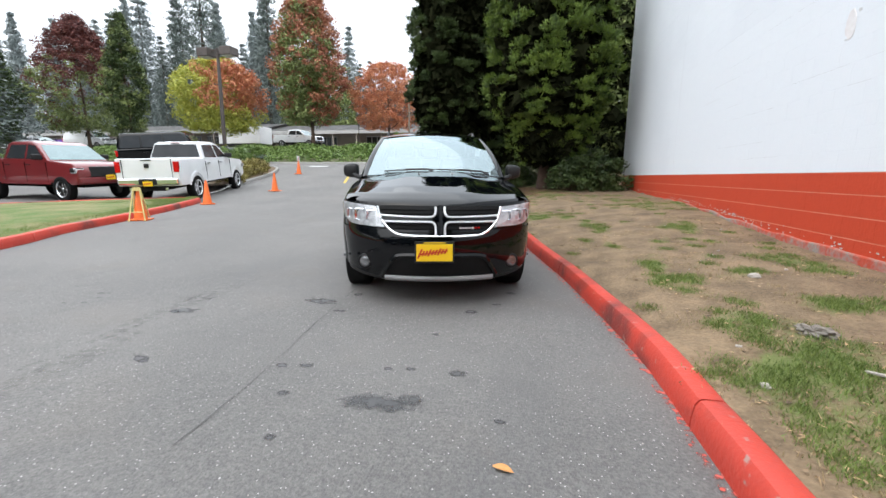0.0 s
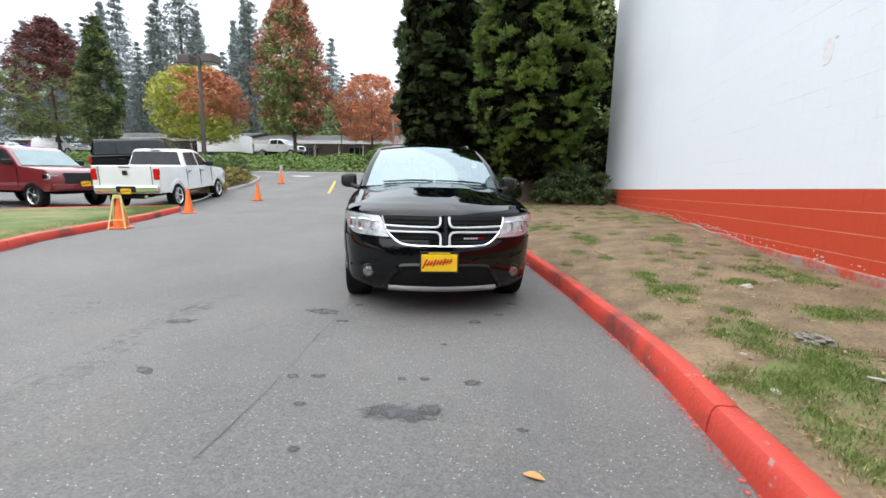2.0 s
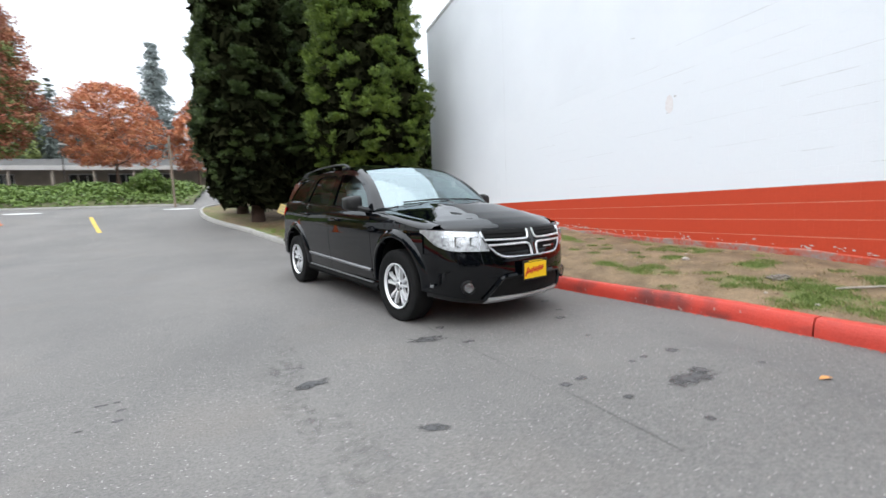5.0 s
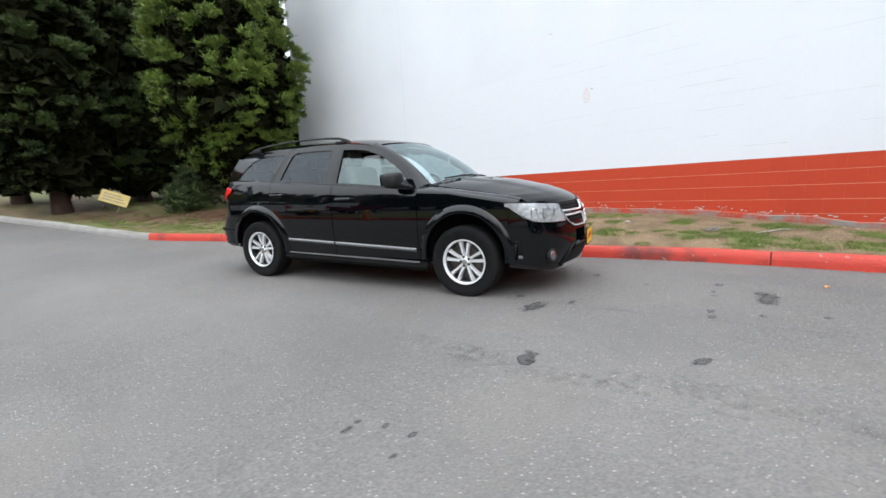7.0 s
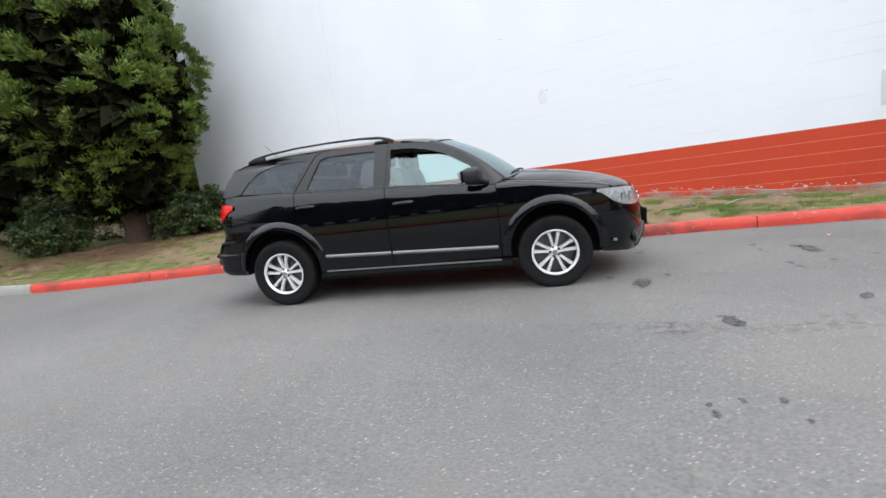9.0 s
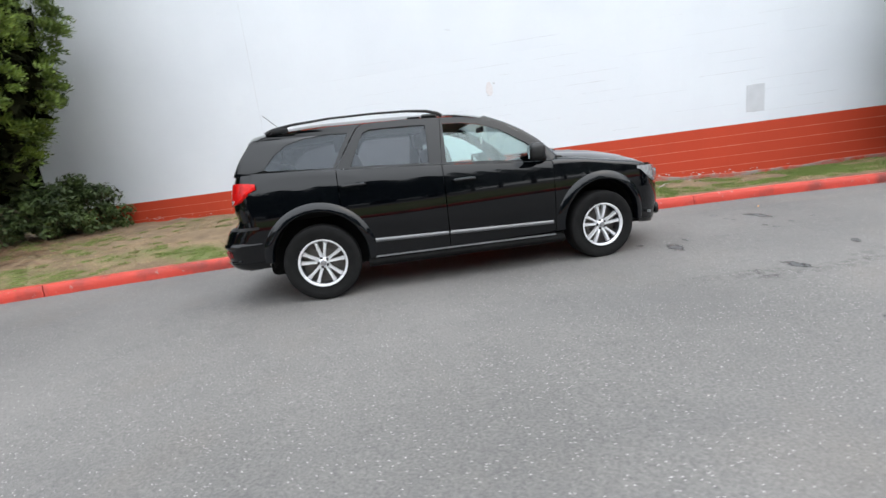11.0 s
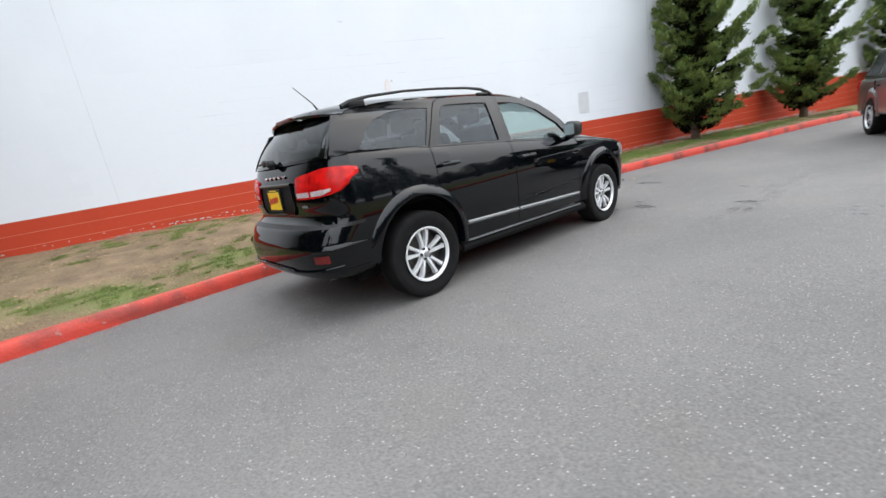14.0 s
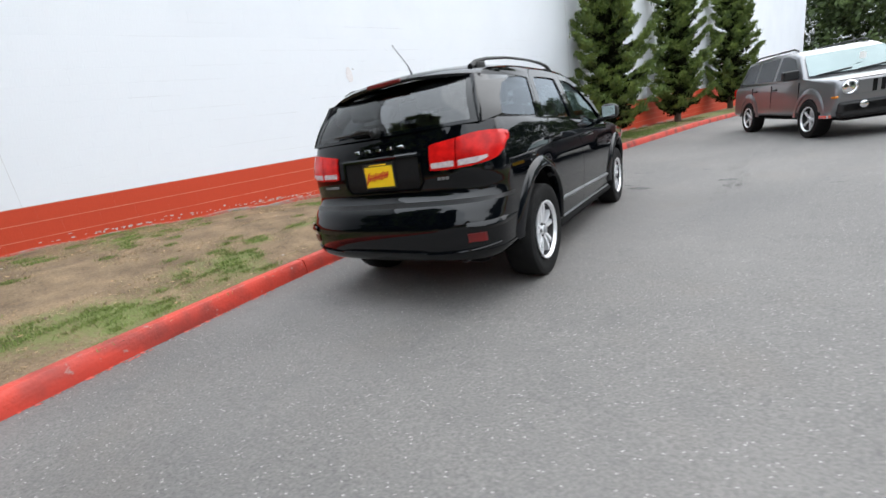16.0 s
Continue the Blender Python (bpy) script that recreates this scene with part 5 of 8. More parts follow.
for x, y, L in ((-8.5, 19.6, 4.6),):
    bm = bmesh.new()
    n = 14
    a_, b_ = [], []
    for k in range(n + 1):
        py = y - L / 2 + L * k / n
        px = x - 0.38 * (py - y)
        a_.append(bm.verts.new((px - 0.07, py, float(ground_z(py)) + 0.005)))
        b_.append(bm.verts.new((px + 0.07, py, float(ground_z(py)) + 0.005)))
    for k in range(n):
        bm.faces.new((a_[k], b_[k], b_[k + 1], a_[k + 1]))
    tagged(part("yellow_line", bm, YELLOW_PAINT), "worn yellow centre line on the drive", "road marking", kind="structure")
for x in (-12.4, -6.3):
    ground_blob("stop_bar", "worn white paint mark at the drive's end", x, 23.6, 0.75, 0.14, 0, WHITE_PAINT, 7, "road marking", "structure", 0.005, 0.12)
LEAF_TAN = mat("tan_dry_leaf", (0.55, 0.27, 0.09), (0.42, 0.2, 0.07), rough=0.8, scale=30)


def fallen_leaf(x, y, size, turn, seed):
    bm = bmesh.new()
    rows = []
    for k in range(7):
        t = k / 6
        w = size * 0.22 * math.sin(math.pi * min(1, t * 0.94 + 0.05)) ** 0.8
        z = 0.004 + 0.005 * math.sin(math.pi * t) * size * 8
        rows.append([bm.verts.new((size * (t - 0.5), -w, z + w * 0.35)), bm.verts.new((size * (t - 0.5), 0, z)), bm.verts.new((size * (t - 0.5), w, z + w * 0.45))])
    for a, b in zip(rows, rows[1:]):
        for j in range(2):
            bm.faces.new((a[j], a[j + 1], b[j + 1], b[j]))
    return tagged(part("fallen_leaf", bm, LEAF_TAN, m=pose(x, y, float(ground_z(y)), 0, 0, turn)), "dry tan leaf lying on the asphalt", "leaf", "fallen leaves")


fallen_leaf(1.13, 0.52, 0.085, -14, 1)
fallen_leaf(2.35, -0.6, 0.07, 40, 2)
STONE = mat("pale_stone", (0.42, 0.38, 0.34), (0.30, 0.27, 0.24), rough=0.9, scale=20, bump=0.5)


def lawn_z(x, y):
    i = int(np.argmin(np.abs(ly - y)))
    return float(np.interp(x, lp[i, :, 0], lp[i, :, 2]))


nd = np.random.default_rng(91)
bits = []
while len(bits) < 11000:
    cx_, cy_, r_ = ((1.4, 13.4, 1.7), (0.2, 12.6, 1.2), (-0.6, 14.6, 1.3), (-2.2, 16.0, 1.3))[int(nd.integers(0, 4))]
    x, y = nd.normal(cx_, r_ * 0.6), nd.normal(cy_, r_ * 0.6)
    if not float(kerb_x(y)) + 0.3 < x < 3.8 or y > 16.5:
        continue
    c = np.array((x, y, lawn_z(x, y) + nd.uniform(0.008, 0.016)))
    a = nd.uniform(0, 6.3)
    u_, v_ = np.array((math.cos(a), math.sin(a), nd.normal(0, 0.12))) * nd.uniform(0.02, 0.06), np.array((-math.sin(a), math.cos(a), nd.normal(0, 0.12))) * nd.uniform(0.006, 0.016)
    bits.append([c - u_, c - v_, c + u_, c + v_])
tagged(link_mesh("needle_litter", quads_mesh("needle_litter", np.array(bits)), leaf("fallen_needles", (0.115, 0.052, 0.030), (0.24, 0.125, 0.070), island=1.2)), "reddish brown fallen needles under the cedars", "litter", kind="stuff")


def rock(name, label, x, y, size, seed, material=STONE, flat_=0.6, category="stone"):
    bm = bmesh.new()
    bmesh.ops.create_icosphere(bm, subdivisions=2 if category == "stone" else 4, radius=size)
    for v in bm.verts:
        n_ = 1 + (0.35 if category == "stone" else 0.75) * noise.noise(v.co * ((1.6 if category == "stone" else 2.6) / size) + Vector((seed, 0, 0)))
        v.co = Vector((v.co.x * n_ * 1.2, v.co.y * n_, v.co.z * n_ * flat_))
    return tagged(part(name, bm, material, m=pose(x, y, lawn_z(x, y) + size * flat_ * 0.35, 0, 0, seed * 40)), label, category, "stones on the lawn")


rock("stone", "pale round stone on the soil", 2.98, 2.9, 0.042, 1)
rock("stone", "small pale stone by the kerb", 2.28, 1.15, 0.022, 2)
rock("tree_stump", "weathered grey root stump in the grass", 2.78, 1.72, 0.066, 3, mat("grey_weathered_wood", (0.25, 0.22, 0.19), (0.12, 0.105, 0.09), rough=0.9, scale=10, bump=0.8), 0.5, "stump")
for k in range(26):
    r = random.Random(300 + k)
    y = r.uniform(-2, 11)
    x = r.uniform(float(kerb_x(y)) + 0.25, 3.7)
    rock("stone", "small pale stone on the soil", x, y, r.uniform(0.008, 0.02), 10 + k)
stick = thing("stick", "bleached bare stick lying on the lawn", "stick", m=pose(0, 0, 0))
bm = bmesh.new()
tube(bm, [(2.72, 1.25, lawn_z(2.72, 1.25) + 0.012), (2.83, 1.12, lawn_z(2.83, 1.12) + 0.025), (3.0, 1.02, lawn_z(3.0, 1.02) + 0.02), (3.15, .85, lawn_z(3.15, .85) + 0.012)], [0.008, 0.009, 0.007, 0.004], 6)
part("shaft", bm, STONE, stick)
# paint spilt on the asphalt along the kerb's foot
SPILL = mat("spilt_red_paint", (0.52, 0.075, 0.05), (0.40, 0.10, 0.08), rough=0.8, scale=9, fine=50)
sp_nt = SPILL.node_tree
sp_p = sp_nt.nodes["Principled BSDF"]
sp_n = sp_nt.nodes.new("ShaderNodeTexNoise")
sp_n.inputs["Scale"].default_value, sp_n.inputs["Detail"].default_value = 26, 5
sp_c = sp_nt.nodes.new("ShaderNodeTexCoord")
sp_nt.links.new(sp_c.outputs["Object"], sp_n.inputs["Vector"])
sp_r = sp_nt.nodes.new("ShaderNodeMapRange")
sp_r.inputs[1].default_value, sp_r.inputs[2].default_value = 0.50, 0.60
sp_nt.links.new(sp_n.outputs[0], sp_r.inputs[0])
sp_t = sp_nt.nodes.new("ShaderNodeBsdfTransparent")
sp_m = sp_nt.nodes.new("ShaderNodeMixShader")
sp_nt.links.new(sp_r.outputs[0], sp_m.inputs[0])
sp_nt.links.new(sp_t.outputs[0], sp_m.inputs[1])
sp_nt.links.new(sp_p.outputs[0], sp_m.inputs[2])
sp_nt.links.new(sp_m.outputs[0], [n for n in sp_nt.nodes if n.type == 'OUTPUT_MATERIAL'][0].inputs[0])
bm = bmesh.new()
rows = []
for y in np.arange(-6, 11.8, 0.08):
    x = float(kerb_x(y))
    w = 0.045 + 0.03 * noise.noise((0.0, y * 3.1, 6)) + 0.02 * noise.noise((0.0, y * 11, 6))
    rows.append([bm.verts.new((x - w, y, gz(y, 0.0035))), bm.verts.new((x + 0.004, y, gz(y, 0.004)))])
for a, b in zip(rows, rows[1:]):
    bm.faces.new((a[0], a[1], b[1], b[0]))
tagged(part("spilt_paint", bm, SPILL), "flecks of red paint spilt along the kerb's foot", "stain", kind="structure")
# stray pale grains on the asphalt
rng = np.random.default_rng(77)
gr_ = []
for k in range(500):
    x, y = rng.uniform(-5.5, 1.7), rng.uniform(-1, 12)
    s_ = rng.uniform(0.002, 0.006)
    z = float(ground_z(y)) + s_ * 0.6
    for a, b, c in (((1, 0, 0), (0, 1, 0), (0, 0, 1)), ((-1, 0, 0), (0, -1, 0), (0, 0, 1)), ((0, 1, 0), (-1, 0, 0), (0, 0, 1)), ((0, -1, 0), (1, 0, 0), (0, 0, 1))):
        gr_.append([(x + q[0] * s_, y + q[1] * s_, z + q[2] * s_ * 0.6) for q in (a, b, c)])
tagged(link_mesh("grit", quads_mesh("grit", np.array(gr_)), STONE), "loose pale grit on the asphalt", "grit", kind="stuff")

# pale board sign leaning by the cedars
bs = thing("board_sign", "weathered yellow board sign on short stakes under the cedars", "sign", m=pose(-1.52, 16.0, gz(16.0, 0.40), -22, 24, -14) @ Matrix.Scale(0.75, 4))
bm = bmesh.new()
add_box(bm, -0.46, 0.46, -0.012, 0.012, 0.16, 0.66, 0.004)
part("board", bm, mat("yellowed_board", (0.60, 0.47, 0.16), (0.5, 0.4, 0.15), rough=0.7, scale=5), bs)
for k in range(3):
    bm = bmesh.new()
    add_box(bm, -0.38, 0.38 - 0.10 * k, -0.0155, -0.0125, 0.26 + k * 0.12, 0.30 + k * 0.12)
    part("print_bar", bm, PRINT_GREY, bs)
for sx in (-0.25, 0.25):
    bm = bmesh.new()
    add_box(bm, sx - 0.02, sx + 0.02, 0.012, 0.035, -0.1, 0.45)
    part("stake", bm, BARK, bs)


# ---- lamps and posts ----
STEEL_BROWN = mat("brown_painted_steel", (0.075, 0.058, 0.050), (0.055, 0.043, 0.038), rough=0.5, scale=4)
lamp = thing("lot_lamp", "tall brown steel lot lamp with two box heads", "street lamp", m=pose(-19.7, 24.3, gz(24.3)))
bm = bmesh.new()
tube(bm, [(0, 0, -0.1), (0, 0, 0.6)], 0.28, 16)
part("footing", bm, CONCRETE, lamp)
bm = bmesh.new()
tube(bm, [(0, 0, 0.6), (0, 0, 7.45)], [0.13, 0.10], 12)
part("pole", bm, STEEL_BROWN, lamp, smooth=True)
bm = bmesh.new()
add_box(bm, -0.6, 0.6, -0.05, 0.05, 7.25, 7.37, 0.01)
part("arm", bm, STEEL_BROWN, lamp)
for sx in (-1, 1):
    bm = bmesh.new()
    add_box(bm, sx * 0.85 - 0.42, sx * 0.85 + 0.42, -0.42, 0.42, 6.92, 7.45, 0.04)
    h_ = part("head", bm, STEEL_BROWN, lamp)
    bm = bmesh.new()
    add_box(bm, sx * 0.85 - 0.34, sx * 0.85 + 0.34, -0.34, 0.34, 6.90, 6.922)
    part("diffuser", bm, WHITE_PLASTIC, h_)
post = thing("wooden_post", "slim weathered post at the end of the ivy bank", "post", m=pose(-6.6, 24.2, gz(24.2)))
bm = bmesh.new()
tube(bm, [(0, 0, -0.1), (0, 0, 3.6)], [0.06, 0.05], 8)
part("shaft", bm, mat("weathered_post", (0.26, 0.20, 0.15), (0.18, 0.14, 0.11), rough=0.9, scale=6), post)
lamp2 = thing("street_lamp", "small distant street lamp on a thin pole", "street lamp", m=pose(-16.4, 39, gz(39)))
bm = bmesh.new()
tube(bm, [(0, 0, -0.1), (0, 0, 3.0), (0.1, 0, 3.2)], 0.05, 8)
part("pole", bm, STEEL_BROWN, lamp2)
bm = bmesh.new()
add_box(bm, -0.1, 0.35, -0.1, 0.1, 3.15, 3.3, 0.02)
part("head", bm, WHITE_PLASTIC, lamp2)


# ---- low shop row ----
ROOF = mat("grey_shingles", (0.20, 0.195, 0.19), (0.14, 0.135, 0.13), rough=0.9, scale=3, fine=30, bump=0.5)
SHOP_WALL = mat("tan_shop_wall", (0.27, 0.23, 0.19), (0.21, 0.18, 0.15), rough=0.85, scale=1.5)
FASCIA = mat("pale_fascia", (0.45, 0.44, 0.42), (0.38, 0.37, 0.36), rough=0.7, scale=2)
SHOP_GLASS = mat("dark_shop_glass", (0.018, 0.021, 0.024), (0.030, 0.033, 0.036), rough=0.1, spec=0.28, scale=2)


def shop_row(x0, x1, y, z, h, label, bays):
    root = thing("shop_building", label, "building", "low shops", m=pose(x0, y, z))
    W = x1 - x0
    bm = bmesh.new()
    add_box(bm, 0, W, 0.8, 8, -1.0, h)
    part("wall", bm, SHOP_WALL, root)
    bm = bmesh.new()
    v = [bm.verts.new(p) for p in ((-0.6, -1.2, h - 0.05), (W + 0.6, -1.2, h - 0.05), (W + 0.6, 4.4, h + 1.25), (-0.6, 4.4, h + 1.25), (-0.6, 9, h), (W + 0.6, 9, h))]
    bm.faces.new((v[0], v[1], v[2], v[3]))
    bm.faces.new((v[3], v[2], v[5], v[4]))
    bmesh.ops.solidify(bm, geom=bm.faces[:], thickness=0.12)
    part("roof", bm, ROOF, root, "grey shingle roof")
    bm = bmesh.new()
    add_box(bm, -0.6, W + 0.6, -1.26, -1.16, h - 0.4, h - 0.02, 0.01)
    part("fascia", bm, FASCIA, root)
    n = bays
    for k in range(n):
        a = W * k / n
        bm = bmesh.new()
        add_box(bm, a - 0.08, a + 0.08, -1.1, -0.94, -0.6, h - 0.3)
        part("post", bm, SHOP_WALL, root)
        if k % 4 == 3:
            continue
        win = part("window", add_box(bmesh.new(), a + 0.5, a + W / n - 0.4, 0.74, 0.80, 0.1, h - 0.55), FASCIA, root)
        m_ = 3
        ww = (W / n - 0.9)
        for j in range(m_):
            part("pane", add_box(bmesh.new(), a + 0.56 + ww * j / m_, a + 0.5 + ww * (j + 1) / m_ - 0.05, 0.725, 0.745, 0.2, h - 0.65), SHOP_GLASS, win)
    return root


shop_row(-70, -33, 47, 4.1, 2.5, "long low shop row with grey shingle roof", 12)
shop_row(-32, -2, 47.5, 4.0, 2.35, "low shop row with grey shingle roof and dark windows", 10)
trailer = thing("box_trailer", "plain white box trailer parked beyond the bank", "trailer", m=pose(-28.5, 38, gz(38)))
part("box", add_box(bmesh.new(), -2.4, 2.4, -1, 1, 0.35, 2.0, 0.04), WHITE_PLASTIC, trailer)
part("skirt", add_box(bmesh.new(), -2.2, 2.2, -0.9, 0.9, 0.1, 0.35), BLACK_TRIM, trailer)
part("banner", add_box(bmesh.new(), 0, 4.2, -1.32, -1.27, 1.0, 1.5), mat("purple_banner", (0.10, 0.03, 0.32), (0.08, 0.02, 0.26), rough=0.6), None, m=pose(-66, 47, 4.1))
bpy.data.objects["banner"].name = "shop_banner"
tagged(bpy.data.objects["shop_banner"], "purple banner hung at a shop front", "banner")
# red and white notice beyond the wall's end
ns = thing("notice_sign", "small red and white notice on a post", "sign", m=pose(2.2, -38.5, gz(-38.5), 0, 0, 10))
part("post", tube(bmesh.new(), [(0, 0, -0.1), (0, 0, 2.0)], 0.05, 8), ORANGE_WOOD, ns)
part("board", add_box(bmesh.new(), -0.55, 0.55, 0.05, 0.09, 1.2, 2.3, 0.01), PLATE_RED, ns)
part("panel", add_box(bmesh.new(), -0.3, 0.3, 0.091, 0.097, 1.5, 2.05), WHITE_PLASTIC, ns)


# ---- vehicles ----
TIRE_PROF = [(0.735, -0.42), (0.80, -0.50), (0.90, -0.52), (0.965, -0.48), (0.992, -0.40), (1.0, -0.2), (1.0, 0.2), (0.992, 0.40), (0.965, 0.48), (0.90, 0.52), (0.80, 0.50), (0.735, 0.42)]


def wheel(parent, x, y, R, width, spokes, rim_f=0.66, side=-1, rim_mat=ALLOY, detail=True, twin=True, lift=0.0):
    """A wheel whose outer face looks along y * side."""
    root = new("wheel")
    root.parent = parent
    root.matrix_basis = pose(x, y, R + lift, 0, 0, 0 if side < 0 else 180)
    bm = bmesh.new()
    lathe(bm, [(r * R if r > 0.75 else rim_f * R * 1.02, h * width) for r, h in TIRE_PROF], 48)
    tyre = part("tyre", bm, RUBBER, root, smooth=True)
    r = rim_f * R
    bm = bmesh.new()
    lathe(bm, [(r * 1.03, -0.47 * width), (r * 1.035, -0.50 * width), (r * 0.985, -0.505 * width), (r * 0.945, -0.46 * width), (r * 0.93, -0.40 * width)], 48)
    rim = part("rim", bm, rim_mat, root, smooth=True)
    bm = bmesh.new()
    lathe(bm, [(r * 0.93, -0.40 * width), (r * 0.91, -0.25 * width), (r * 0.9, 0.2 * width), (r * 1.0, 0.42 * width)], 48)
    part("barrel", bm, BARREL, root, "inside of the rim, coloured dark for its shade", smooth=True)
    bm = bmesh.new()
    lathe(bm, [(0.001, -0.06 * width), (r * 0.62, -0.06 * width), (r * 0.62, -0.01 * width), (r * 0.9, 0.0), (0.001, 0.02)], 32)
    part("brake_disc", bm, mat("brake_steel", (0.20, 0.19, 0.18), (0.12, 0.11, 0.10), rough=0.5, metal=0.7) if "brake_steel" not in bpy.data.materials else bpy.data.materials["brake_steel"], root)
    fo = -0.40 * width
    for k in range(spokes):
        a = 2 * math.pi * k / spokes + (0.0 if not twin else (-0.085 if k % 2 else 0.085))
        ca, sa = math.cos(a), math.sin(a)
        bm = bmesh.new()
        rows = []
        for q, wd, dep in ((0.17, 0.085, 0.030), (0.45, 0.064, 0.010), (0.75, 0.072, 0.004), (0.97, 0.112, 0.014)):
            c = Vector((ca * r * q, fo + dep * 0.8, sa * r * q))
            t = Vector((-sa, 0, ca)) * wd * r
            dn = Vector((0, 0.035, 0))
            rows.append([bm.verts.new(c - t + dn), bm.verts.new(c - t * 0.75), bm.verts.new(c + t * 0.75), bm.verts.new(c + t + dn)])
        for p_, q_ in zip(rows, rows[1:]):
            for j in range(3):
                bm.faces.new((p_[j], p_[j + 1], q_[j + 1], q_[j]))
        part("spoke", bm, rim_mat, rim)
    bm = bmesh.new()
    lathe(bm, [(r * 0.24, fo + 0.05), (r * 0.23, fo + 0.02), (r * 0.15, fo + 0.01), (r * 0.115, fo + 0.002), (0.001, fo + 0.002)], 24)
    part("hub", bm, rim_mat, rim, smooth=True)
    bm = bmesh.new()
    lathe(bm, [(r * 0.125, fo + 0.012), (r * 0.12, fo - 0.008), (r * 0.10, fo - 0.012), (0.001, fo - 0.013)], 24)
    part("centre_cap", bm, CAP_GREY, rim, "grey centre cap", smooth=True)
    if detail:
        # nuts take the dark barrel colour for the shade of their pockets
        for k in range(5):
            a = 2 * math.pi * (k + 0.5) / 5
            bm = bmesh.new()
            b2 = bmesh.new()
            lathe(b2, [(0.014, 0.03), (0.014, -0.004), (0.009, -0.004), (0.001, -0.004)], 8)
            for v in b2.verts:
                v.co += Vector((math.cos(a) * r * 0.2, fo + 0.015, math.sin(a) * r * 0.2))
            join_into(bm, b2)
            part("lug_nut", bm, BARREL, rim)
    return root


def prism(prof, wfn, bevel=0.0, seg=3):
    """A closed side outline of (x, z), given width by wfn(x, z) on both sides, its rims rounded."""
    bm = bmesh.new()
    a = [bm.verts.new((x, wfn(x, z), z)) for x, z in prof]
    b = [bm.verts.new((x, -wfn(x, z), z)) for x, z in prof]
    n = len(prof)
    bm.faces.new(a)
    bm.faces.new(b[::-1])
    for k in range(n):
        bm.faces.new((a[k], b[k], b[(k + 1) % n], a[(k + 1) % n]))
    if bevel:
        rims = [e for e in bm.edges if (e.verts[0] in a and e.verts[1] in a) or (e.verts[0] in b and e.verts[1] in b)]
        bmesh.ops.bevel(bm, geom=rims, offset=bevel, segments=seg, affect='EDGES', profile=0.5, clamp_overlap=True)
    return bm


def arch(cx, r, zb, n=10):
    a0 = math.asin(min(0.99, (zb - 0.0) / r)) if zb < r else 0.5
    z0 = 0.38
    out = []
    for k in range(n + 1):
        t = math.pi * k / n
        out.append((cx - r * math.cos(t), max(zb, z0 + r * math.sin(t) * 0.98)))
    return out


def panel_poly(bm, pts, wfn, side, off=0.004):
    """A flat plate in the side of the cabin: outline of (x, z), laid just proud."""
    v = [bm.verts.new((x, side * (wfn(x, z) + off), z)) for x, z in pts]
    bm.faces.new(v)
    return bm


def plate(parent, x, y, z, turn, sub="number_plate", w=0.305, h=0.155, tilt=0):
    p = new(sub)
    p.parent = parent
    p.matrix_basis = pose(x, y, z, tilt, 0, turn)
    part("backing", add_box(bmesh.new(), -w / 2 - 0.014, w / 2 + 0.014, -0.006, 0.006, -h / 2 - 0.014, h / 2 + 0.022, 0.004), BLACK_TRIM, p)
    part("caption_bar", add_box(bmesh.new(), -w * 0.3, w * 0.3, -0.0075, -0.005, h / 2 + 0.006, h / 2 + 0.015), PLATE_YELLOW, p)
    part("face", add_box(bmesh.new(), -w / 2, w / 2, -0.008, -0.003, -h / 2, h / 2, 0.003), PLATE_YELLOW, p)
    bm = bmesh.new()
    for k in range(9):
        a = -w * 0.40 + k * w * 0.088
        hh = h * (0.27 if k == 0 else 0.15 if k % 3 else 0.20)
        b2 = bmesh.new()
        add_box(b2, -w * 0.026, w * 0.026, -0.0105, -0.007, -hh, hh)
        for v in b2.verts:
            v.co = Vector((v.co.x + v.co.z * 0.45 + a, v.co.y, v.co.z + a * 0.10 + 0.004))
        join_into(bm, b2)
    b2 = bmesh.new()
    add_box(b2, -w * 0.40, w * 0.36, -0.0104, -0.007, -h * 0.035, h * 0.035)
    for v in b2.verts:
        v.co.z += v.co.x * 0.12 + 0.002
    join_into(bm, b2)
    part("print_bars", bm, PLATE_RED, p)
    return p


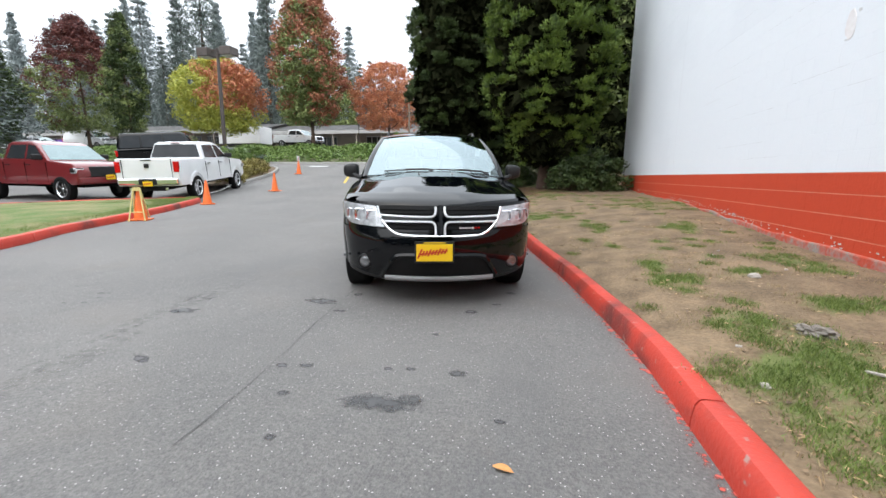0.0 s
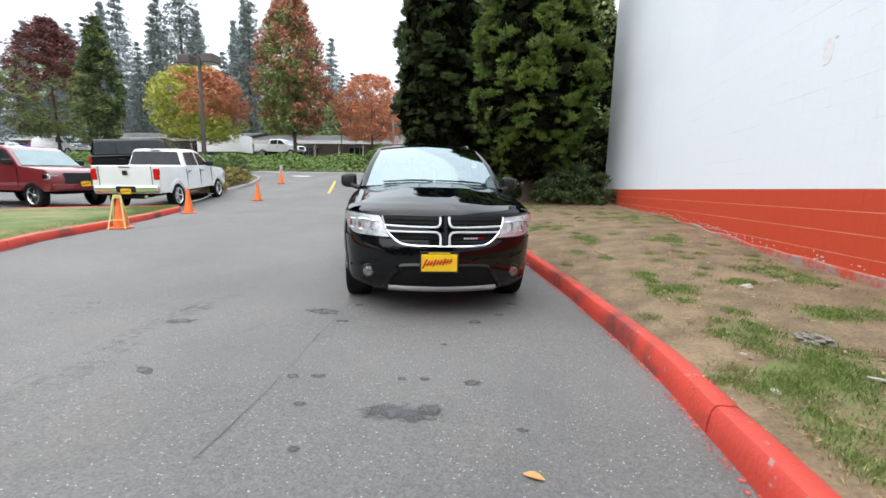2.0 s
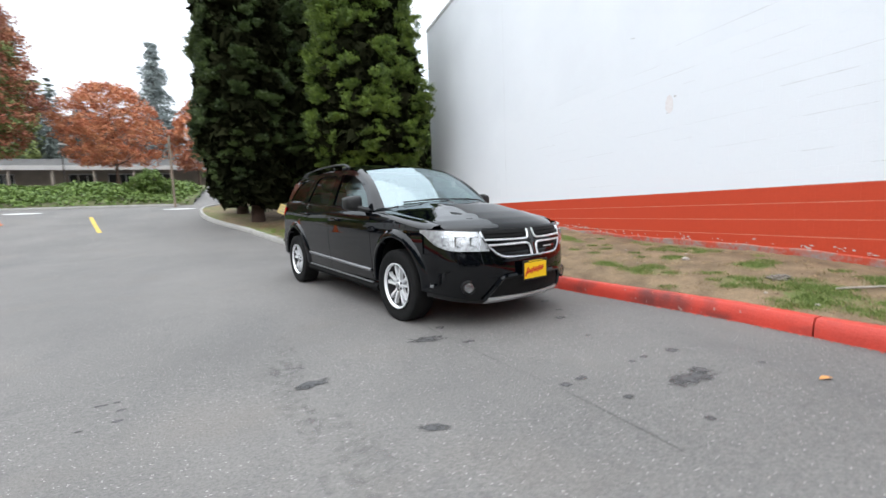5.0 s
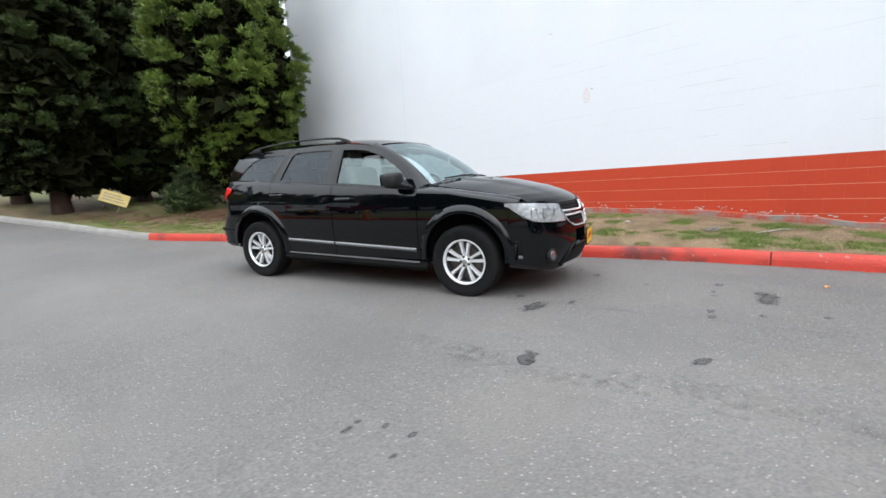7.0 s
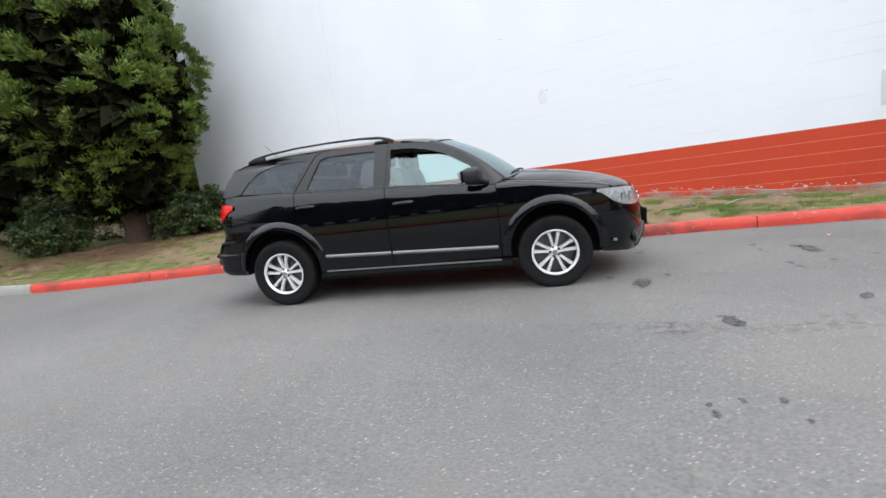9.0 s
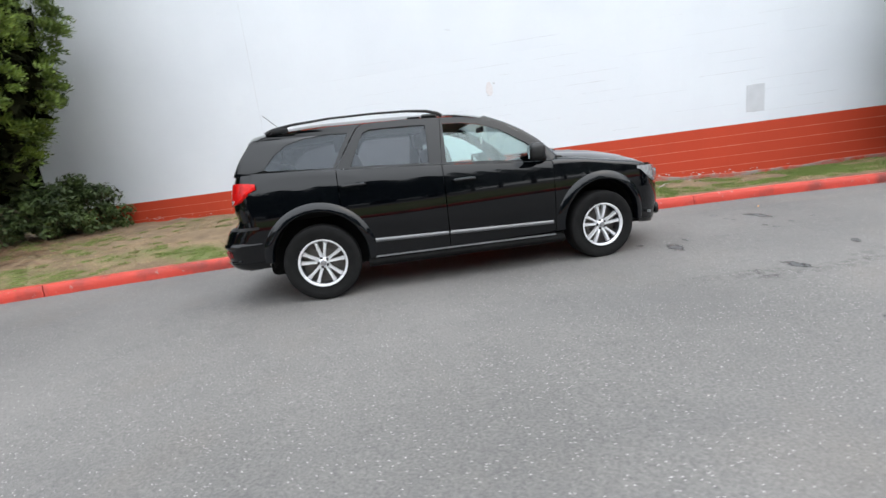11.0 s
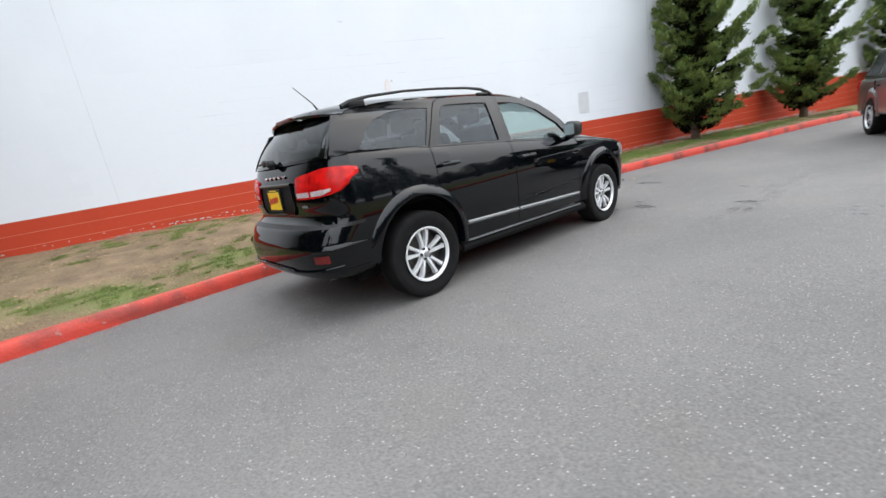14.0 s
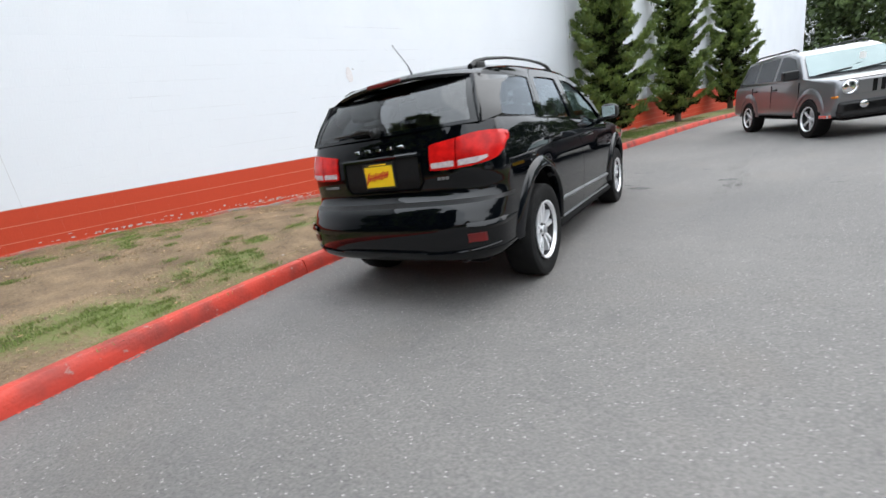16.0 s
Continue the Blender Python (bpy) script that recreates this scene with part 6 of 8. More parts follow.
def simple_vehicle(name, label, category, m, color, spec, group=""):
    """A parked vehicle from its side outlines: lower body, cabin, glass, lamps, wheels."""
    root = thing(name, label, category, group, m=m)
    W, R = spec["w"], spec["R"]
    fx, rx = spec["axles"]
    zb = spec.get("zb", 0.32)
    low = [(spec["front"][0][0] - 0.06, zb)] + spec["front"] + spec["deck"] + spec["rear"] + [(spec["rear"][-1][0] + 0.06, zb)]
    under = arch(rx, R * 1.22, zb) + arch(fx, R * 1.22, zb)
    under = [p for p in under if low[-1][0] + 0.02 < p[0] < low[0][0] - 0.02]
    x0, x1 = spec["rear"][-1][0], spec["front"][0][0]
    wf = lambda x, z: W * (1.02 - 0.035 * z)
    part("body", prism(low + under, wf, 0.075, 4), color, root, smooth=True)
    part("underbody", add_box(bmesh.new(), x0 + 0.15, x1 - 0.15, -W * 0.72, W * 0.72, zb - 0.10, spec["belt"] - 0.12), DARK_CAVITY, root)
    cab = spec["cabin"]
    ztop = max(z for _, z in cab)
    wc = lambda x, z: W * (0.955 - 0.20 * (z - spec["belt"]) / (ztop - spec["belt"]))
    part("cabin", prism(cab, wc, 0.085, 4), spec.get("cab_color", color), root, smooth=True)
    for side in (-1, 1):
        for win in spec["windows"]:
            part("side_window", panel_poly(bmesh.new(), win, wc, side), spec.get("glass", SHOP_GLASS), root, "dark side glass")
    for nm, (xa, za, xb, zb_) in spec["screens"].items():
        bm = bmesh.new()
        n = Vector((zb_ - za, 0, -(xb - xa))).normalized() * (0.006 if (zb_ - za) * spec["screen_dir"][nm] > 0 else -0.006)
        v = [bm.verts.new((x + n.x, s_ * (wc(x, z) - 0.07), z + n.z)) for x, z, s_ in ((xa, za, -1), (xa, za, 1), (xb, zb_, 1), (xb, zb_, -1))]
        bm.faces.new(v)
        part(nm, bm, SCREEN_OPAQUE if nm == "windshield" else spec.get("glass", SHOP_GLASS), root, "windshield glass coloured for a reflected sky" if nm == "windshield" else "dark glass")
    for x in (fx, rx):
        for side in (-1, 1):
            wheel(root, x, side * (W - 0.11), R, 0.24, spec.get("spokes", 5), 0.64, side, spec.get("rim", ALLOY), False, False)
    for side in (-1, 1):
        hx, hz0, hz1 = spec["head"]
        part("headlight", add_box(bmesh.new(), hx - 0.25, hx, side * W * 0.88 - 0.16, side * W * 0.88 + 0.02 * (1 if side > 0 else 0) + 0.14 * (1 if side < 0 else 0), hz0, hz1, 0.03), CHROME, root, "clear headlight")
        tx, tz0, tz1 = spec["tail"]
        part("taillight", add_box(bmesh.new(), tx, tx + 0.12, side * W * 0.90 - 0.08, side * W * 0.90 + 0.08, tz0, tz1, 0.02), RED_LENS, root, "red taillight")
        part("mirror", add_box(bmesh.new(), spec["mirror"][0] - 0.08, spec["mirror"][0] + 0.06, min(side * W * 0.93, side * (W + 0.2)), max(side * W * 0.93, side * (W + 0.2)), spec["mirror"][1], spec["mirror"][1] + 0.18, 0.03), BLACK_TRIM, root)
        for hx2 in spec.get("handles", ()):
            part("door_handle", add_box(bmesh.new(), hx2 - 0.1, hx2 + 0.1, side * W - 0.02, side * W + 0.02, spec["belt"] - 0.13, spec["belt"] - 0.10, 0.008), BLACK_TRIM, root)
        for sx in spec.get("seams", ()):
            part("door_seam", add_box(bmesh.new(), sx - 0.004, sx + 0.004, min(side * (W - 0.03), side * (W + 0.001)), max(side * (W - 0.03), side * (W + 0.001)), zb + 0.08, spec["belt"] - 0.03), DARK_CAVITY, root)
    gx, gz0, gz1 = spec["grille"]
    part("grille", add_box(bmesh.new(), gx - 0.05, gx + 0.012, -W * 0.6, W * 0.6, gz0, gz1, 0.02), spec.get("grille_mat", BLACK_TRIM), root)
    bf, br = spec["front"][0][0], spec["rear"][-1][0]
    part("front_bumper", add_box(bmesh.new(), bf - 0.18, bf + 0.06, -W * 0.95, W * 0.95, zb + 0.02, zb + 0.24, 0.05), spec.get("bumper", BLACK_TRIM), root)
    part("rear_bumper", add_box(bmesh.new(), br - 0.07, br + 0.15, -W * 0.95, W * 0.95, zb + 0.04, zb + 0.26, 0.05), spec.get("bumper", BLACK_TRIM), root)
    if spec.get("plates", True):
        plate(root, bf + 0.075, 0, zb + 0.22, 90)
        plate(root, br - 0.085, 0, spec.get("rear_plate", zb + 0.32), -90)
    return root


PICKUP = dict(w=0.99, R=0.41, axles=(1.78, -1.78), zb=0.56, belt=1.32, front=[(2.60, 0.66), (2.64, 0.95), (2.58, 1.14)], deck=[(2.42, 1.25), (1.35, 1.33), (-1.0, 1.34), (-1.05, 1.40), (-2.86, 1.44)], rear=[(-2.90, 1.42), (-2.92, 0.76)],
              cabin=[(1.35, 1.28), (0.62, 1.90), (0.3, 1.98), (-0.75, 1.98), (-0.92, 1.92), (-1.08, 1.28)], windows=[[(1.05, 1.39), (0.55, 1.82), (0.18, 1.87), (0.18, 1.39)], [(0.1, 1.39), (0.1, 1.87), (-0.72, 1.86), (-0.86, 1.42)]],
              screens=dict(windshield=(1.27, 1.36, 0.68, 1.85), rear_window=(-1.05, 1.43, -0.94, 1.88)), screen_dir=dict(windshield=1, rear_window=-1), head=(2.61, 0.92, 1.10), tail=(-2.935, 1.00, 1.34), mirror=(0.95, 1.36), grille=(2.63, 0.80, 1.14), bumper=CHROME,
              handles=(0.32, -0.75), seams=(1.2, 0.14, -0.98), rear_plate=0.64)
WAGON = dict(w=0.88, R=0.33, axles=(1.3, -1.3), zb=0.30, belt=0.98, front=[(2.2, 0.45), (2.24, 0.62), (2.12, 0.78)], deck=[(1.5, 0.96), (1.0, 1.0), (-2.0, 1.02)], rear=[(-2.2, 0.98), (-2.24, 0.5)],
             cabin=[(1.15, 0.95), (0.35, 1.5), (0.0, 1.58), (-1.6, 1.56), (-2.1, 0.98)], windows=[[(0.85, 1.03), (0.3, 1.42), (0.02, 1.47), (-0.05, 1.03)], [(-0.12, 1.03), (-0.08, 1.48), (-0.95, 1.48), (-1.0, 1.04)], [(-1.07, 1.04), (-1.02, 1.48), (-1.5, 1.45), (-1.8, 1.08)]],
             screens=dict(windshield=(1.05, 1.03, 0.42, 1.46), rear_window=(-2.05, 1.06, -1.66, 1.5)), screen_dir=dict(windshield=1, rear_window=-1), head=(2.16, 0.62, 0.76), tail=(-2.25, 0.72, 0.95), mirror=(0.75, 1.02), grille=(2.2, 0.52, 0.7), handles=(-0.0, -1.0), seams=(0.95, -0.08, -1.03))
SEDAN = dict(WAGON, belt=0.92, deck=[(1.3, 0.9), (0.95, 0.94), (-1.5, 0.95), (-2.2, 0.93)], rear=[(-2.36, 0.88), (-2.38, 0.5)], cabin=[(1.15, 0.9), (0.25, 1.36), (-0.1, 1.41), (-0.9, 1.39), (-1.75, 0.94)],
             windows=[[(0.8, 0.97), (0.22, 1.29), (-0.05, 1.33), (-0.1, 0.97)], [(-0.17, 0.97), (-0.12, 1.33), (-0.82, 1.31), (-1.3, 1.0)]], screens=dict(windshield=(1.02, 0.98, 0.32, 1.33), rear_window=(-1.66, 1.0, -0.98, 1.35)), tail=(-2.39, 0.68, 0.88), handles=(0.0, -0.95))
VAN = dict(WAGON, w=0.98, R=0.36, belt=1.2, front=[(2.5, 0.5), (2.55, 0.75), (2.45, 0.95)], deck=[(1.9, 1.12), (1.5, 1.2), (-2.55, 1.2)], rear=[(-2.62, 1.15), (-2.64, 0.5)], axles=(1.65, -1.65), cabin=[(1.6, 1.15), (0.9, 1.85), (0.5, 1.98), (-2.5, 1.98), (-2.6, 1.16)],
           windows=[[(1.3, 1.26), (0.8, 1.75), (0.3, 1.82), (0.3, 1.26)]], screens=dict(windshield=(1.5, 1.25, 0.98, 1.78), rear_window=(-2.595, 1.3, -2.51, 1.8)), head=(2.5, 0.78, 0.98), tail=(-2.66, 0.8, 1.2), mirror=(1.2, 1.25), grille=(2.52, 0.6, 0.9), handles=(0.4,), seams=(1.4, 0.2))
BOXY = dict(WAGON, w=0.90, R=0.37, zb=0.42, belt=1.12, axles=(1.45, -1.45), front=[(2.05, 0.62), (2.08, 0.9), (2.02, 1.06)], deck=[(1.95, 1.12), (0.9, 1.17), (-2.0, 1.17)], rear=[(-2.08, 1.12), (-2.1, 0.6)], cabin=[(0.95, 1.1), (0.6, 1.72), (0.4, 1.8), (-1.9, 1.8), (-2.05, 1.14)],
            windows=[[(0.75, 1.2), (0.5, 1.66), (-0.2, 1.7), (-0.2, 1.2)], [(-0.3, 1.2), (-0.3, 1.7), (-1.05, 1.7), (-1.05, 1.2)], [(-1.15, 1.2), (-1.15, 1.7), (-1.8, 1.69), (-1.9, 1.2)]], screens=dict(windshield=(0.93, 1.2, 0.64, 1.69), rear_window=(-2.06, 1.22, -1.95, 1.7)), head=(2.04, 0.84, 1.04), tail=(-2.12, 0.85, 1.1), mirror=(0.75, 1.2), grille=(2.06, 0.7, 1.02), handles=(-0.1, -0.95), seams=(0.9, -0.25, -1.1))

PAINT_WHITE = paint("white_car_paint", (0.76, 0.77, 0.78))
PAINT_RED = paint("dark_red_car_paint", (0.15, 0.010, 0.013))
PAINT_BLACK = paint("black_car_paint", (0.0014, 0.0017, 0.0024))
PAINT_SILVER = paint("silver_car_paint", (0.36, 0.37, 0.39), 0.55)
PAINT_STEEL = paint("steel_grey_car_paint", (0.165, 0.168, 0.178), 0.5)
PAINT_GREEN = paint("dark_green_car_paint", (0.015, 0.055, 0.060), 0.2)


def on_ground(x, y, heading, tilt=True):
    """A pose at a place on the ground, heading in degrees from the x axis, leaning with the slope."""
    d = 1.5
    s_ = math.sin(radians(heading))
    c_ = math.cos(radians(heading))
    pitch = math.degrees(math.atan2(float(ground_z(y + d * s_)) - float(ground_z(y - d * s_)), 2 * d))
    roll = math.degrees(math.atan2(float(ground_z(y + 0.8 * c_)) - float(ground_z(y - 0.8 * c_)), 1.6))
    z = (float(ground_z(y + d * s_)) + float(ground_z(y - d * s_))) / 2
    return Matrix.Translation((x, y, z)) @ pose(0, 0, 0, 0, 0, heading) @ pose(0, 0, 0, roll, -pitch, 0)


simple_vehicle("pickup_truck", "white crew-cab pickup truck with chrome bumper, parked in the lot", "pickup truck", on_ground(-12.02, 13.2, 108), PAINT_WHITE, PICKUP)
for truck in (bpy.data.objects["pickup_truck"],):
    part("tailgate_emblem", add_box(bmesh.new(), -2.935, -2.922, -0.07, 0.07, 1.14, 1.28, 0.012), BLACK_TRIM, truck, "dark tailgate emblem")
    part("tailgate_handle", add_box(bmesh.new(), -2.93, -2.915, -0.16, 0.16, 1.375, 1.41, 0.006), BLACK_TRIM, truck)
    part("bumper_recess", add_box(bmesh.new(), -3.0, -2.97, -0.28, 0.28, 0.62, 0.80, 0.01), BLACK_TRIM, truck, "dark recess round the plate")
    part("hitch_bar", add_box(bmesh.new(), -2.9, -2.7, -0.5, 0.5, 0.40, 0.52, 0.02), DARK_CAVITY, truck)
    part("roof_brake_lamp", add_box(bmesh.new(), -0.985, -0.93, -0.16, 0.16, 1.915, 1.955, 0.01), DIM_RED, truck, "red high brake lamp")
    for side in (-1, 1):
        part("exhaust_pipe", tube(bmesh.new(), [(-2.6, side * 0.55, 0.46), (-2.98, side * 0.55, 0.47)], 0.045, 12), CHROME, truck, "chrome exhaust tip", smooth=True)
        part("tailgate_seam", add_box(bmesh.new(), -2.928, -2.90, side * 0.76 - 0.006, side * 0.76 + 0.006, 0.82, 1.42), DARK_CAVITY, truck)
        for cx in (1.78, -1.78):
            bm = bmesh.new()
            rows = [[bm.verts.new((cx - r * math.cos(t), side * (0.985 + o), 0.40 + r * math.sin(t))) for r, o in ((0.50, -0.04), (0.50, 0.014), (0.55, 0.014), (0.58, 0.0))] for t in np.linspace(0.25, math.pi - 0.25, 18)]
            for a, b in zip(rows, rows[1:]):
                for k in range(3):
                    bm.faces.new((a[k], a[k + 1], b[k + 1], b[k]))
            part("arch_lip", bm, PAINT_WHITE, truck, smooth=True)
simple_vehicle("pickup_truck", "dark red pickup truck with chrome wheels, parked behind the island", "pickup truck", on_ground(-15.74, 11.0, -5), PAINT_RED, dict(PICKUP, rim=CHROME, bumper=PAINT_RED))
simple_vehicle("boxy_suv", "black boxy off-road car parked behind the white pickup", "car", on_ground(-20.4, 21.2, 30) @ Matrix.Scale(1.32, 4), PAINT_BLACK, BOXY)
simple_vehicle("sedan", "dark green sedan crossing at the end of the drive", "car", on_ground(-18.4, 23.75, 2) @ Matrix.Scale(0.82, 4), PAINT_GREEN, dict(SEDAN, plates=False))
simple_vehicle("van", "white van parked by the shops", "van", on_ground(-48.5, 38, 5), PAINT_WHITE, dict(VAN, plates=False))
simple_vehicle("pickup_truck", "white pickup truck parked by the shops", "pickup truck", on_ground(-22.3, 38, -2) @ Matrix.Scale(0.85, 4), PAINT_WHITE, dict(PICKUP, plates=False))
simple_vehicle("sedan", "pale sedan parked by the shops", "car", on_ground(-56, 38, 5), PAINT_SILVER, dict(SEDAN, plates=False))
simple_vehicle("boxy_suv", "dark off-road car far along the drive", "car", on_ground(-0.7, -18.6, 75), PAINT_BLACK, dict(BOXY, plates=False))

JEEP = dict(BOXY, w=0.87, R=0.35, zb=0.40, belt=1.06, axles=(1.31, -1.31), front=[(2.10, 0.52), (2.13, 0.66), (2.12, 0.92)], deck=[(2.06, 0.99), (1.9, 1.03), (1.02, 1.08), (-2.05, 1.09)], rear=[(-2.18, 1.04), (-2.2, 0.55)],
            cabin=[(1.03, 1.05), (0.50, 1.53), (0.25, 1.62), (-0.6, 1.65), (-1.85, 1.62), (-2.12, 1.07)], windows=[[(0.80, 1.13), (0.42, 1.48), (0.10, 1.56), (-0.15, 1.57), (-0.15, 1.13)], [(-0.25, 1.13), (-0.25, 1.575), (-1.08, 1.565), (-1.08, 1.13)], [(-1.18, 1.13), (-1.18, 1.56), (-1.72, 1.54), (-1.9, 1.15)]],
            screens=dict(windshield=(0.99, 1.12, 0.55, 1.51), rear_window=(-2.10, 1.14, -1.90, 1.56)), head=(2.0, 0.4, 0.41), tail=(-2.22, 0.85, 1.05), mirror=(0.74, 1.10), grille=(2.115, 0.55, 0.60), handles=(-0.05, -0.98), seams=(0.92, -0.2, -1.13), cab_color=None)
JEEP.pop("cab_color")
jeep = simple_vehicle("compact_suv", "grey-silver boxy SUV with a slotted grille, on the drive", "car", on_ground(-1.80, -3.75, 124), PAINT_STEEL, dict(JEEP, plates=False))
part("upper_grille", add_box(bmesh.new(), 2.10, 2.136, -0.58, 0.58, 0.72, 0.97, 0.02), PAINT_STEEL, jeep, "silver grille panel")
for k in range(7):
    y = (k - 3) * 0.115
    part("grille_slot", add_box(bmesh.new(), 2.12, 2.140, y - 0.035, y + 0.035, 0.745, 0.945, 0.012), DARK_CAVITY, jeep, "dark upright grille slot")
for s in (-1, 1):
    bm = bmesh.new()
    lathe(bm, [(0.115, 0.02), (0.115, -0.02), (0.10, -0.028), (0.085, -0.005), (0.05, -0.012), (0.001, -0.02)], 28)
    part("round_headlight", bm, CHROME, jeep, "round clear headlight", smooth=True, m=pose(2.12, s * 0.69, 0.865, 0, 0, 90))
    part("turn_lamp", add_box(bmesh.new(), 1.98, 2.115, s * 0.80 - 0.07, s * 0.80 + 0.07, 0.70, 0.745, 0.01), AMBER, jeep, "amber turn lamp")
    bm = bmesh.new()
    lathe(bm, [(0.06, 0.02), (0.06, -0.02), (0.04, -0.03), (0.001, -0.032)], 20)
    part("fog_lamp", bm, CHROME, jeep, "bright round fog lamp", smooth=True, m=pose(2.175, s * 0.50, 0.56, 0, 0, 90))
    for cx in (1.31, -1.31):
        bm = bmesh.new()
        rows = []
        for t in np.linspace(0.0, math.pi, 22):
            rows.append([bm.verts.new((cx - r * math.cos(t) * 1.02, s * (0.87 + o), 0.38 + r * math.sin(t))) for r, o in ((0.42, -0.05), (0.42, 0.012), (0.50, 0.012), (0.53, -0.01))])
        for a, b in zip(rows, rows[1:]):
            for k in range(3):
                bm.faces.new((a[k], a[k + 1], b[k + 1], b[k]))
        part("arch_flare", bm, PAINT_STEEL, jeep, smooth=True)
    part("roof_rail", tube(bmesh.new(), [(0.2, s * 0.58, 1.645), (0.05, s * 0.58, 1.69), (-1.5, s * 0.58, 1.69), (-1.7, s * 0.58, 1.65)], 0.018, 6), BLACK_TRIM, jeep)
part("bumper_lower", add_box(bmesh.new(), 1.95, 2.16, -0.80, 0.80, 0.36, 0.63, 0.05), BLACK_TRIM, jeep, "black lower bumper")
plate(jeep, 2.185, 0.0, 0.60, 90, "front_plate")
for y0, y1 in ((-0.62, -0.05), (0.02, 0.58)):
    part("wiper", tube(bmesh.new(), [(1.01, y0, 1.125), (0.985, y0 * 0.5 + y1 * 0.5, 1.15), (0.955, y1, 1.175)], 0.010, 6), BLACK_TRIM, jeep)
part("hood_seam", add_box(bmesh.new(), 2.02, 2.066, -0.80, 0.80, 0.985, 0.995), DARK_CAVITY, jeep)
part("paper_tag", add_box(bmesh.new(), 0.86, 0.863, 0.1, 0.2, 1.30, 1.42), WHITE_PLASTIC, jeep, "white paper tag on the windshield")


# ---- the black SUV by the kerb ----
# local frame: x ahead, y to its left, z up, origin on the ground midway between the axles
SUV_POSE = Matrix.Translation((-0.252, 4.780, 0.026)) @ pose(0, 0, 0, 0, 0, -73.75) @ pose(0, 0, 0, 0, 0.85, 0)
suv = thing("suv", "glossy black family SUV parked along the red kerb", "car", m=SUV_POSE)
plan = smooth_line([-1.95, -1.4, -0.5, 0.5, 1.45, 1.90], [0.880, 0.892, 0.888, 0.888, 0.895, 0.875])
upright = smooth_line([0.2, 0.33, 0.46, 0.60, 0.78, 0.90, 1.0, 1.08, 1.15, 1.30], [0.955, 0.968, 0.975, 0.992, 1.0, 0.998, 0.990, 0.977, 0.957, 0.912])
belt = smooth_line([-2.3, -1.85, -1.2, -0.2, 0.6, 0.95], [1.27, 1.255, 1.215, 1.15, 1.085, 1.06])
rail_z = smooth_line([-2.05, -1.9, -1.5, -1.0, -0.5, 0.0, 0.2, 0.36], [1.545, 1.572, 1.618, 1.640, 1.642, 1.625, 1.60, 1.575])
roof_z = smooth_line([-2.0, -1.6, -1.2, -0.24, 0.18, 0.48], [1.632, 1.688, 1.706, 1.697, 1.664, 1.613])
AX = 1.445
ARCH = {1.445: (0.405, 0.425), -1.445: (0.42, 0.445)}


def side_y(x, z):
    """Half width of the body side and of the greenhouse above it."""
    xs = min(max(x, -1.95), 1.90)
    w = float(plan(xs) * upright(min(z, 1.3)))
    b = float(belt(min(max(x, -2.3), 0.95)))
    if z > b - 0.02:
        w0 = float(plan(xs) * upright(min(b, 1.3)))
        d = z - (b - 0.02)
        w = w0 - (0.012 if x > -1.0 else max(0.002, 0.012 + 0.022 * (x + 1.0))) * min(1, d / 0.03) - 0.31 * d - 0.16 * d * d - 0.05 * max(0, -x - 1.2) ** 2 * min(1, d * 4)
    if x < -1.95 and z > b - 0.12:
        w *= (1 - min(0.97, (-1.95 - x) / 0.26) ** 2.9) ** (1 / 2.9)
    return w


front_x = smooth_line([0.20, 0.26, 0.345, 0.475, 0.605, 0.705, 0.785, 0.865, 0.92, 0.98], [2.28, 2.36, 2.42, 2.455, 2.45, 2.425, 2.405, 2.375, 2.345, 2.27])
rear_x = smooth_line([0.26, 0.34, 0.46, 0.58, 0.70, 0.765, 0.80, 0.95, 1.10, 1.20, 1.30], [-2.22, -2.295, -2.335, -2.350, -2.340, -2.323, -2.246, -2.238, -2.224, -2.192, -2.15])


def nose(y, z, off=0.0):
    """A place on the wrapped front: y across, z up."""
    w = side_y(1.90, z) + off
    q = min(1.0, abs(y) / w)
    xf = float(front_x(min(max(z, 0.20), 0.98))) + off
    return Vector((1.90 + (xf - 1.90) * (1 - q ** 2.0) ** (1 / 2.0), y, z))


def tail(y, z, off=0.0):
    w = side_y(-1.95, min(z, 1.24)) + off
    q = min(1.0, abs(y) / w)
    xr = float(rear_x(min(max(z, 0.26), 1.30))) - off
    return Vector((-1.95 + (xr + 1.95) * (1 - q ** 2.9) ** (1 / 2.9), y, z))


def sheet(bm, fn, us, vs, flange=None):
    """A surface fn(u, v) over two lists; flange: a vector by which its rim is folded in."""
    rows = [[bm.verts.new(fn(u, v)) for v in vs] for u in us]
    for a, b in zip(rows, rows[1:]):
        for k in range(len(vs) - 1):
            bm.faces.new((a[k], a[k + 1], b[k + 1], b[k]))
    if flange is not None:
        rim = rows[0] + [r[-1] for r in rows[1:]] + rows[-1][-2::-1] + [r[0] for r in rows[-2:0:-1]]
        inner = [bm.verts.new(v.co + Vector(flange)) for v in rim]
        for k in range(len(rim)):
            n = (k + 1) % len(rim)
            bm.faces.new((rim[k], rim[n], inner[n], inner[k]))
    return bm


def ang(y0, y1, z, w, n, p):
    """Values of y that follow the bend of the wrapped ends evenly."""
    t0, t1 = [math.copysign(math.asin(min(1, (min(abs(y), w) / w) ** (p / 2))), y) for y in (y0, y1)]
    return [math.copysign(w * abs(math.sin(t0 + (t1 - t0) * k / n)) ** (2 / p), t0 + (t1 - t0) * k / n) for k in range(n + 1)]


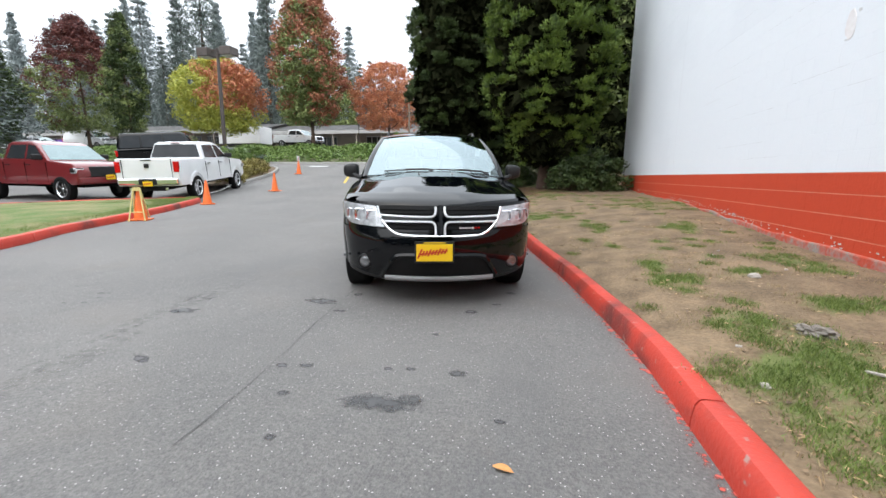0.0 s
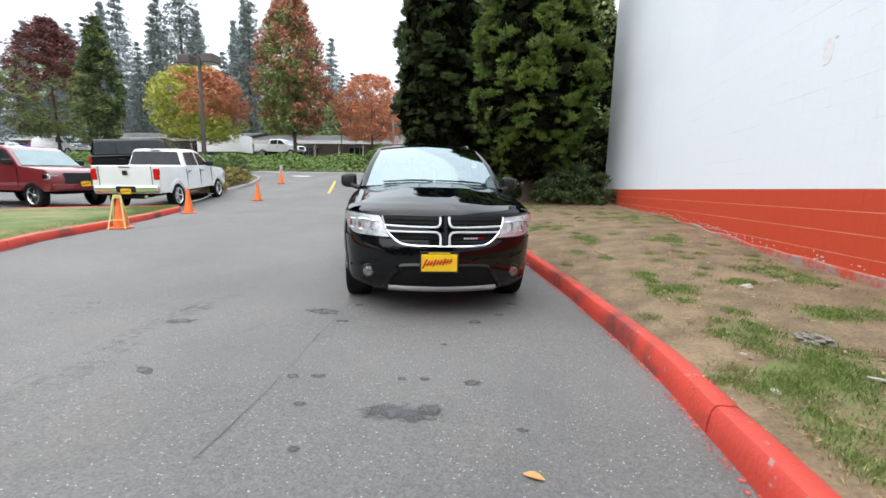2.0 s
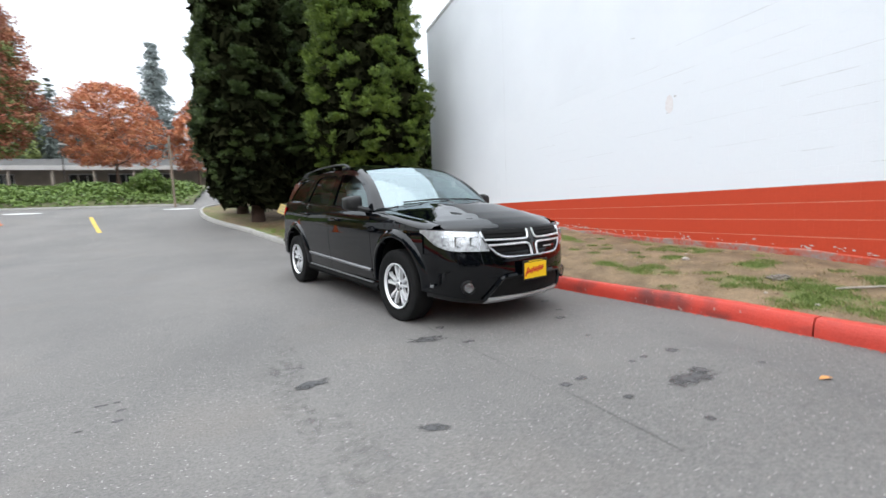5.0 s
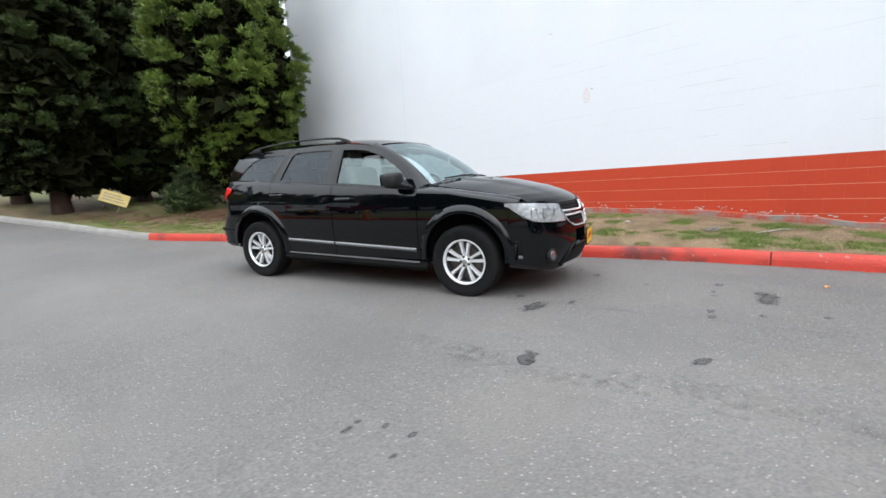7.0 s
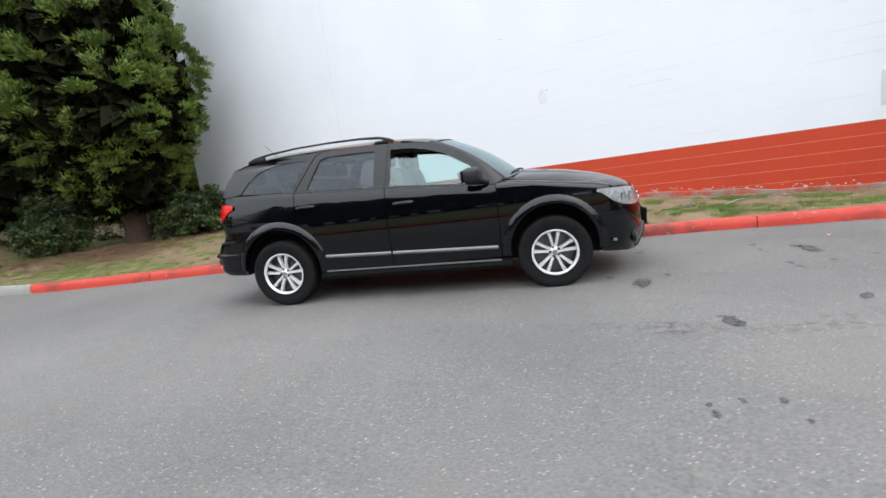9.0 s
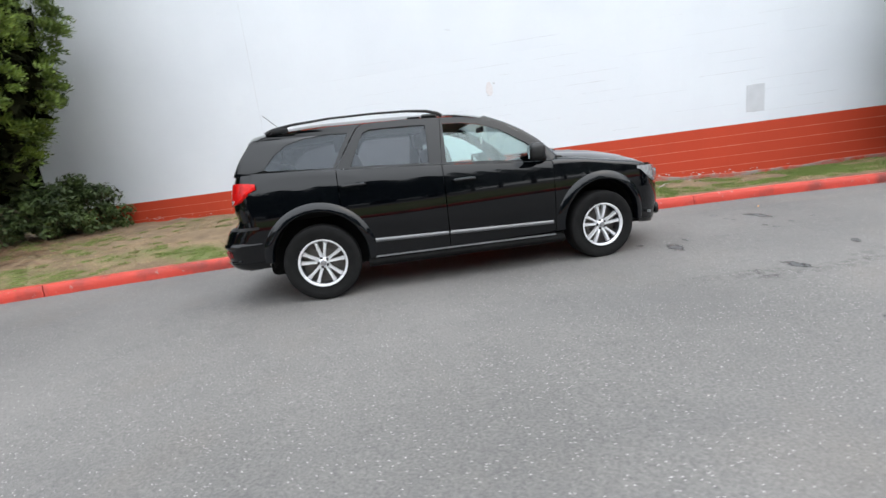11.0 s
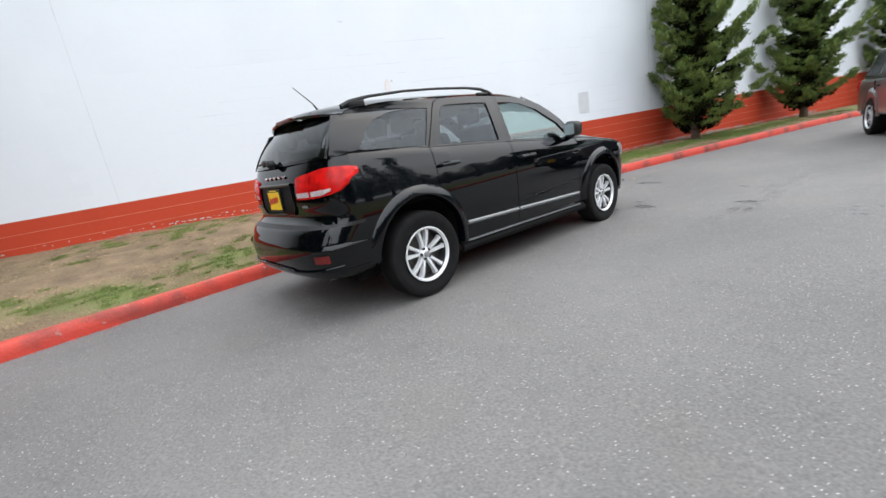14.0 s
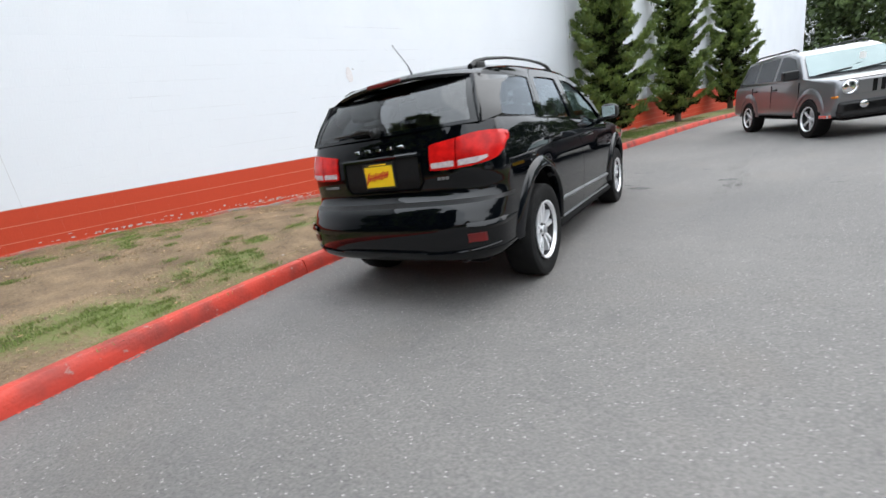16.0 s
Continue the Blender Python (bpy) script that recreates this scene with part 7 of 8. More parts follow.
def side_panel(name, s, xa, xb, zlo, zhi, parent, nz=14, material=None, label="", extra=()):
    xs = sorted(set([round(v, 4) for v in np.linspace(xa, xb, 18)] + [round(v, 4) for v in extra if xa < v < xb]))
    bm = bmesh.new()
    rows = []
    for x in xs:
        lo, hi = zlo(x), zhi(x)
        rows.append([bm.verts.new((x, s * side_y(x, lo + (hi - lo) * k / nz), lo + (hi - lo) * k / nz)) for k in range(nz + 1)])
    for a, b in zip(rows, rows[1:]):
        for k in range(nz):
            bm.faces.new((a[k], a[k + 1], b[k + 1], b[k]))
    rim = rows[0] + [r[-1] for r in rows[1:]] + rows[-1][-2::-1] + [r[0] for r in rows[-2:0:-1]]
    inner = [bm.verts.new(v.co + Vector((0, -s * 0.035, 0))) for v in rim]
    for k in range(len(rim)):
        n = (k + 1) % len(rim)
        bm.faces.new((rim[k], rim[n], inner[n], inner[k]))
    return part(name, bm, material or PAINT_BLACK, parent, label, smooth=True)


def arch_lo(cx, sill):
    AZ, AR = ARCH[cx]

    def fn(x):
        d = abs(x - cx)
        return AZ + math.sqrt(AR * AR - d * d) if d < AR else sill
    return fn


arch_xs = lambda cx: [cx - ARCH[cx][1] * math.cos(t) * 0.9999 for t in np.linspace(0, math.pi, 25)] + [cx - ARCH[cx][1] - 0.002, cx + ARCH[cx][1] + 0.002]
SILL = 0.345


def framed(name, s, outer, hole, parent, material, thick=0.03, dense=0.05):
    """A plate in the greenhouse side with one opening through it."""
    from mathutils.geometry import tessellate_polygon

    def fine(poly):
        out = []
        for a, b in zip(poly, poly[1:] + poly[:1]):
            n = max(1, int(math.dist(a, b) / dense))
            out += [(a[0] + (b[0] - a[0]) * k / n, a[1] + (b[1] - a[1]) * k / n) for k in range(n)]
        return out
    o, h = fine(outer), fine(hole) if hole else []
    loops = [[Vector((x, z, 0)) for x, z in o]] + ([[Vector((x, z, 0)) for x, z in h]] if h else [])
    tris = tessellate_polygon(loops)
    bm = bmesh.new()
    vo = [bm.verts.new((x, s * side_y(x, z), z)) for x, z in o + h]
    vi = [bm.verts.new((x, s * (side_y(x, z) - thick), z)) for x, z in o + h]
    for t in tris:
        bm.faces.new([vo[i] for i in t])
        bm.faces.new([vi[i] for i in t][::-1])
    for base, n in ((0, len(o)), (len(o), len(h))):
        for k in range(n):
            a, b = base + k, base + (k + 1) % n
            bm.faces.new((vo[a], vo[b], vi[b], vi[a]))
    return part(name, bm, material, parent, "black window frame", smooth=True)


def pane(name, s, poly, parent, material, inset=0.012, label=""):
    bm = bmesh.new()
    from mathutils.geometry import tessellate_polygon
    out = []
    for a, b in zip(poly, poly[1:] + poly[:1]):
        n = max(1, int(math.dist(a, b) / 0.06))
        out += [(a[0] + (b[0] - a[0]) * k / n, a[1] + (b[1] - a[1]) * k / n) for k in range(n)]
    tris = tessellate_polygon([[Vector((x, z, 0)) for x, z in out]])
    v = [bm.verts.new((x, s * (side_y(x, z) - inset), z)) for x, z in out]
    for t in tris:
        bm.faces.new([v[i] for i in t])
    ob = part(name, bm, material, parent, label, smooth=True)
    ob.visible_shadow = False
    return ob


STRIP = mat("satin_grey_trim", (0.155, 0.16, 0.165), (0.13, 0.135, 0.14), rough=0.3, coat=0.4, scale=5)
FLARE = paint("black_flare_paint", (0.0022, 0.0027, 0.0038))
f_out = [(0.935, 1.075), (0.80, 1.285), (0.70, 1.365), (0.47, 1.50), (0.25, 1.572), (0.05, 1.60), (-0.135, 1.612), (-0.198, 1.158), (0.3, 1.118), (0.6, 1.092)]
f_in = [(0.86, 1.095), (0.70, 1.275), (0.44, 1.440), (0.22, 1.515), (0.05, 1.540), (-0.120, 1.549), (-0.150, 1.174), (0.3, 1.138), (0.6, 1.112)]
r_out = [(-0.202, 1.158), (-0.140, 1.613), (-0.5, 1.628), (-0.88, 1.622), (-0.955, 1.585), (-1.0, 1.52), (-1.195, 1.222), (-0.7, 1.19)]
r_in = [(-0.318, 1.186), (-0.293, 1.553), (-0.5, 1.562), (-0.84, 1.560), (-0.905, 1.535), (-0.945, 1.47), (-1.062, 1.232), (-0.7, 1.208)]
q_out = [(-1.205, 1.224), (-1.008, 1.525), (-0.965, 1.588), (-0.895, 1.624), (-1.2, 1.624), (-1.5, 1.607), (-1.80, 1.578), (-1.935, 1.550), (-2.02, 1.40), (-2.085, 1.248), (-1.95, 1.249), (-1.8, 1.251), (-1.5, 1.234)]
q_in = [(-1.225, 1.240), (-1.12, 1.42), (-1.045, 1.545), (-1.2, 1.553), (-1.45, 1.536), (-1.62, 1.49), (-1.74, 1.40), (-1.835, 1.285), (-1.80, 1.272), (-1.5, 1.254)]
for s in (-1, 1):
    fen = side_panel("front_fender", s, 0.935, 1.90, arch_lo(AX, SILL), lambda x: float(np.interp(x, [0.93, 1.3, 1.9], [1.03, 1.015, 0.915])), suv, extra=arch_xs(AX))
    # the fender's shoulder rolls over to the hood's edge
    def shoulder(u, v):
        x = 0.935 + (1.99 - 0.935) * u
        z0 = float(np.interp(x, [0.93, 1.3, 1.9, 2.0], [1.03, 1.015, 0.915, 0.895]))
        z1 = float(np.interp(x, [0.93, 1.1, 1.9, 2.0], [1.098, 1.094, 0.976, 0.948]))
        y0 = side_y(min(x, 1.9), z0) - max(0, x - 1.9) * 0.35
        y1 = float(np.interp(x, [0.93, 1.9, 2.0], [0.755, 0.745, 0.72]))
        t = v * math.pi / 2
        return (x, s * (y1 + (y0 - y1) * math.cos(t)), z0 + (z1 - z0) * math.sin(t))
    part("shoulder", sheet(bmesh.new(), shoulder, np.linspace(0, 1, 16), np.linspace(0, 1, 8)), PAINT_BLACK, fen, smooth=True)
    fd = side_panel("front_door", s, -0.196, 0.928, lambda x: SILL, lambda x: float(belt(x)) + 0.003, suv)
    rd = side_panel("rear_door", s, -1.196, -0.204, arch_lo(-AX, SILL), lambda x: float(belt(x)) + 0.003, suv, extra=arch_xs(-AX))
    qp = side_panel("quarter_panel", s, -1.95, -1.204, arch_lo(-AX, 0.435), lambda x: float(belt(x)) + 0.003, suv, extra=arch_xs(-AX))
    framed("window_frame", s, f_out, f_in, fd, PAINT_BLACK)
    framed("window_frame", s, r_out, r_in, rd, PAINT_BLACK)
    framed("window_frame", s, q_out, q_in, qp, PAINT_BLACK)
    if s > 0:
        pane("window", s, f_in, fd, GLASS_CLEAR, label="clear side glass")
    else:
        pane("window", s, [(0.86, 1.09), (0.70, 1.27), (0.52, 1.385), (0.485, 1.405), (-0.125, 1.455), (-0.150, 1.165), (0.3, 1.13), (0.6, 1.105)], fd, GLASS_CLEAR, 0.016, "clear side glass, partly wound down")
    pane("window", s, r_in, rd, GLASS_DARK, label="dark privacy glass")
    pane("window", s, q_in, qp, GLASS_QUARTER, 0.008, "dark privacy glass")
    for door, xa, xb, hx, hz in ((fd, -0.19, 0.90, -0.005, 0.992), (rd, -0.93, -0.21, -1.06, 1.062)):
        bm = bmesh.new()
        sheet(bm, lambda u, v: (u, s * (side_y(u, 0.5) + 0.004 + 0.012 * math.sin(math.pi * v)), 0.500 - 0.040 * (u + 0.92) + 0.036 * v), np.linspace(xa, xb, 12), np.linspace(0, 1, 6), (0, -s * 0.015, 0))
        part("trim_strip", bm, STRIP, door, "satin grey rubbing strip", smooth=True)
        bm = bmesh.new()
        y = s * (side_y(hx, hz) + 0.03)
        pts = [(hx - 0.11, s * side_y(hx - .1, hz), hz - 0.004), (hx - 0.10, y, hz), (hx, y + s * 0.008, hz + 0.004), (hx + 0.10, y, hz), (hx + 0.115, s * side_y(hx + .1, hz), hz - 0.004)]
        tube(bm, pts, [0.012, 0.016, 0.016, 0.016, 0.012], 8)
        part("door_handle", bm, PAINT_BLACK, door, smooth=True)
        bm = bmesh.new()
        add_box(bm, hx - 0.09, hx + 0.09, min(s * (side_y(hx, hz) - 0.03), s * (side_y(hx, hz) + 0.0015)), max(s * (side_y(hx, hz) - 0.03), s * (side_y(hx, hz) + 0.0015)), hz - 0.028, hz + 0.022, 0.01)
        part("handle_cup", bm, DARK_CAVITY, door)
    bm = bmesh.new()
    sheet(bm, lambda u, v: (u, s * (side_y(u, 0.33) - 0.012 + 0.030 * math.sin(math.pi * min(1, v * 1.15))), 0.262 + 0.095 * v - 0.020 * (u + 0.9)), np.linspace(-1.02, 1.02, 16), np.linspace(0, 1, 8), (0, -s * 0.03, 0))
    part("sill", bm, DARK_CAVITY, suv, "black sill cladding", smooth=True)
    bm = bmesh.new()
    sheet(bm, lambda u, v: (u, s * (side_y(u, 0.34) + 0.012), 0.350 + 0.014 * v - 0.024 * (u + 0.9)), np.linspace(-0.95, 0.92, 12), (0, 1), (0, -s * 0.02, 0))
    part("sill_strip", bm, STRIP, suv, "thin satin strip on the sill")
    for cx in (AX, -AX):
        AZ, AR = ARCH[cx]
        bm = bmesh.new()
        prof = [(AR - 0.012, -0.05), (AR - 0.010, 0.016), (AR - 0.002, 0.030), (AR + 0.008, 0.032), (AR + 0.045, 0.018), (AR + 0.078, 0.001), (AR + 0.086, -0.010)]
        rows = []
        for t in np.linspace(radians(-7), radians(187), 40):
            row = []
            for r, o in prof:
                x, z = cx - r * math.cos(t), AZ + r * math.sin(t) * 1.0
                z = max(z, 0.445 if x < -AX else 0.345 if x < 0 else 0.33)
                base = side_y(x, z) if -1.95 < x < 1.9 else side_y(x, z) - 0.10 * (abs(x) - (1.95 if x < 0 else 1.9))
                row.append(bm.verts.new((x, s * (base + o), z)))
            rows.append(row)
        for a, b in zip(rows, rows[1:]):
            for k in range(len(prof) - 1):
                bm.faces.new((a[k], a[k + 1], b[k + 1], b[k]))
        part("arch_flare", bm, FLARE, suv, "black wheel arch flare", smooth=True)
        bm = bmesh.new()
        rows = []
        for t in np.linspace(radians(-4), radians(184), 24):
            rows.append([bm.verts.new((cx - (AR - 0.005) * math.cos(t), s * y, AZ + (AR - 0.005) * math.sin(t))) for y in (0.86, 0.55)])
        for a, b in zip(rows, rows[1:]):
            bm.faces.new((a[0], a[1], b[1], b[0]))
        part("wheel_well", bm, DARK_CAVITY, suv)
        wheel(suv, cx, s * 0.785, 0.360, 0.225, 10, 0.612, s, lift=-0.015 if cx > 0 else 0.015)
    # mirror
    bm = bmesh.new()
    b2 = bmesh.new()
    bmesh.ops.create_uvsphere(b2, u_segments=20, v_segments=12, radius=1)
    for v in b2.verts:
        q = v.co
        e = 0.55
        q = Vector([math.copysign(abs(c) ** e, c) for c in q])
        v.co = Vector((0.725 + q.x * 0.082 + q.y * s * -0.02, s * 0.975 + q.y * 0.092, 1.175 + q.z * 0.082 * (1 - 0.12 * s * q.y)))
    join_into(bm, b2)
    mir = part("mirror", bm, BLACK_TRIM, suv, "black door mirror", smooth=True)
    part("mirror_stalk", tube(bmesh.new(), [(0.86, s * 0.80, 1.085), (0.83, s * 0.90, 1.11), (0.77, s * 0.95, 1.14)], [0.030, 0.028, 0.03], 8), BLACK_TRIM, mir, smooth=True)
    bm = bmesh.new()
    v = [bm.verts.new((0.638 - s * a * 0.217, s * 0.975 + a, 1.175 + b)) for a, b in ((-0.07, -0.055), (0.07, -0.055), (0.07, 0.06), (-0.07, 0.06))]
    bm.faces.new(v)
    part("mirror_glass", bm, CHROME, mir, "mirror glass")
    # roof rail
    bm = bmesh.new()
    pts = [(-1.80, s * 0.585, 1.615), (-1.72, s * 0.590, 1.650), (-1.55, s * 0.593, 1.680), (-1.2, s * 0.60, 1.706), (-0.8, s * 0.60, 1.714), (-0.45, s * 0.597, 1.708), (-0.25, s * 0.592, 1.692), (-0.14, s * 0.588, 1.660), (-0.10, s * 0.585, 1.635)]
    tube(bm, pts, [0.020, 0.016, 0.012, 0.0105, 0.0105, 0.012, 0.015, 0.018, 0.021], 8)
    rl = part("roof_rail", bm, BLACK_TRIM, suv, "black roof rail", smooth=True)
    for xa in (-1.66, -0.22):
        part("rail_foot", add_box(bmesh.new(), xa - 0.09, xa + 0.07, s * 0.588 - 0.018, s * 0.588 + 0.018, 1.61, 1.662, 0.015), BLACK_TRIM, rl)

# hood
def hood_fn(u, v):
    y = (u * 2 - 1) * 0.742
    q = abs(y) / 0.742
    x0, x1 = 1.235 - 0.20 * q ** 2, 2.345 - 0.30 * q ** 2.2
    x = x0 + (x1 - x0) * v
    d = x1 - x
    zc = float(np.interp(d, [0.0, 0.012, 0.04, 0.14, 0.31, 0.65, 1.07, 1.4], [0.897, 0.914, 0.937, 0.985, 1.040, 1.115, 1.160, 1.166]))
    ze = float(np.interp(d, [0.0, 0.03, 0.145, 0.945, 1.1], [0.916, 0.932, 0.978, 1.098, 1.105]))
    ridge = 0.016 * max(0, min(1, (0.42 - abs(y)) / 0.10 if abs(y) > 0.32 else 1)) * (1 - v) ** 0.6
    return (x, y, zc - (zc - ze) * q ** 2.8 + ridge)


hood = part("hood", sheet(bmesh.new(), hood_fn, np.linspace(0, 1, 49), 1 - np.linspace(1, 0, 34) ** 1.5, (0, 0, -0.03)), PAINT_BLACK, suv, smooth=True)
for s in (-1, 1):
    part("hood_vent", add_box(bmesh.new(), 1.32, 1.50, s * 0.17 - 0.010, s * 0.17 + 0.010, 1.12, 1.1605, 0.004), STRIP, hood)

# front: bumper cover wraps from arch to arch
zs = np.linspace(0.26, 0.695, 16)
def bump_fn(u, z):
    w = side_y(1.90, z)
    t = (u * 2 - 1) * math.pi / 2
    y = math.copysign(w * abs(math.sin(t)) ** (2 / 2.0), t)
    return nose(y, max(z, 0.26 + 0.085 * abs(y / w) ** 4))
fb = part("front_bumper", sheet(bmesh.new(), bump_fn, np.linspace(0, 1, 61), zs, (-0.03, 0, 0)), PAINT_BLACK, suv, smooth=True)
def brow_fn(u, v):
    """Bodywork that carries the lamps, from the bumper to the hood's lip."""
    z0 = 0.697
    w = side_y(1.90, 0.8)
    t = (u * 2 - 1) * math.pi / 2
    y = math.copysign(w * abs(math.sin(t)) ** (2 / 2.0), t)
    q = min(1, abs(y) / 0.742)
    z1 = 0.903 + 0.016 * q
    p = nose(y, z0 + (z1 - z0) * v, -0.012)
    return p
part("nose_panel", sheet(bmesh.new(), brow_fn, np.linspace(0, 1, 61), np.linspace(0, 1, 8)), PAINT_BLACK, suv, smooth=True)


def nose_patch(outline, off, n=10):
    """A patch on the front between two curves: outline gives y, z low, z high."""
    ys_ = [o[0] for o in outline]
    lo = lambda y: float(np.interp(y, ys_, [o[1] for o in outline]))
    hi = lambda y: float(np.interp(y, ys_, [o[2] for o in outline]))
    yl = ang(ys_[0], ys_[-1], 0.8, side_y(1.9, 0.8) + off, 26, 2.0)
    return sheet(bmesh.new(), lambda y, v: nose(y, lo(y) + (hi(y) - lo(y)) * v, off), yl, np.linspace(0, 1, n), (-0.03, 0, 0))


FOG_SILVER = mat("fog_lamp_reflector", (0.45, 0.46, 0.48), (0.14, 0.145, 0.15), rough=0.12, metal=0.9, scale=40, bump=0.4, bump_scale=70)
GRILLE_BLACK = mat("grille_black", (0.006, 0.006, 0.0065), (0.010, 0.010, 0.010), spec=0.15, rough=0.6, scale=60, bump=0.3)
gr = part("grille", nose_patch([(-0.515, 0.832, 0.888), (-0.47, 0.735, 0.892), (-0.36, 0.658, 0.894), (0.36, 0.658, 0.894), (0.47, 0.735, 0.892), (0.515, 0.832, 0.888)], -0.006), GRILLE_BLACK, suv, "black mesh grille with chrome cross bars", smooth=True)
for k in range(7):
    z = 0.675 + k * 0.031
    if abs(z - 0.780) < 0.02:
        continue
    part("grille_slat", tube(bmesh.new(), [nose(y, z, 0.002) for y in np.linspace(-0.40 - 0.1 * (z > 0.7), 0.40 + 0.1 * (z > 0.7), 9)], 0.004, 5), DARK_CAVITY, gr)


def ribbon(pts, w0, w1, lift):
    """A bevelled chrome strip along places on the front."""
    bm = bmesh.new()
    tube(bm, [nose(y, z, lift) for y, z in pts], [w0 + (w1 - w0) * k / (len(pts) - 1) for k in range(len(pts))], 6)
    return bm


def curve(pts, n=6):
    out = []
    for i in range(len(pts) - 1):
        for k in range(n):
            t = k / n
            p0, p1, p2, p3 = pts[max(0, i - 1)], pts[i], pts[i + 1], pts[min(len(pts) - 1, i + 2)]
            out.append(tuple(0.5 * (2 * b + (c - a) * t + (2 * a - 5 * b + 4 * c - d) * t * t + (-a + 3 * b - 3 * c + d) * t ** 3) for a, b, c, d in zip(p0, p1, p2, p3)))
    return out + [pts[-1]]


part("chrome_surround", ribbon(curve([(-0.528, 0.884), (-0.505, 0.805), (-0.455, 0.728), (-0.380, 0.670), (-0.28, 0.650), (0, 0.646), (0.28, 0.650), (0.380, 0.670), (0.455, 0.728), (0.505, 0.805), (0.528, 0.884)]), 0.0110, 0.0110, 0.008), CHROME, gr, "chrome lower surround", smooth=True)
for s in (-1, 1):
    part("chrome_bar", ribbon(curve([(s * 0.505, 0.812), (s * 0.30, 0.806), (s * 0.10, 0.804), (s * 0.055, 0.814), (s * 0.039, 0.845), (s * 0.038, 0.888)]), 0.0090, 0.0105, 0.012), ALLOY, gr, "chrome cross bar", smooth=True)
    part("chrome_bar", ribbon(curve([(s * 0.480, 0.764), (s * 0.30, 0.764), (s * 0.10, 0.765), (s * 0.055, 0.754), (s * 0.039, 0.722), (s * 0.038, 0.656)]), 0.0090, 0.0105, 0.012), ALLOY, gr, "chrome cross bar", smooth=True)
part("cross_fill", ribbon([(y, 0.785) for y in np.linspace(-0.49, 0.49, 15)], 0.018, 0.018, 0.002), PAINT_BLACK, gr)
part("cross_fill", ribbon([(0, z) for z in np.linspace(0.656, 0.892, 8)], 0.028, 0.028, -0.004), PAINT_BLACK, gr)
for k in range(7):
    c = nose(0.17 + k * 0.026, 0.715, 0.010)
    part("badge_bar", add_box(bmesh.new(), c.x - 0.004, c.x + 0.004, c.y - 0.009, c.y + 0.009, c.z - 0.006, c.z + 0.006), ALLOY if k < 5 else RED_LENS, gr)

SATIN = mat("satin_silver_plastic", (0.40, 0.405, 0.415), (0.33, 0.335, 0.345), rough=0.4, metal=0.3, scale=9)
LAMP_SILVER = mat("lamp_reflector", (0.86, 0.87, 0.89), (0.32, 0.325, 0.34), rough=0.18, metal=0.55, scale=22, fine=60, contrast=0.6, bump=0.5, bump_scale=45)
for s in (-1, 1):
    out = [(0.470, 0.716, 0.735), (0.500, 0.716, 0.800), (0.540, 0.717, 0.884), (0.60, 0.718, 0.888), (0.70, 0.720, 0.896), (0.78, 0.732, 0.903), (0.835, 0.775, 0.908), (0.866, 0.840, 0.911), (0.880, 0.895, 0.912)]
    if s < 0:
        out = [(-y, a, b) for y, a, b in out[::-1]]
    hl = part("headlight", nose_patch(out, 0.003), LAMP_SILVER, suv, "clear headlight with bright reflectors", smooth=True)
    part("lens", nose_patch(out, 0.016), LENS, hl, "clear lens", smooth=True).visible_shadow = False
    for y, w2, h2 in ((0.585, 0.042, 0.045), (0.690, 0.048, 0.050), (0.785, 0.032, 0.042)):
        c = nose(s * y, 0.805 + 0.03 * (y - 0.6), 0.002)
        bm = bmesh.new()
        for (wf_, hf_, d0), (wg, hg, d1) in (((1, 1, 0.0), (0.86, 0.86, -0.010)), ((0.86, 0.86, -0.010), (0.45, 0.5, 0.012)), ((0.45, 0.5, 0.012), (0.05, 0.05, 0.016))):
            ra = [bm.verts.new((w2 * wf_ * sx, d0, h2 * hf_ * sz)) for sx, sz in ((-1, -1), (0, -1.1), (1, -1), (1.08, 0), (1, 1), (0, 1.1), (-1, 1), (-1.08, 0))]
            rb_ = [bm.verts.new((w2 * wg * sx, d1, h2 * hg * sz)) for sx, sz in ((-1, -1), (0, -1.1), (1, -1), (1.08, 0), (1, 1), (0, 1.1), (-1, 1), (-1.08, 0))]
            for k in range(8):
                bm.faces.new((ra[k], ra[(k + 1) % 8], rb_[(k + 1) % 8], rb_[k]))
        part("reflector_bowl", bm, CHROME, hl, "squarish bright reflector", m=Matrix.Translation(c) @ pose(0, 0, 0, 0, 0, 90 + s * (10 if y < 0.65 else 22 if y < 0.75 else 40)))
    # fog lamp
    c = nose(s * 0.645, 0.403, 0.0)
    bm = bmesh.new()
    lathe(bm, [(0.066, 0.02), (0.066, -0.012), (0.056, -0.016), (0.05, 0.0)], 24)
    fog = part("fog_lamp", bm, BLACK_TRIM, fb, smooth=True, m=Matrix.Translation(c) @ pose(0, 0, 0, 0, 0, 90 + s * 18))
    bm = bmesh.new()
    lathe(bm, [(0.052, -0.004), (0.045, -0.014), (0.02, -0.018), (0.001, -0.019)], 24)
    part("fog_glass", bm, FOG_SILVER, fog, "bright round fog lamp glass", smooth=True)
    part("side_marker", add_box(bmesh.new(), 1.995, 2.03, s * 0.862 - 0.012, s * 0.862 + 0.006, 0.40, 0.425, 0.004), STRIP, fb)
part("lower_intake", nose_patch([(-0.46, 0.295, 0.33), (-0.40, 0.295, 0.42), (-0.32, 0.295, 0.475), (0.32, 0.295, 0.475), (0.40, 0.295, 0.42), (0.46, 0.295, 0.33)], 0.004), GRILLE_BLACK, fb, "black lower air intake", smooth=True)
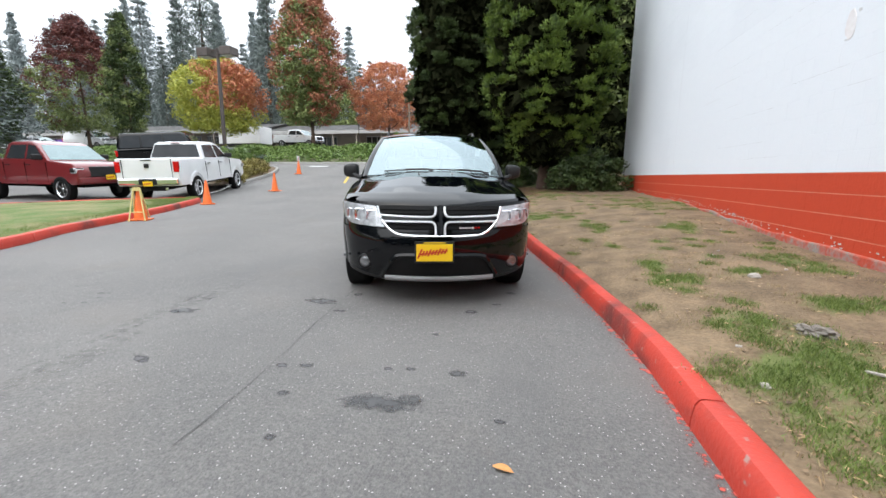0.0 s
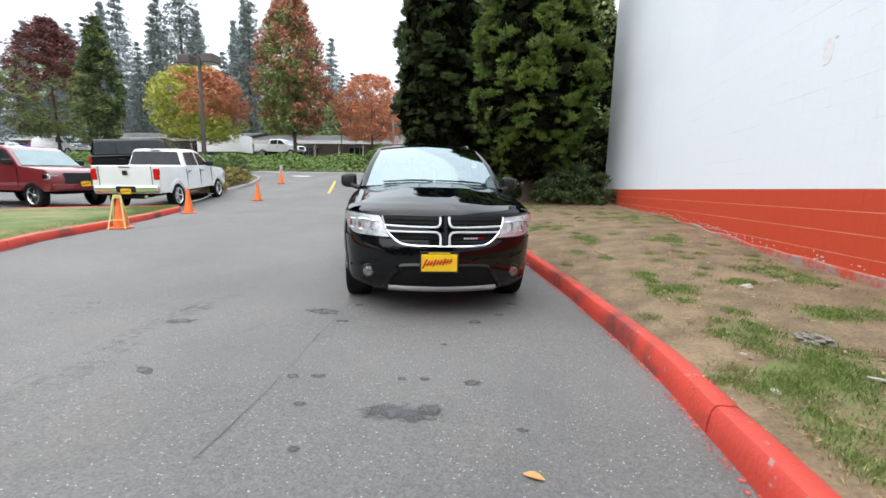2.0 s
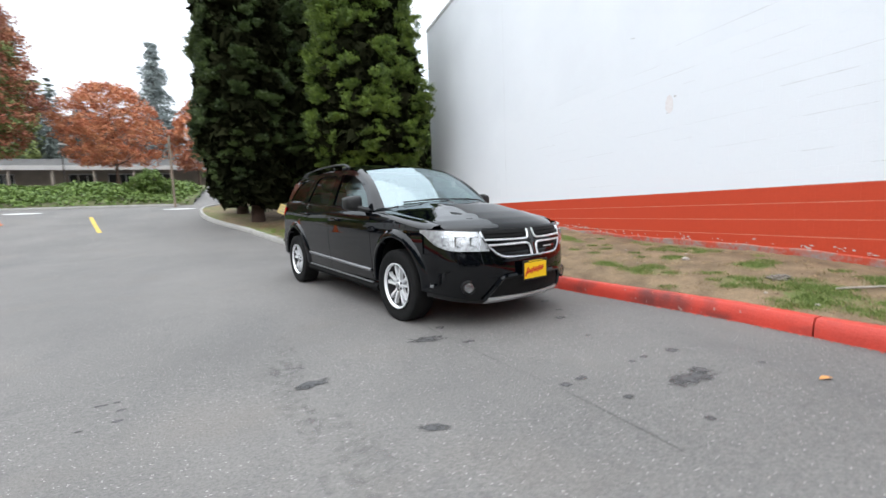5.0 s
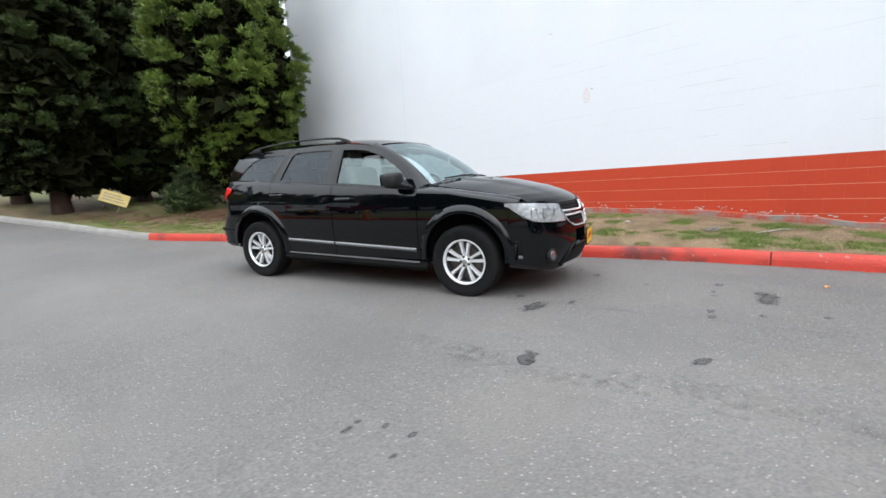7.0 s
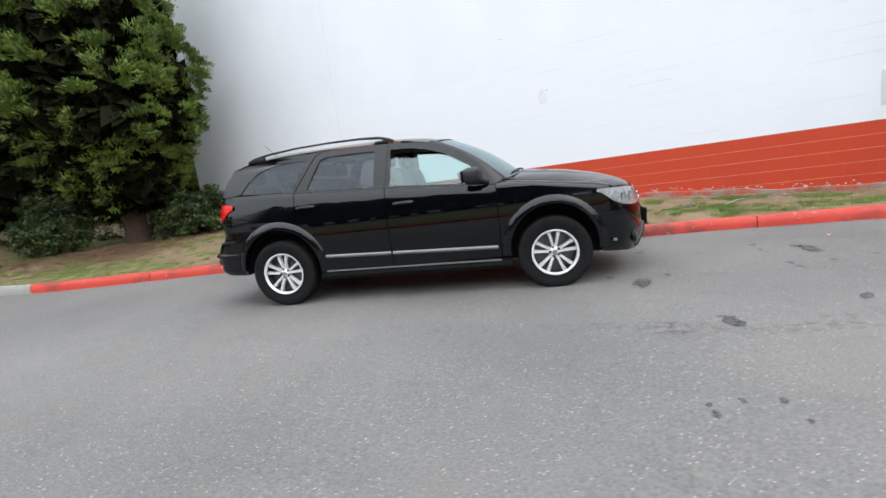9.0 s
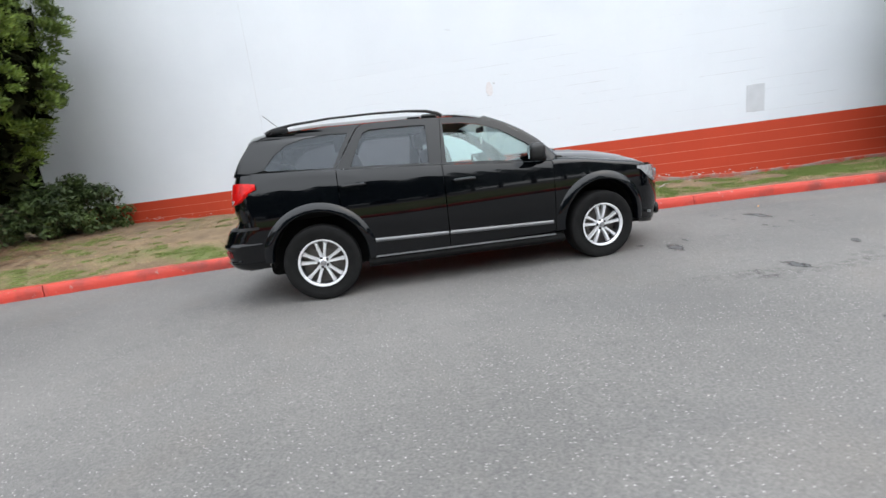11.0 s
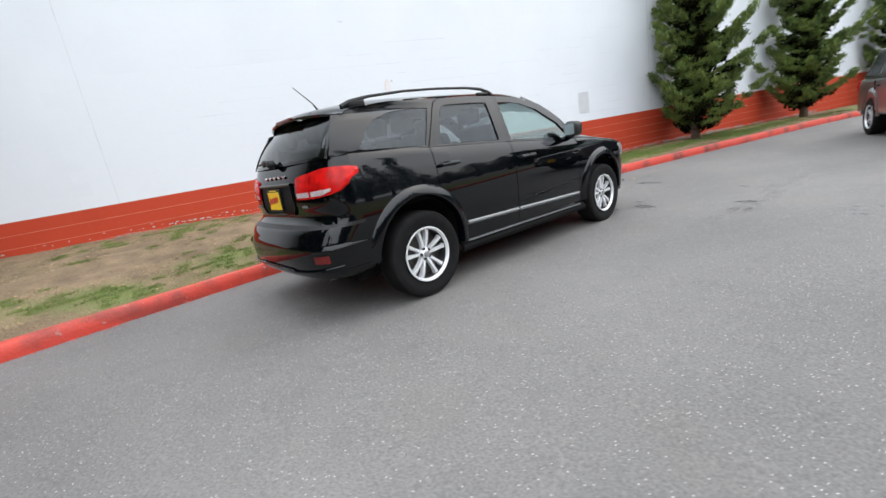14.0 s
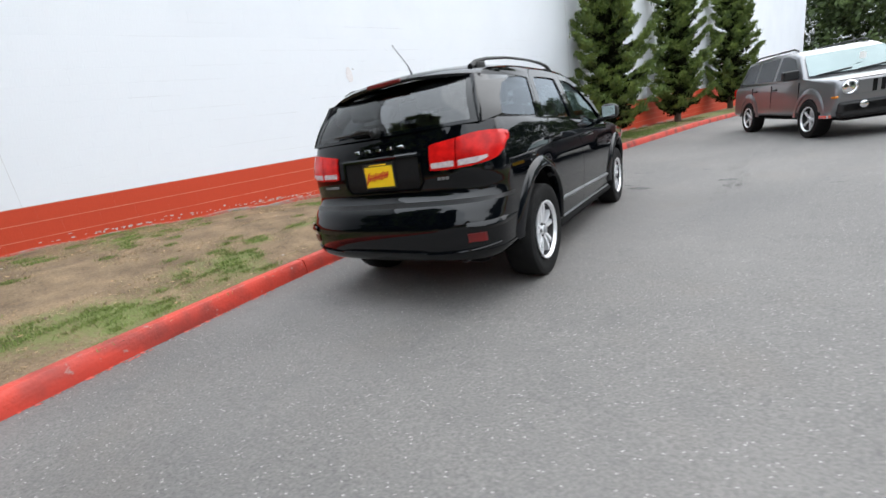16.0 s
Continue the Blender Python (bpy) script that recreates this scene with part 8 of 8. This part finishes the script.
part("intake_frame", ribbon(curve([(-0.505, 0.275), (-0.465, 0.345), (-0.405, 0.435), (-0.33, 0.482), (0, 0.488), (0.33, 0.482), (0.405, 0.435), (0.465, 0.345), (0.505, 0.275)]), 0.022, 0.022, 0.006), PAINT_BLACK, fb, smooth=True)
bm = bmesh.new()
sheet(bm, lambda y, v: nose(y, 0.232 + 0.058 * v, 0.018 + 0.02 * math.sin(math.pi * v)), np.linspace(-0.475, 0.475, 20), np.linspace(0, 1, 7), (-0.03, 0, 0))
part("skid_strip", bm, SATIN, fb, "silver skid strip under the bumper", smooth=True)
bm = bmesh.new()
def lip(u, v):
    t = (u * 2 - 1) * math.pi / 2
    z = 0.215 + 0.055 * v + 0.09 * abs(math.sin(t)) ** 3
    w = side_y(1.90, z)
    return nose(math.copysign(w * abs(math.sin(t)) ** (2 / 2.0), t), z, -0.01)
part("chin", sheet(bm, lip, np.linspace(0, 1, 41), (0, 0.5, 1)), BLACK_TRIM, fb, smooth=True)
c = nose(-0.05, 0.520, 0.03)
plate(suv, c.x + 0.012, -0.05, 0.520, 90, "front_plate", 0.30, 0.145)

# windshield, pillars, cowl, roof
def ws(u, v):
    y0, y1 = (u * 2 - 1) * 0.752, (u * 2 - 1) * 0.60
    q = abs(u * 2 - 1)
    a = Vector((1.215 - 0.17 * q ** 2, y0, 1.160 - 0.042 * q ** 2))
    b = Vector((0.475 - 0.13 * q ** 2, y1, 1.612 - 0.030 * q ** 2))
    p = a.lerp(b, v)
    return p + Vector((0.026, 0, 0.034)) * math.sin(math.pi * v)
w_ = part("windshield", sheet(bmesh.new(), ws, np.linspace(0, 1, 25), np.linspace(0, 1, 12)), GLASS_SCREEN, suv, "clear windshield", smooth=True)
w_.visible_shadow = False
for s in (-1, 1):
    def apil(u, v):
        a = Vector(ws(1.0 if s > 0 else 0.0, u)) + Vector((0.0, 0, 0.003))
        x = float(np.interp(u, [0, 0.25, 0.5, 0.75, 1], [0.935, 0.78, 0.62, 0.45, 0.27]))
        z = float(np.interp(u, [0, 0.25, 0.5, 0.75, 1], [1.075, 1.30, 1.418, 1.508, 1.568]))
        b = Vector((x, s * (side_y(x, z)), z))
        p = a.lerp(b, v)
        return p + Vector((0.012, s * 0.010, 0.014)) * math.sin(math.pi * v)
    part("a_pillar", sheet(bmesh.new(), apil, np.linspace(0, 1, 14), np.linspace(0, 1, 6)), PAINT_BLACK, suv, smooth=True)
bm = bmesh.new()
sheet(bm, lambda u, v: Vector(ws(u, 0)) + Vector((-0.03 + 0.08 * v, 0, -0.006 - 0.010 * v)), np.linspace(0, 1, 25), np.linspace(0, 1, 4))
part("cowl", bm, BLACK_TRIM, suv, "black plastic cowl")
for y0, y1 in ((0.62, 0.02), (0.0, -0.56)):
    bm = bmesh.new()
    pts = [Vector(ws((y / 0.752 + 1) / 2, 0.04)) + Vector((0.012, 0, 0.012)) for y in np.linspace(y0, y1, 8)]
    tube(bm, pts, 0.008, 6)
    wp = part("wiper", bm, BLACK_TRIM, suv)
    part("wiper_arm", tube(bmesh.new(), [pts[4] + Vector((0, 0, 0.006)), pts[1] + Vector((0.02, 0, 0.004)), pts[0] + Vector((0.05, 0, -0.03))], 0.009, 6), BLACK_TRIM, wp)
def roof_fn(u, v):
    x = 0.48 - 2.43 * u
    yr = side_y(x if x < 0.3 else 0.3, float(rail_z(min(x, 0.36)))) - 0.0
    y = (v * 2 - 1) * (yr if x < 0.30 else yr * 0.985)
    q = abs(v * 2 - 1)
    zc, ze = float(roof_z(x)), float(rail_z(min(x, 0.36)))
    xx = x - 0.13 * q ** 2 * max(0, 1 - u * 5) + 0.10 * q ** 2 * max(0, (u - 0.85) / 0.15)
    return (xx, y, zc - (zc - ze) * q ** 2.6)
part("roof", sheet(bmesh.new(), roof_fn, np.linspace(0, 1, 40), np.linspace(0, 1, 33)), PAINT_BLACK, suv, "black painted roof", smooth=True)

# rear: tailgate, glass, bumper, lamps
def tg(u, v):
    z = 0.79 + (1.255 - 0.79) * v
    w = side_y(-1.95, min(z, 1.24))
    t = (u * 2 - 1) * math.pi / 2
    return tail(math.copysign(w * abs(math.sin(t)) ** (2 / 2.9), t), z)
gate = part("tailgate", sheet(bmesh.new(), tg, np.linspace(0, 1, 61), np.linspace(0, 1, 18)), PAINT_BLACK, suv, "black tailgate", smooth=True)
def rg(u, v):
    y0, y1 = (u * 2 - 1) * 0.750, (u * 2 - 1) * 0.635
    q = abs(u * 2 - 1)
    a = Vector((-2.187 + 0.085 * q ** 2.5, y0, 1.25 + 0.0 * q))
    b = Vector((-1.94 + 0.06 * q ** 2, y1, 1.600 - 0.045 * q ** 2))
    p = a.lerp(b, v)
    return p + Vector((-0.028, 0, 0.01)) * math.sin(math.pi * v)
rgl = part("rear_window", sheet(bmesh.new(), lambda u, v: rg(0.03 + 0.94 * u, 0.05 + 0.92 * v), np.linspace(0, 1, 25), np.linspace(0, 1, 12)), GLASS_REAR, gate, "dark rear glass", smooth=True)
rgl.visible_shadow = False
for a, b in ((0.0, 0.03), (0.97, 1.0)):
    part("d_pillar", sheet(bmesh.new(), lambda u, v: Vector(rg(a + (b - a) * u, v)) + Vector((-0.003, 0, 0)), np.linspace(0, 1, 5), np.linspace(0, 1, 12), (0.02, 0, 0)), PAINT_BLACK, gate, smooth=True)
for s in (-1, 1):
    def dp(u, v):
        z = 1.255 + (1.545 - 1.255) * v
        a = Vector(rg(1.0 if s > 0 else 0.0, v))
        x = float(np.interp(z, [1.25, 1.272, 1.40, 1.548], [-2.09, -2.085, -2.02, -1.935]))
        b_ = Vector((x, s * side_y(x, z), z))
        p = a.lerp(b_, u)
        return p + Vector((-0.012, s * 0.008, 0)) * math.sin(math.pi * u)
    part("corner_pillar", sheet(bmesh.new(), dp, np.linspace(0, 1, 6), np.linspace(0, 1, 10)), PAINT_BLACK, suv, smooth=True)
part("glass_lip", sheet(bmesh.new(), lambda u, v: Vector(rg(u, 0.0)).lerp(Vector(rg(u, 0.06)), v) + Vector((-0.004, 0, 0)), np.linspace(0, 1, 25), (0, 1)), PAINT_BLACK, gate)
bm = bmesh.new()
def spoil(u, v):
    y = (u * 2 - 1) * 0.685
    q = abs(u * 2 - 1)
    prof = [(-1.78, 1.662), (-1.90, 1.650), (-1.99, 1.630), (-2.03, 1.608), (-2.02, 1.590), (-1.94, 1.594), (-1.89, 1.60)]
    x, z = prof[int(v)]
    return (x + 0.16 * q ** 2.4, y, z - 0.055 * q ** 2.4)
sheet(bm, spoil, np.linspace(0, 1, 31), range(7))
sp = part("spoiler", bm, PAINT_BLACK, suv, "black roof spoiler", smooth=True)
part("brake_lamp", add_box(bmesh.new(), -2.038, -1.99, -0.15, 0.15, 1.594, 1.620, 0.006), DIM_RED, sp, "red high brake lamp")
antenna = part("antenna", tube(bmesh.new(), [(-1.72, -0.05, 1.665), (-1.76, -0.05, 1.73), (-1.90, -0.04, 1.865)], [0.010, 0.004, 0.003], 6), BLACK_TRIM, suv, "thin black roof antenna")
bm = bmesh.new()
pv = Vector(rg(0.5, 0.03)) + Vector((-0.03, 0, 0))
tube(bm, [pv + Vector((0, 0.01, 0.03)), pv + Vector((-0.01, 0.12, 0.05)), Vector(rg(0.5 + 0.36 * 0.5, 0.12)) + Vector((-0.035, 0, 0))], [0.018, 0.014, 0.010], 8)
wp = part("rear_wiper", bm, BLACK_TRIM, gate, smooth=True)
part("wiper_blade", tube(bmesh.new(), [Vector(rg(0.56, 0.13)) + Vector((-0.025, 0, 0)), Vector(rg(0.80, 0.13)) + Vector((-0.025, 0, 0))], 0.010, 6), BLACK_TRIM, wp)
part("wiper_cap", lathe(bmesh.new(), [(0.035, 0.02), (0.035, -0.02), (0.02, -0.035), (0.001, -0.037)], 16), BLACK_TRIM, wp, smooth=True, m=Matrix.Translation(pv + Vector((0.0, 0, 0.02))) @ pose(0, 0, 0, 0, 0, -90))


def tail_patch(outline, off, n=8):
    ys_ = [o[0] for o in outline]
    lo = lambda y: float(np.interp(y, ys_, [o[1] for o in outline]))
    hi = lambda y: float(np.interp(y, ys_, [o[2] for o in outline]))
    yl = ang(ys_[0], ys_[-1], 1.05, side_y(-1.95, 1.05) + off, 26, 2.9)
    return sheet(bmesh.new(), lambda y, v: tail(y, lo(y) + (hi(y) - lo(y)) * v, off), yl, np.linspace(0, 1, n), (0.03, 0, 0))


CLEAR_LENS = mat("clear_lamp_plastic", (0.56, 0.50, 0.50), (0.36, 0.28, 0.28), rough=0.15, coat=1.0, scale=40, bump=0.3)
for s in (-1, 1):
    wmx = side_y(-1.95, 1.05) + 0.014
    for nm, mt, o, off in (("taillight", RED_LENS, [(0.425, 0.990, 1.148), (0.46, 0.984, 1.155), (0.53, 0.984, 1.164), (0.604, 0.986, 1.172)], 0.014),
                           ("taillight", RED_LENS, [(0.614, 0.986, 1.174), (0.70, 0.990, 1.188), (0.76, 0.998, 1.192), (0.81, 1.006, 1.190), (wmx - 0.034, 1.022, 1.182), (wmx - 0.013, 1.060, 1.150)], 0.014),
                           ("reverse_lamp", CLEAR_LENS, [(0.437, 1.000, 1.034), (0.594, 1.000, 1.036)], 0.019),
                           ("reverse_lamp", CLEAR_LENS, [(0.624, 1.000, 1.036), (0.74, 1.006, 1.042), (0.80, 1.026, 1.046)], 0.019)):
        if s < 0:
            o = [(-y, a, b) for y, a, b in o[::-1]]
        part(nm, tail_patch(o, off), mt, suv, "red tail lamp" if nm == "taillight" else "clear reversing strip", smooth=True)
zs = np.linspace(0.44, 0.765, 12)
def rb(u, z):
    t = (u * 2 - 1) * math.pi / 2
    off = 0.045 * min(1, max(0, (0.765 - z) / 0.125)) * (1 - abs(math.sin(t)) ** 9)
    w = side_y(-1.95, z) + off
    return tail(math.copysign(w * abs(math.sin(t)) ** (2 / 2.9), t), z, off)
rbump = part("rear_bumper", sheet(bmesh.new(), rb, np.linspace(0, 1, 61), zs, (0.03, 0, 0)), PAINT_BLACK, suv, "black rear bumper", smooth=True)
part("bumper_step", sheet(bmesh.new(), lambda u, v: Vector(rb(u, 0.765)).lerp(Vector(tg(u, 0.0)), v), np.linspace(0, 1, 61), (0, 0.5, 1)), BLACK_TRIM, rbump, "matt bumper step")
def rv(u, v):
    z = 0.388 + 0.072 * v
    t = (u * 2 - 1) * math.pi / 2
    off = 0.007 + 0.045 * (1 - abs(math.sin(t)) ** 9) - 0.05 * (1 - v) ** 2
    w = side_y(-1.95, z) + off
    return tail(math.copysign(w * abs(math.sin(t)) ** (2 / 2.9), t), z, off)
part("valance", sheet(bmesh.new(), rv, np.linspace(0, 1, 61), np.linspace(0, 1, 8), (0.03, 0, 0)), PAINT_BLACK, rbump, "black valance", smooth=True)
part("valance_lip", tube(bmesh.new(), [tail(y, z, 0.056 - 0.03 * abs(y / 0.84) ** 8) for y, z in curve([(-0.84, 0.49), (-0.70, 0.47), (-0.52, 0.458), (-0.40, 0.455), (-0.33, 0.468), (0, 0.474), (0.33, 0.468), (0.40, 0.455), (0.52, 0.458), (0.70, 0.47), (0.84, 0.49)])], 0.009, 8), PAINT_BLACK, rbump, smooth=True)
for s in (-1, 1):
    c0 = tail(s * 0.70, 0.56, 0.006)
    bm = bmesh.new()
    yl = sorted([s * 0.69, s * 0.79])
    sheet(bm, lambda y, v: tail(y, 0.525 + 0.055 * v, 0.052), np.linspace(yl[0], yl[1], 8), (0, 1), (0.02, 0, 0))
    part("reflector", bm, DIM_RED, rbump, "red bumper reflector")
    part("exhaust_tip", lathe(bmesh.new(), [(0.028, 0.10), (0.029, -0.02), (0.024, -0.02), (0.024, 0.08)], 16), STRIP, suv, smooth=True, m=pose(-2.16, s * 0.56, 0.365, 0, 0, -90)) if s < 0 else None
# plate recess, plate, plain bars for the lettering
part("plate_recess", tail_patch([(-0.33, 0.90, 1.085), (-0.30, 0.875, 1.10), (0.30, 0.875, 1.10), (0.33, 0.90, 1.085)], 0.004), GRILLE_BLACK, gate, "dark plate recess", smooth=True)
part("gate_handle", tube(bmesh.new(), [tail(y, 1.105, 0.012) for y in np.linspace(-0.34, 0.34, 9)], 0.014, 6), PAINT_BLACK, gate, smooth=True)
part("recess_trim", tube(bmesh.new(), [tail(y, z, 0.008) for y, z in ((-0.345, 1.09), (-0.35, 0.92), (-0.31, 0.872), (0.31, 0.872), (0.35, 0.92), (0.345, 1.09))], 0.010, 6), PAINT_BLACK, gate, smooth=True)
c = tail(0, 0.985, 0.014)
plate(suv, c.x, 0.0, 0.985, -90, "rear_plate", 0.255, 0.145)
for k in range(5):
    bm = bmesh.new()
    c = tail(0.20 - k * 0.10, 1.165, 0.010)
    add_box(bm, c.x - 0.005, c.x + 0.005, c.y - 0.022, c.y + 0.022, c.z - 0.011, c.z + 0.011, 0.003, 1)
    part("badge_bar", bm, CHROME, gate)
for s, n in ((1, 6), (-1, 3)):
    for k in range(n):
        c = tail(s * 0.52 - (k - n / 2) * 0.028, 0.93, 0.006)
        part("small_badge_bar", add_box(bmesh.new(), c.x - 0.003, c.x + 0.003, c.y - 0.010, c.y + 0.010, c.z - 0.009, c.z + 0.009), STRIP, gate)
# a ledge in the bumper's corner runs from the reflector to the arch
for s in (-1, 1):
    w_c = side_y(-1.95, 0.62)
    path = [(s * y, None) for y in ang(0.66, w_c - 0.001, 0.62, w_c, 12, 2.9)] + [(s * w_c, -1.95)]
    ledge = []
    for y, x in path:
        row = []
        swell = 0.045 * (1 - min(1, abs(y) / w_c) ** 14)
        for off, dz in ((swell - 0.004, 0.030), (swell + 0.005, 0.008), (swell + 0.006, 0.0), (swell - 0.004, -0.022)):
            p_ = tail(y, 0.622 + dz, off) if x is None else Vector((x, math.copysign(side_y(-1.95, 0.62) + off, y), 0.622 + dz))
            if x is None:
                p_.y = y * (1 + off / w_c)
            row.append(p_)
        ledge.append(row)
    bm = bmesh.new()
    vr = [[bm.verts.new(p_) for p_ in row] for row in ledge]
    for a, b in zip(vr, vr[1:]):
        for k in range(3):
            bm.faces.new((a[k], a[k + 1], b[k + 1], b[k]))
    part("bumper_ledge", bm, PAINT_BLACK, rbump, smooth=True)

# under and inside
part("underbody", add_box(bmesh.new(), -1.98, 2.14, -0.62, 0.62, 0.26, 0.86, 0.05), DARK_CAVITY, suv)
part("cabin_tub", add_box(bmesh.new(), -2.05, 1.25, -0.80, 0.80, 0.80, 0.95, 0.03), DARK_CAVITY, suv, "dark cabin floor")
CLOTH = mat("grey_seat_cloth", (0.105, 0.107, 0.112), (0.150, 0.152, 0.157), rough=0.9, scale=8, fine=200, bump=0.3)
TRIM_GREY = mat("grey_cabin_trim", (0.12, 0.12, 0.125), (0.10, 0.10, 0.104), rough=0.7, scale=6)
for x, ys_, wd in ((0.05, (-0.37, 0.37), 0.25), (-0.85, (-0.42, 0.0, 0.42), 0.21), (-1.62, (-0.32, 0.32), 0.22)):
    for y in ys_:
        seat = new("seat")
        seat.parent = suv
        seat.matrix_basis = pose(x, y, 0.62)
        bm = bmesh.new()
        add_box(bm, -0.12, 0.02, -wd, wd, 0.2, 0.74, 0.05, 3)
        for v in bm.verts:
            v.co.x -= (v.co.z - 0.2) * 0.28
        part("backrest", bm, CLOTH, seat, smooth=True)
        part("headrest", add_box(bmesh.new(), -0.345, -0.235, -0.13, 0.13, 0.765, 0.93, 0.04, 3), CLOTH, seat, smooth=True)
        part("headrest_post", tube(bmesh.new(), [(-0.28, 0.05, 0.70), (-0.285, 0.05, 0.80)], 0.008, 6), CHROME, seat)
        part("cushion", add_box(bmesh.new(), -0.05, 0.45, -wd, wd, 0.12, 0.30, 0.05, 3), CLOTH, seat, smooth=True)
dash = part("dashboard", add_box(bmesh.new(), 0.62, 1.10, -0.74, 0.74, 0.80, 1.075, 0.06, 3), BLACK_TRIM, suv, smooth=True)
bm = bmesh.new()
ring = [(0.0, 0.185 * math.cos(a), 0.185 * math.sin(a)) for a in np.linspace(0, 2 * math.pi, 25)]
tube(bm, ring, 0.016, 8, False)
part("steering_wheel", bm, BLACK_TRIM, suv, smooth=True, m=pose(0.52, 0.37, 1.06, 0, -24, 0))
part("inner_mirror", add_box(bmesh.new(), 0.44, 0.47, -0.12, 0.12, 1.47, 1.53, 0.012), BLACK_TRIM, suv)
part("headliner", sheet(bmesh.new(), lambda u, v: (0.30 - 2.2 * u, (v * 2 - 1) * 0.60, 1.575 + 0.06 * math.sin(math.pi * u) - 0.03 * abs(v * 2 - 1)), np.linspace(0, 1, 10), np.linspace(0, 1, 5)), TRIM_GREY, suv, "grey cabin lining")
part("paper_tag", add_box(bmesh.new(), 0.50, 0.503, 0.30, 0.36, 1.42, 1.50), WHITE_PLASTIC, suv, "white paper tag behind the windshield", m=pose(0.12, 0.22, -0.06))


# ---- single blocks of the wall nearest the walk ----
white_me, red_me = tmpl.copy(), tmpl_red.copy()
white_me.materials.append(WALL_WHITE)
red_me.materials.append(WALL_RED)
for y, z, is_red in pieces_near:
    b = new("block", red_me if is_red else white_me)
    b.parent = wall
    b.matrix_basis = pose(0, y + 0.0003, z + 0.0015)
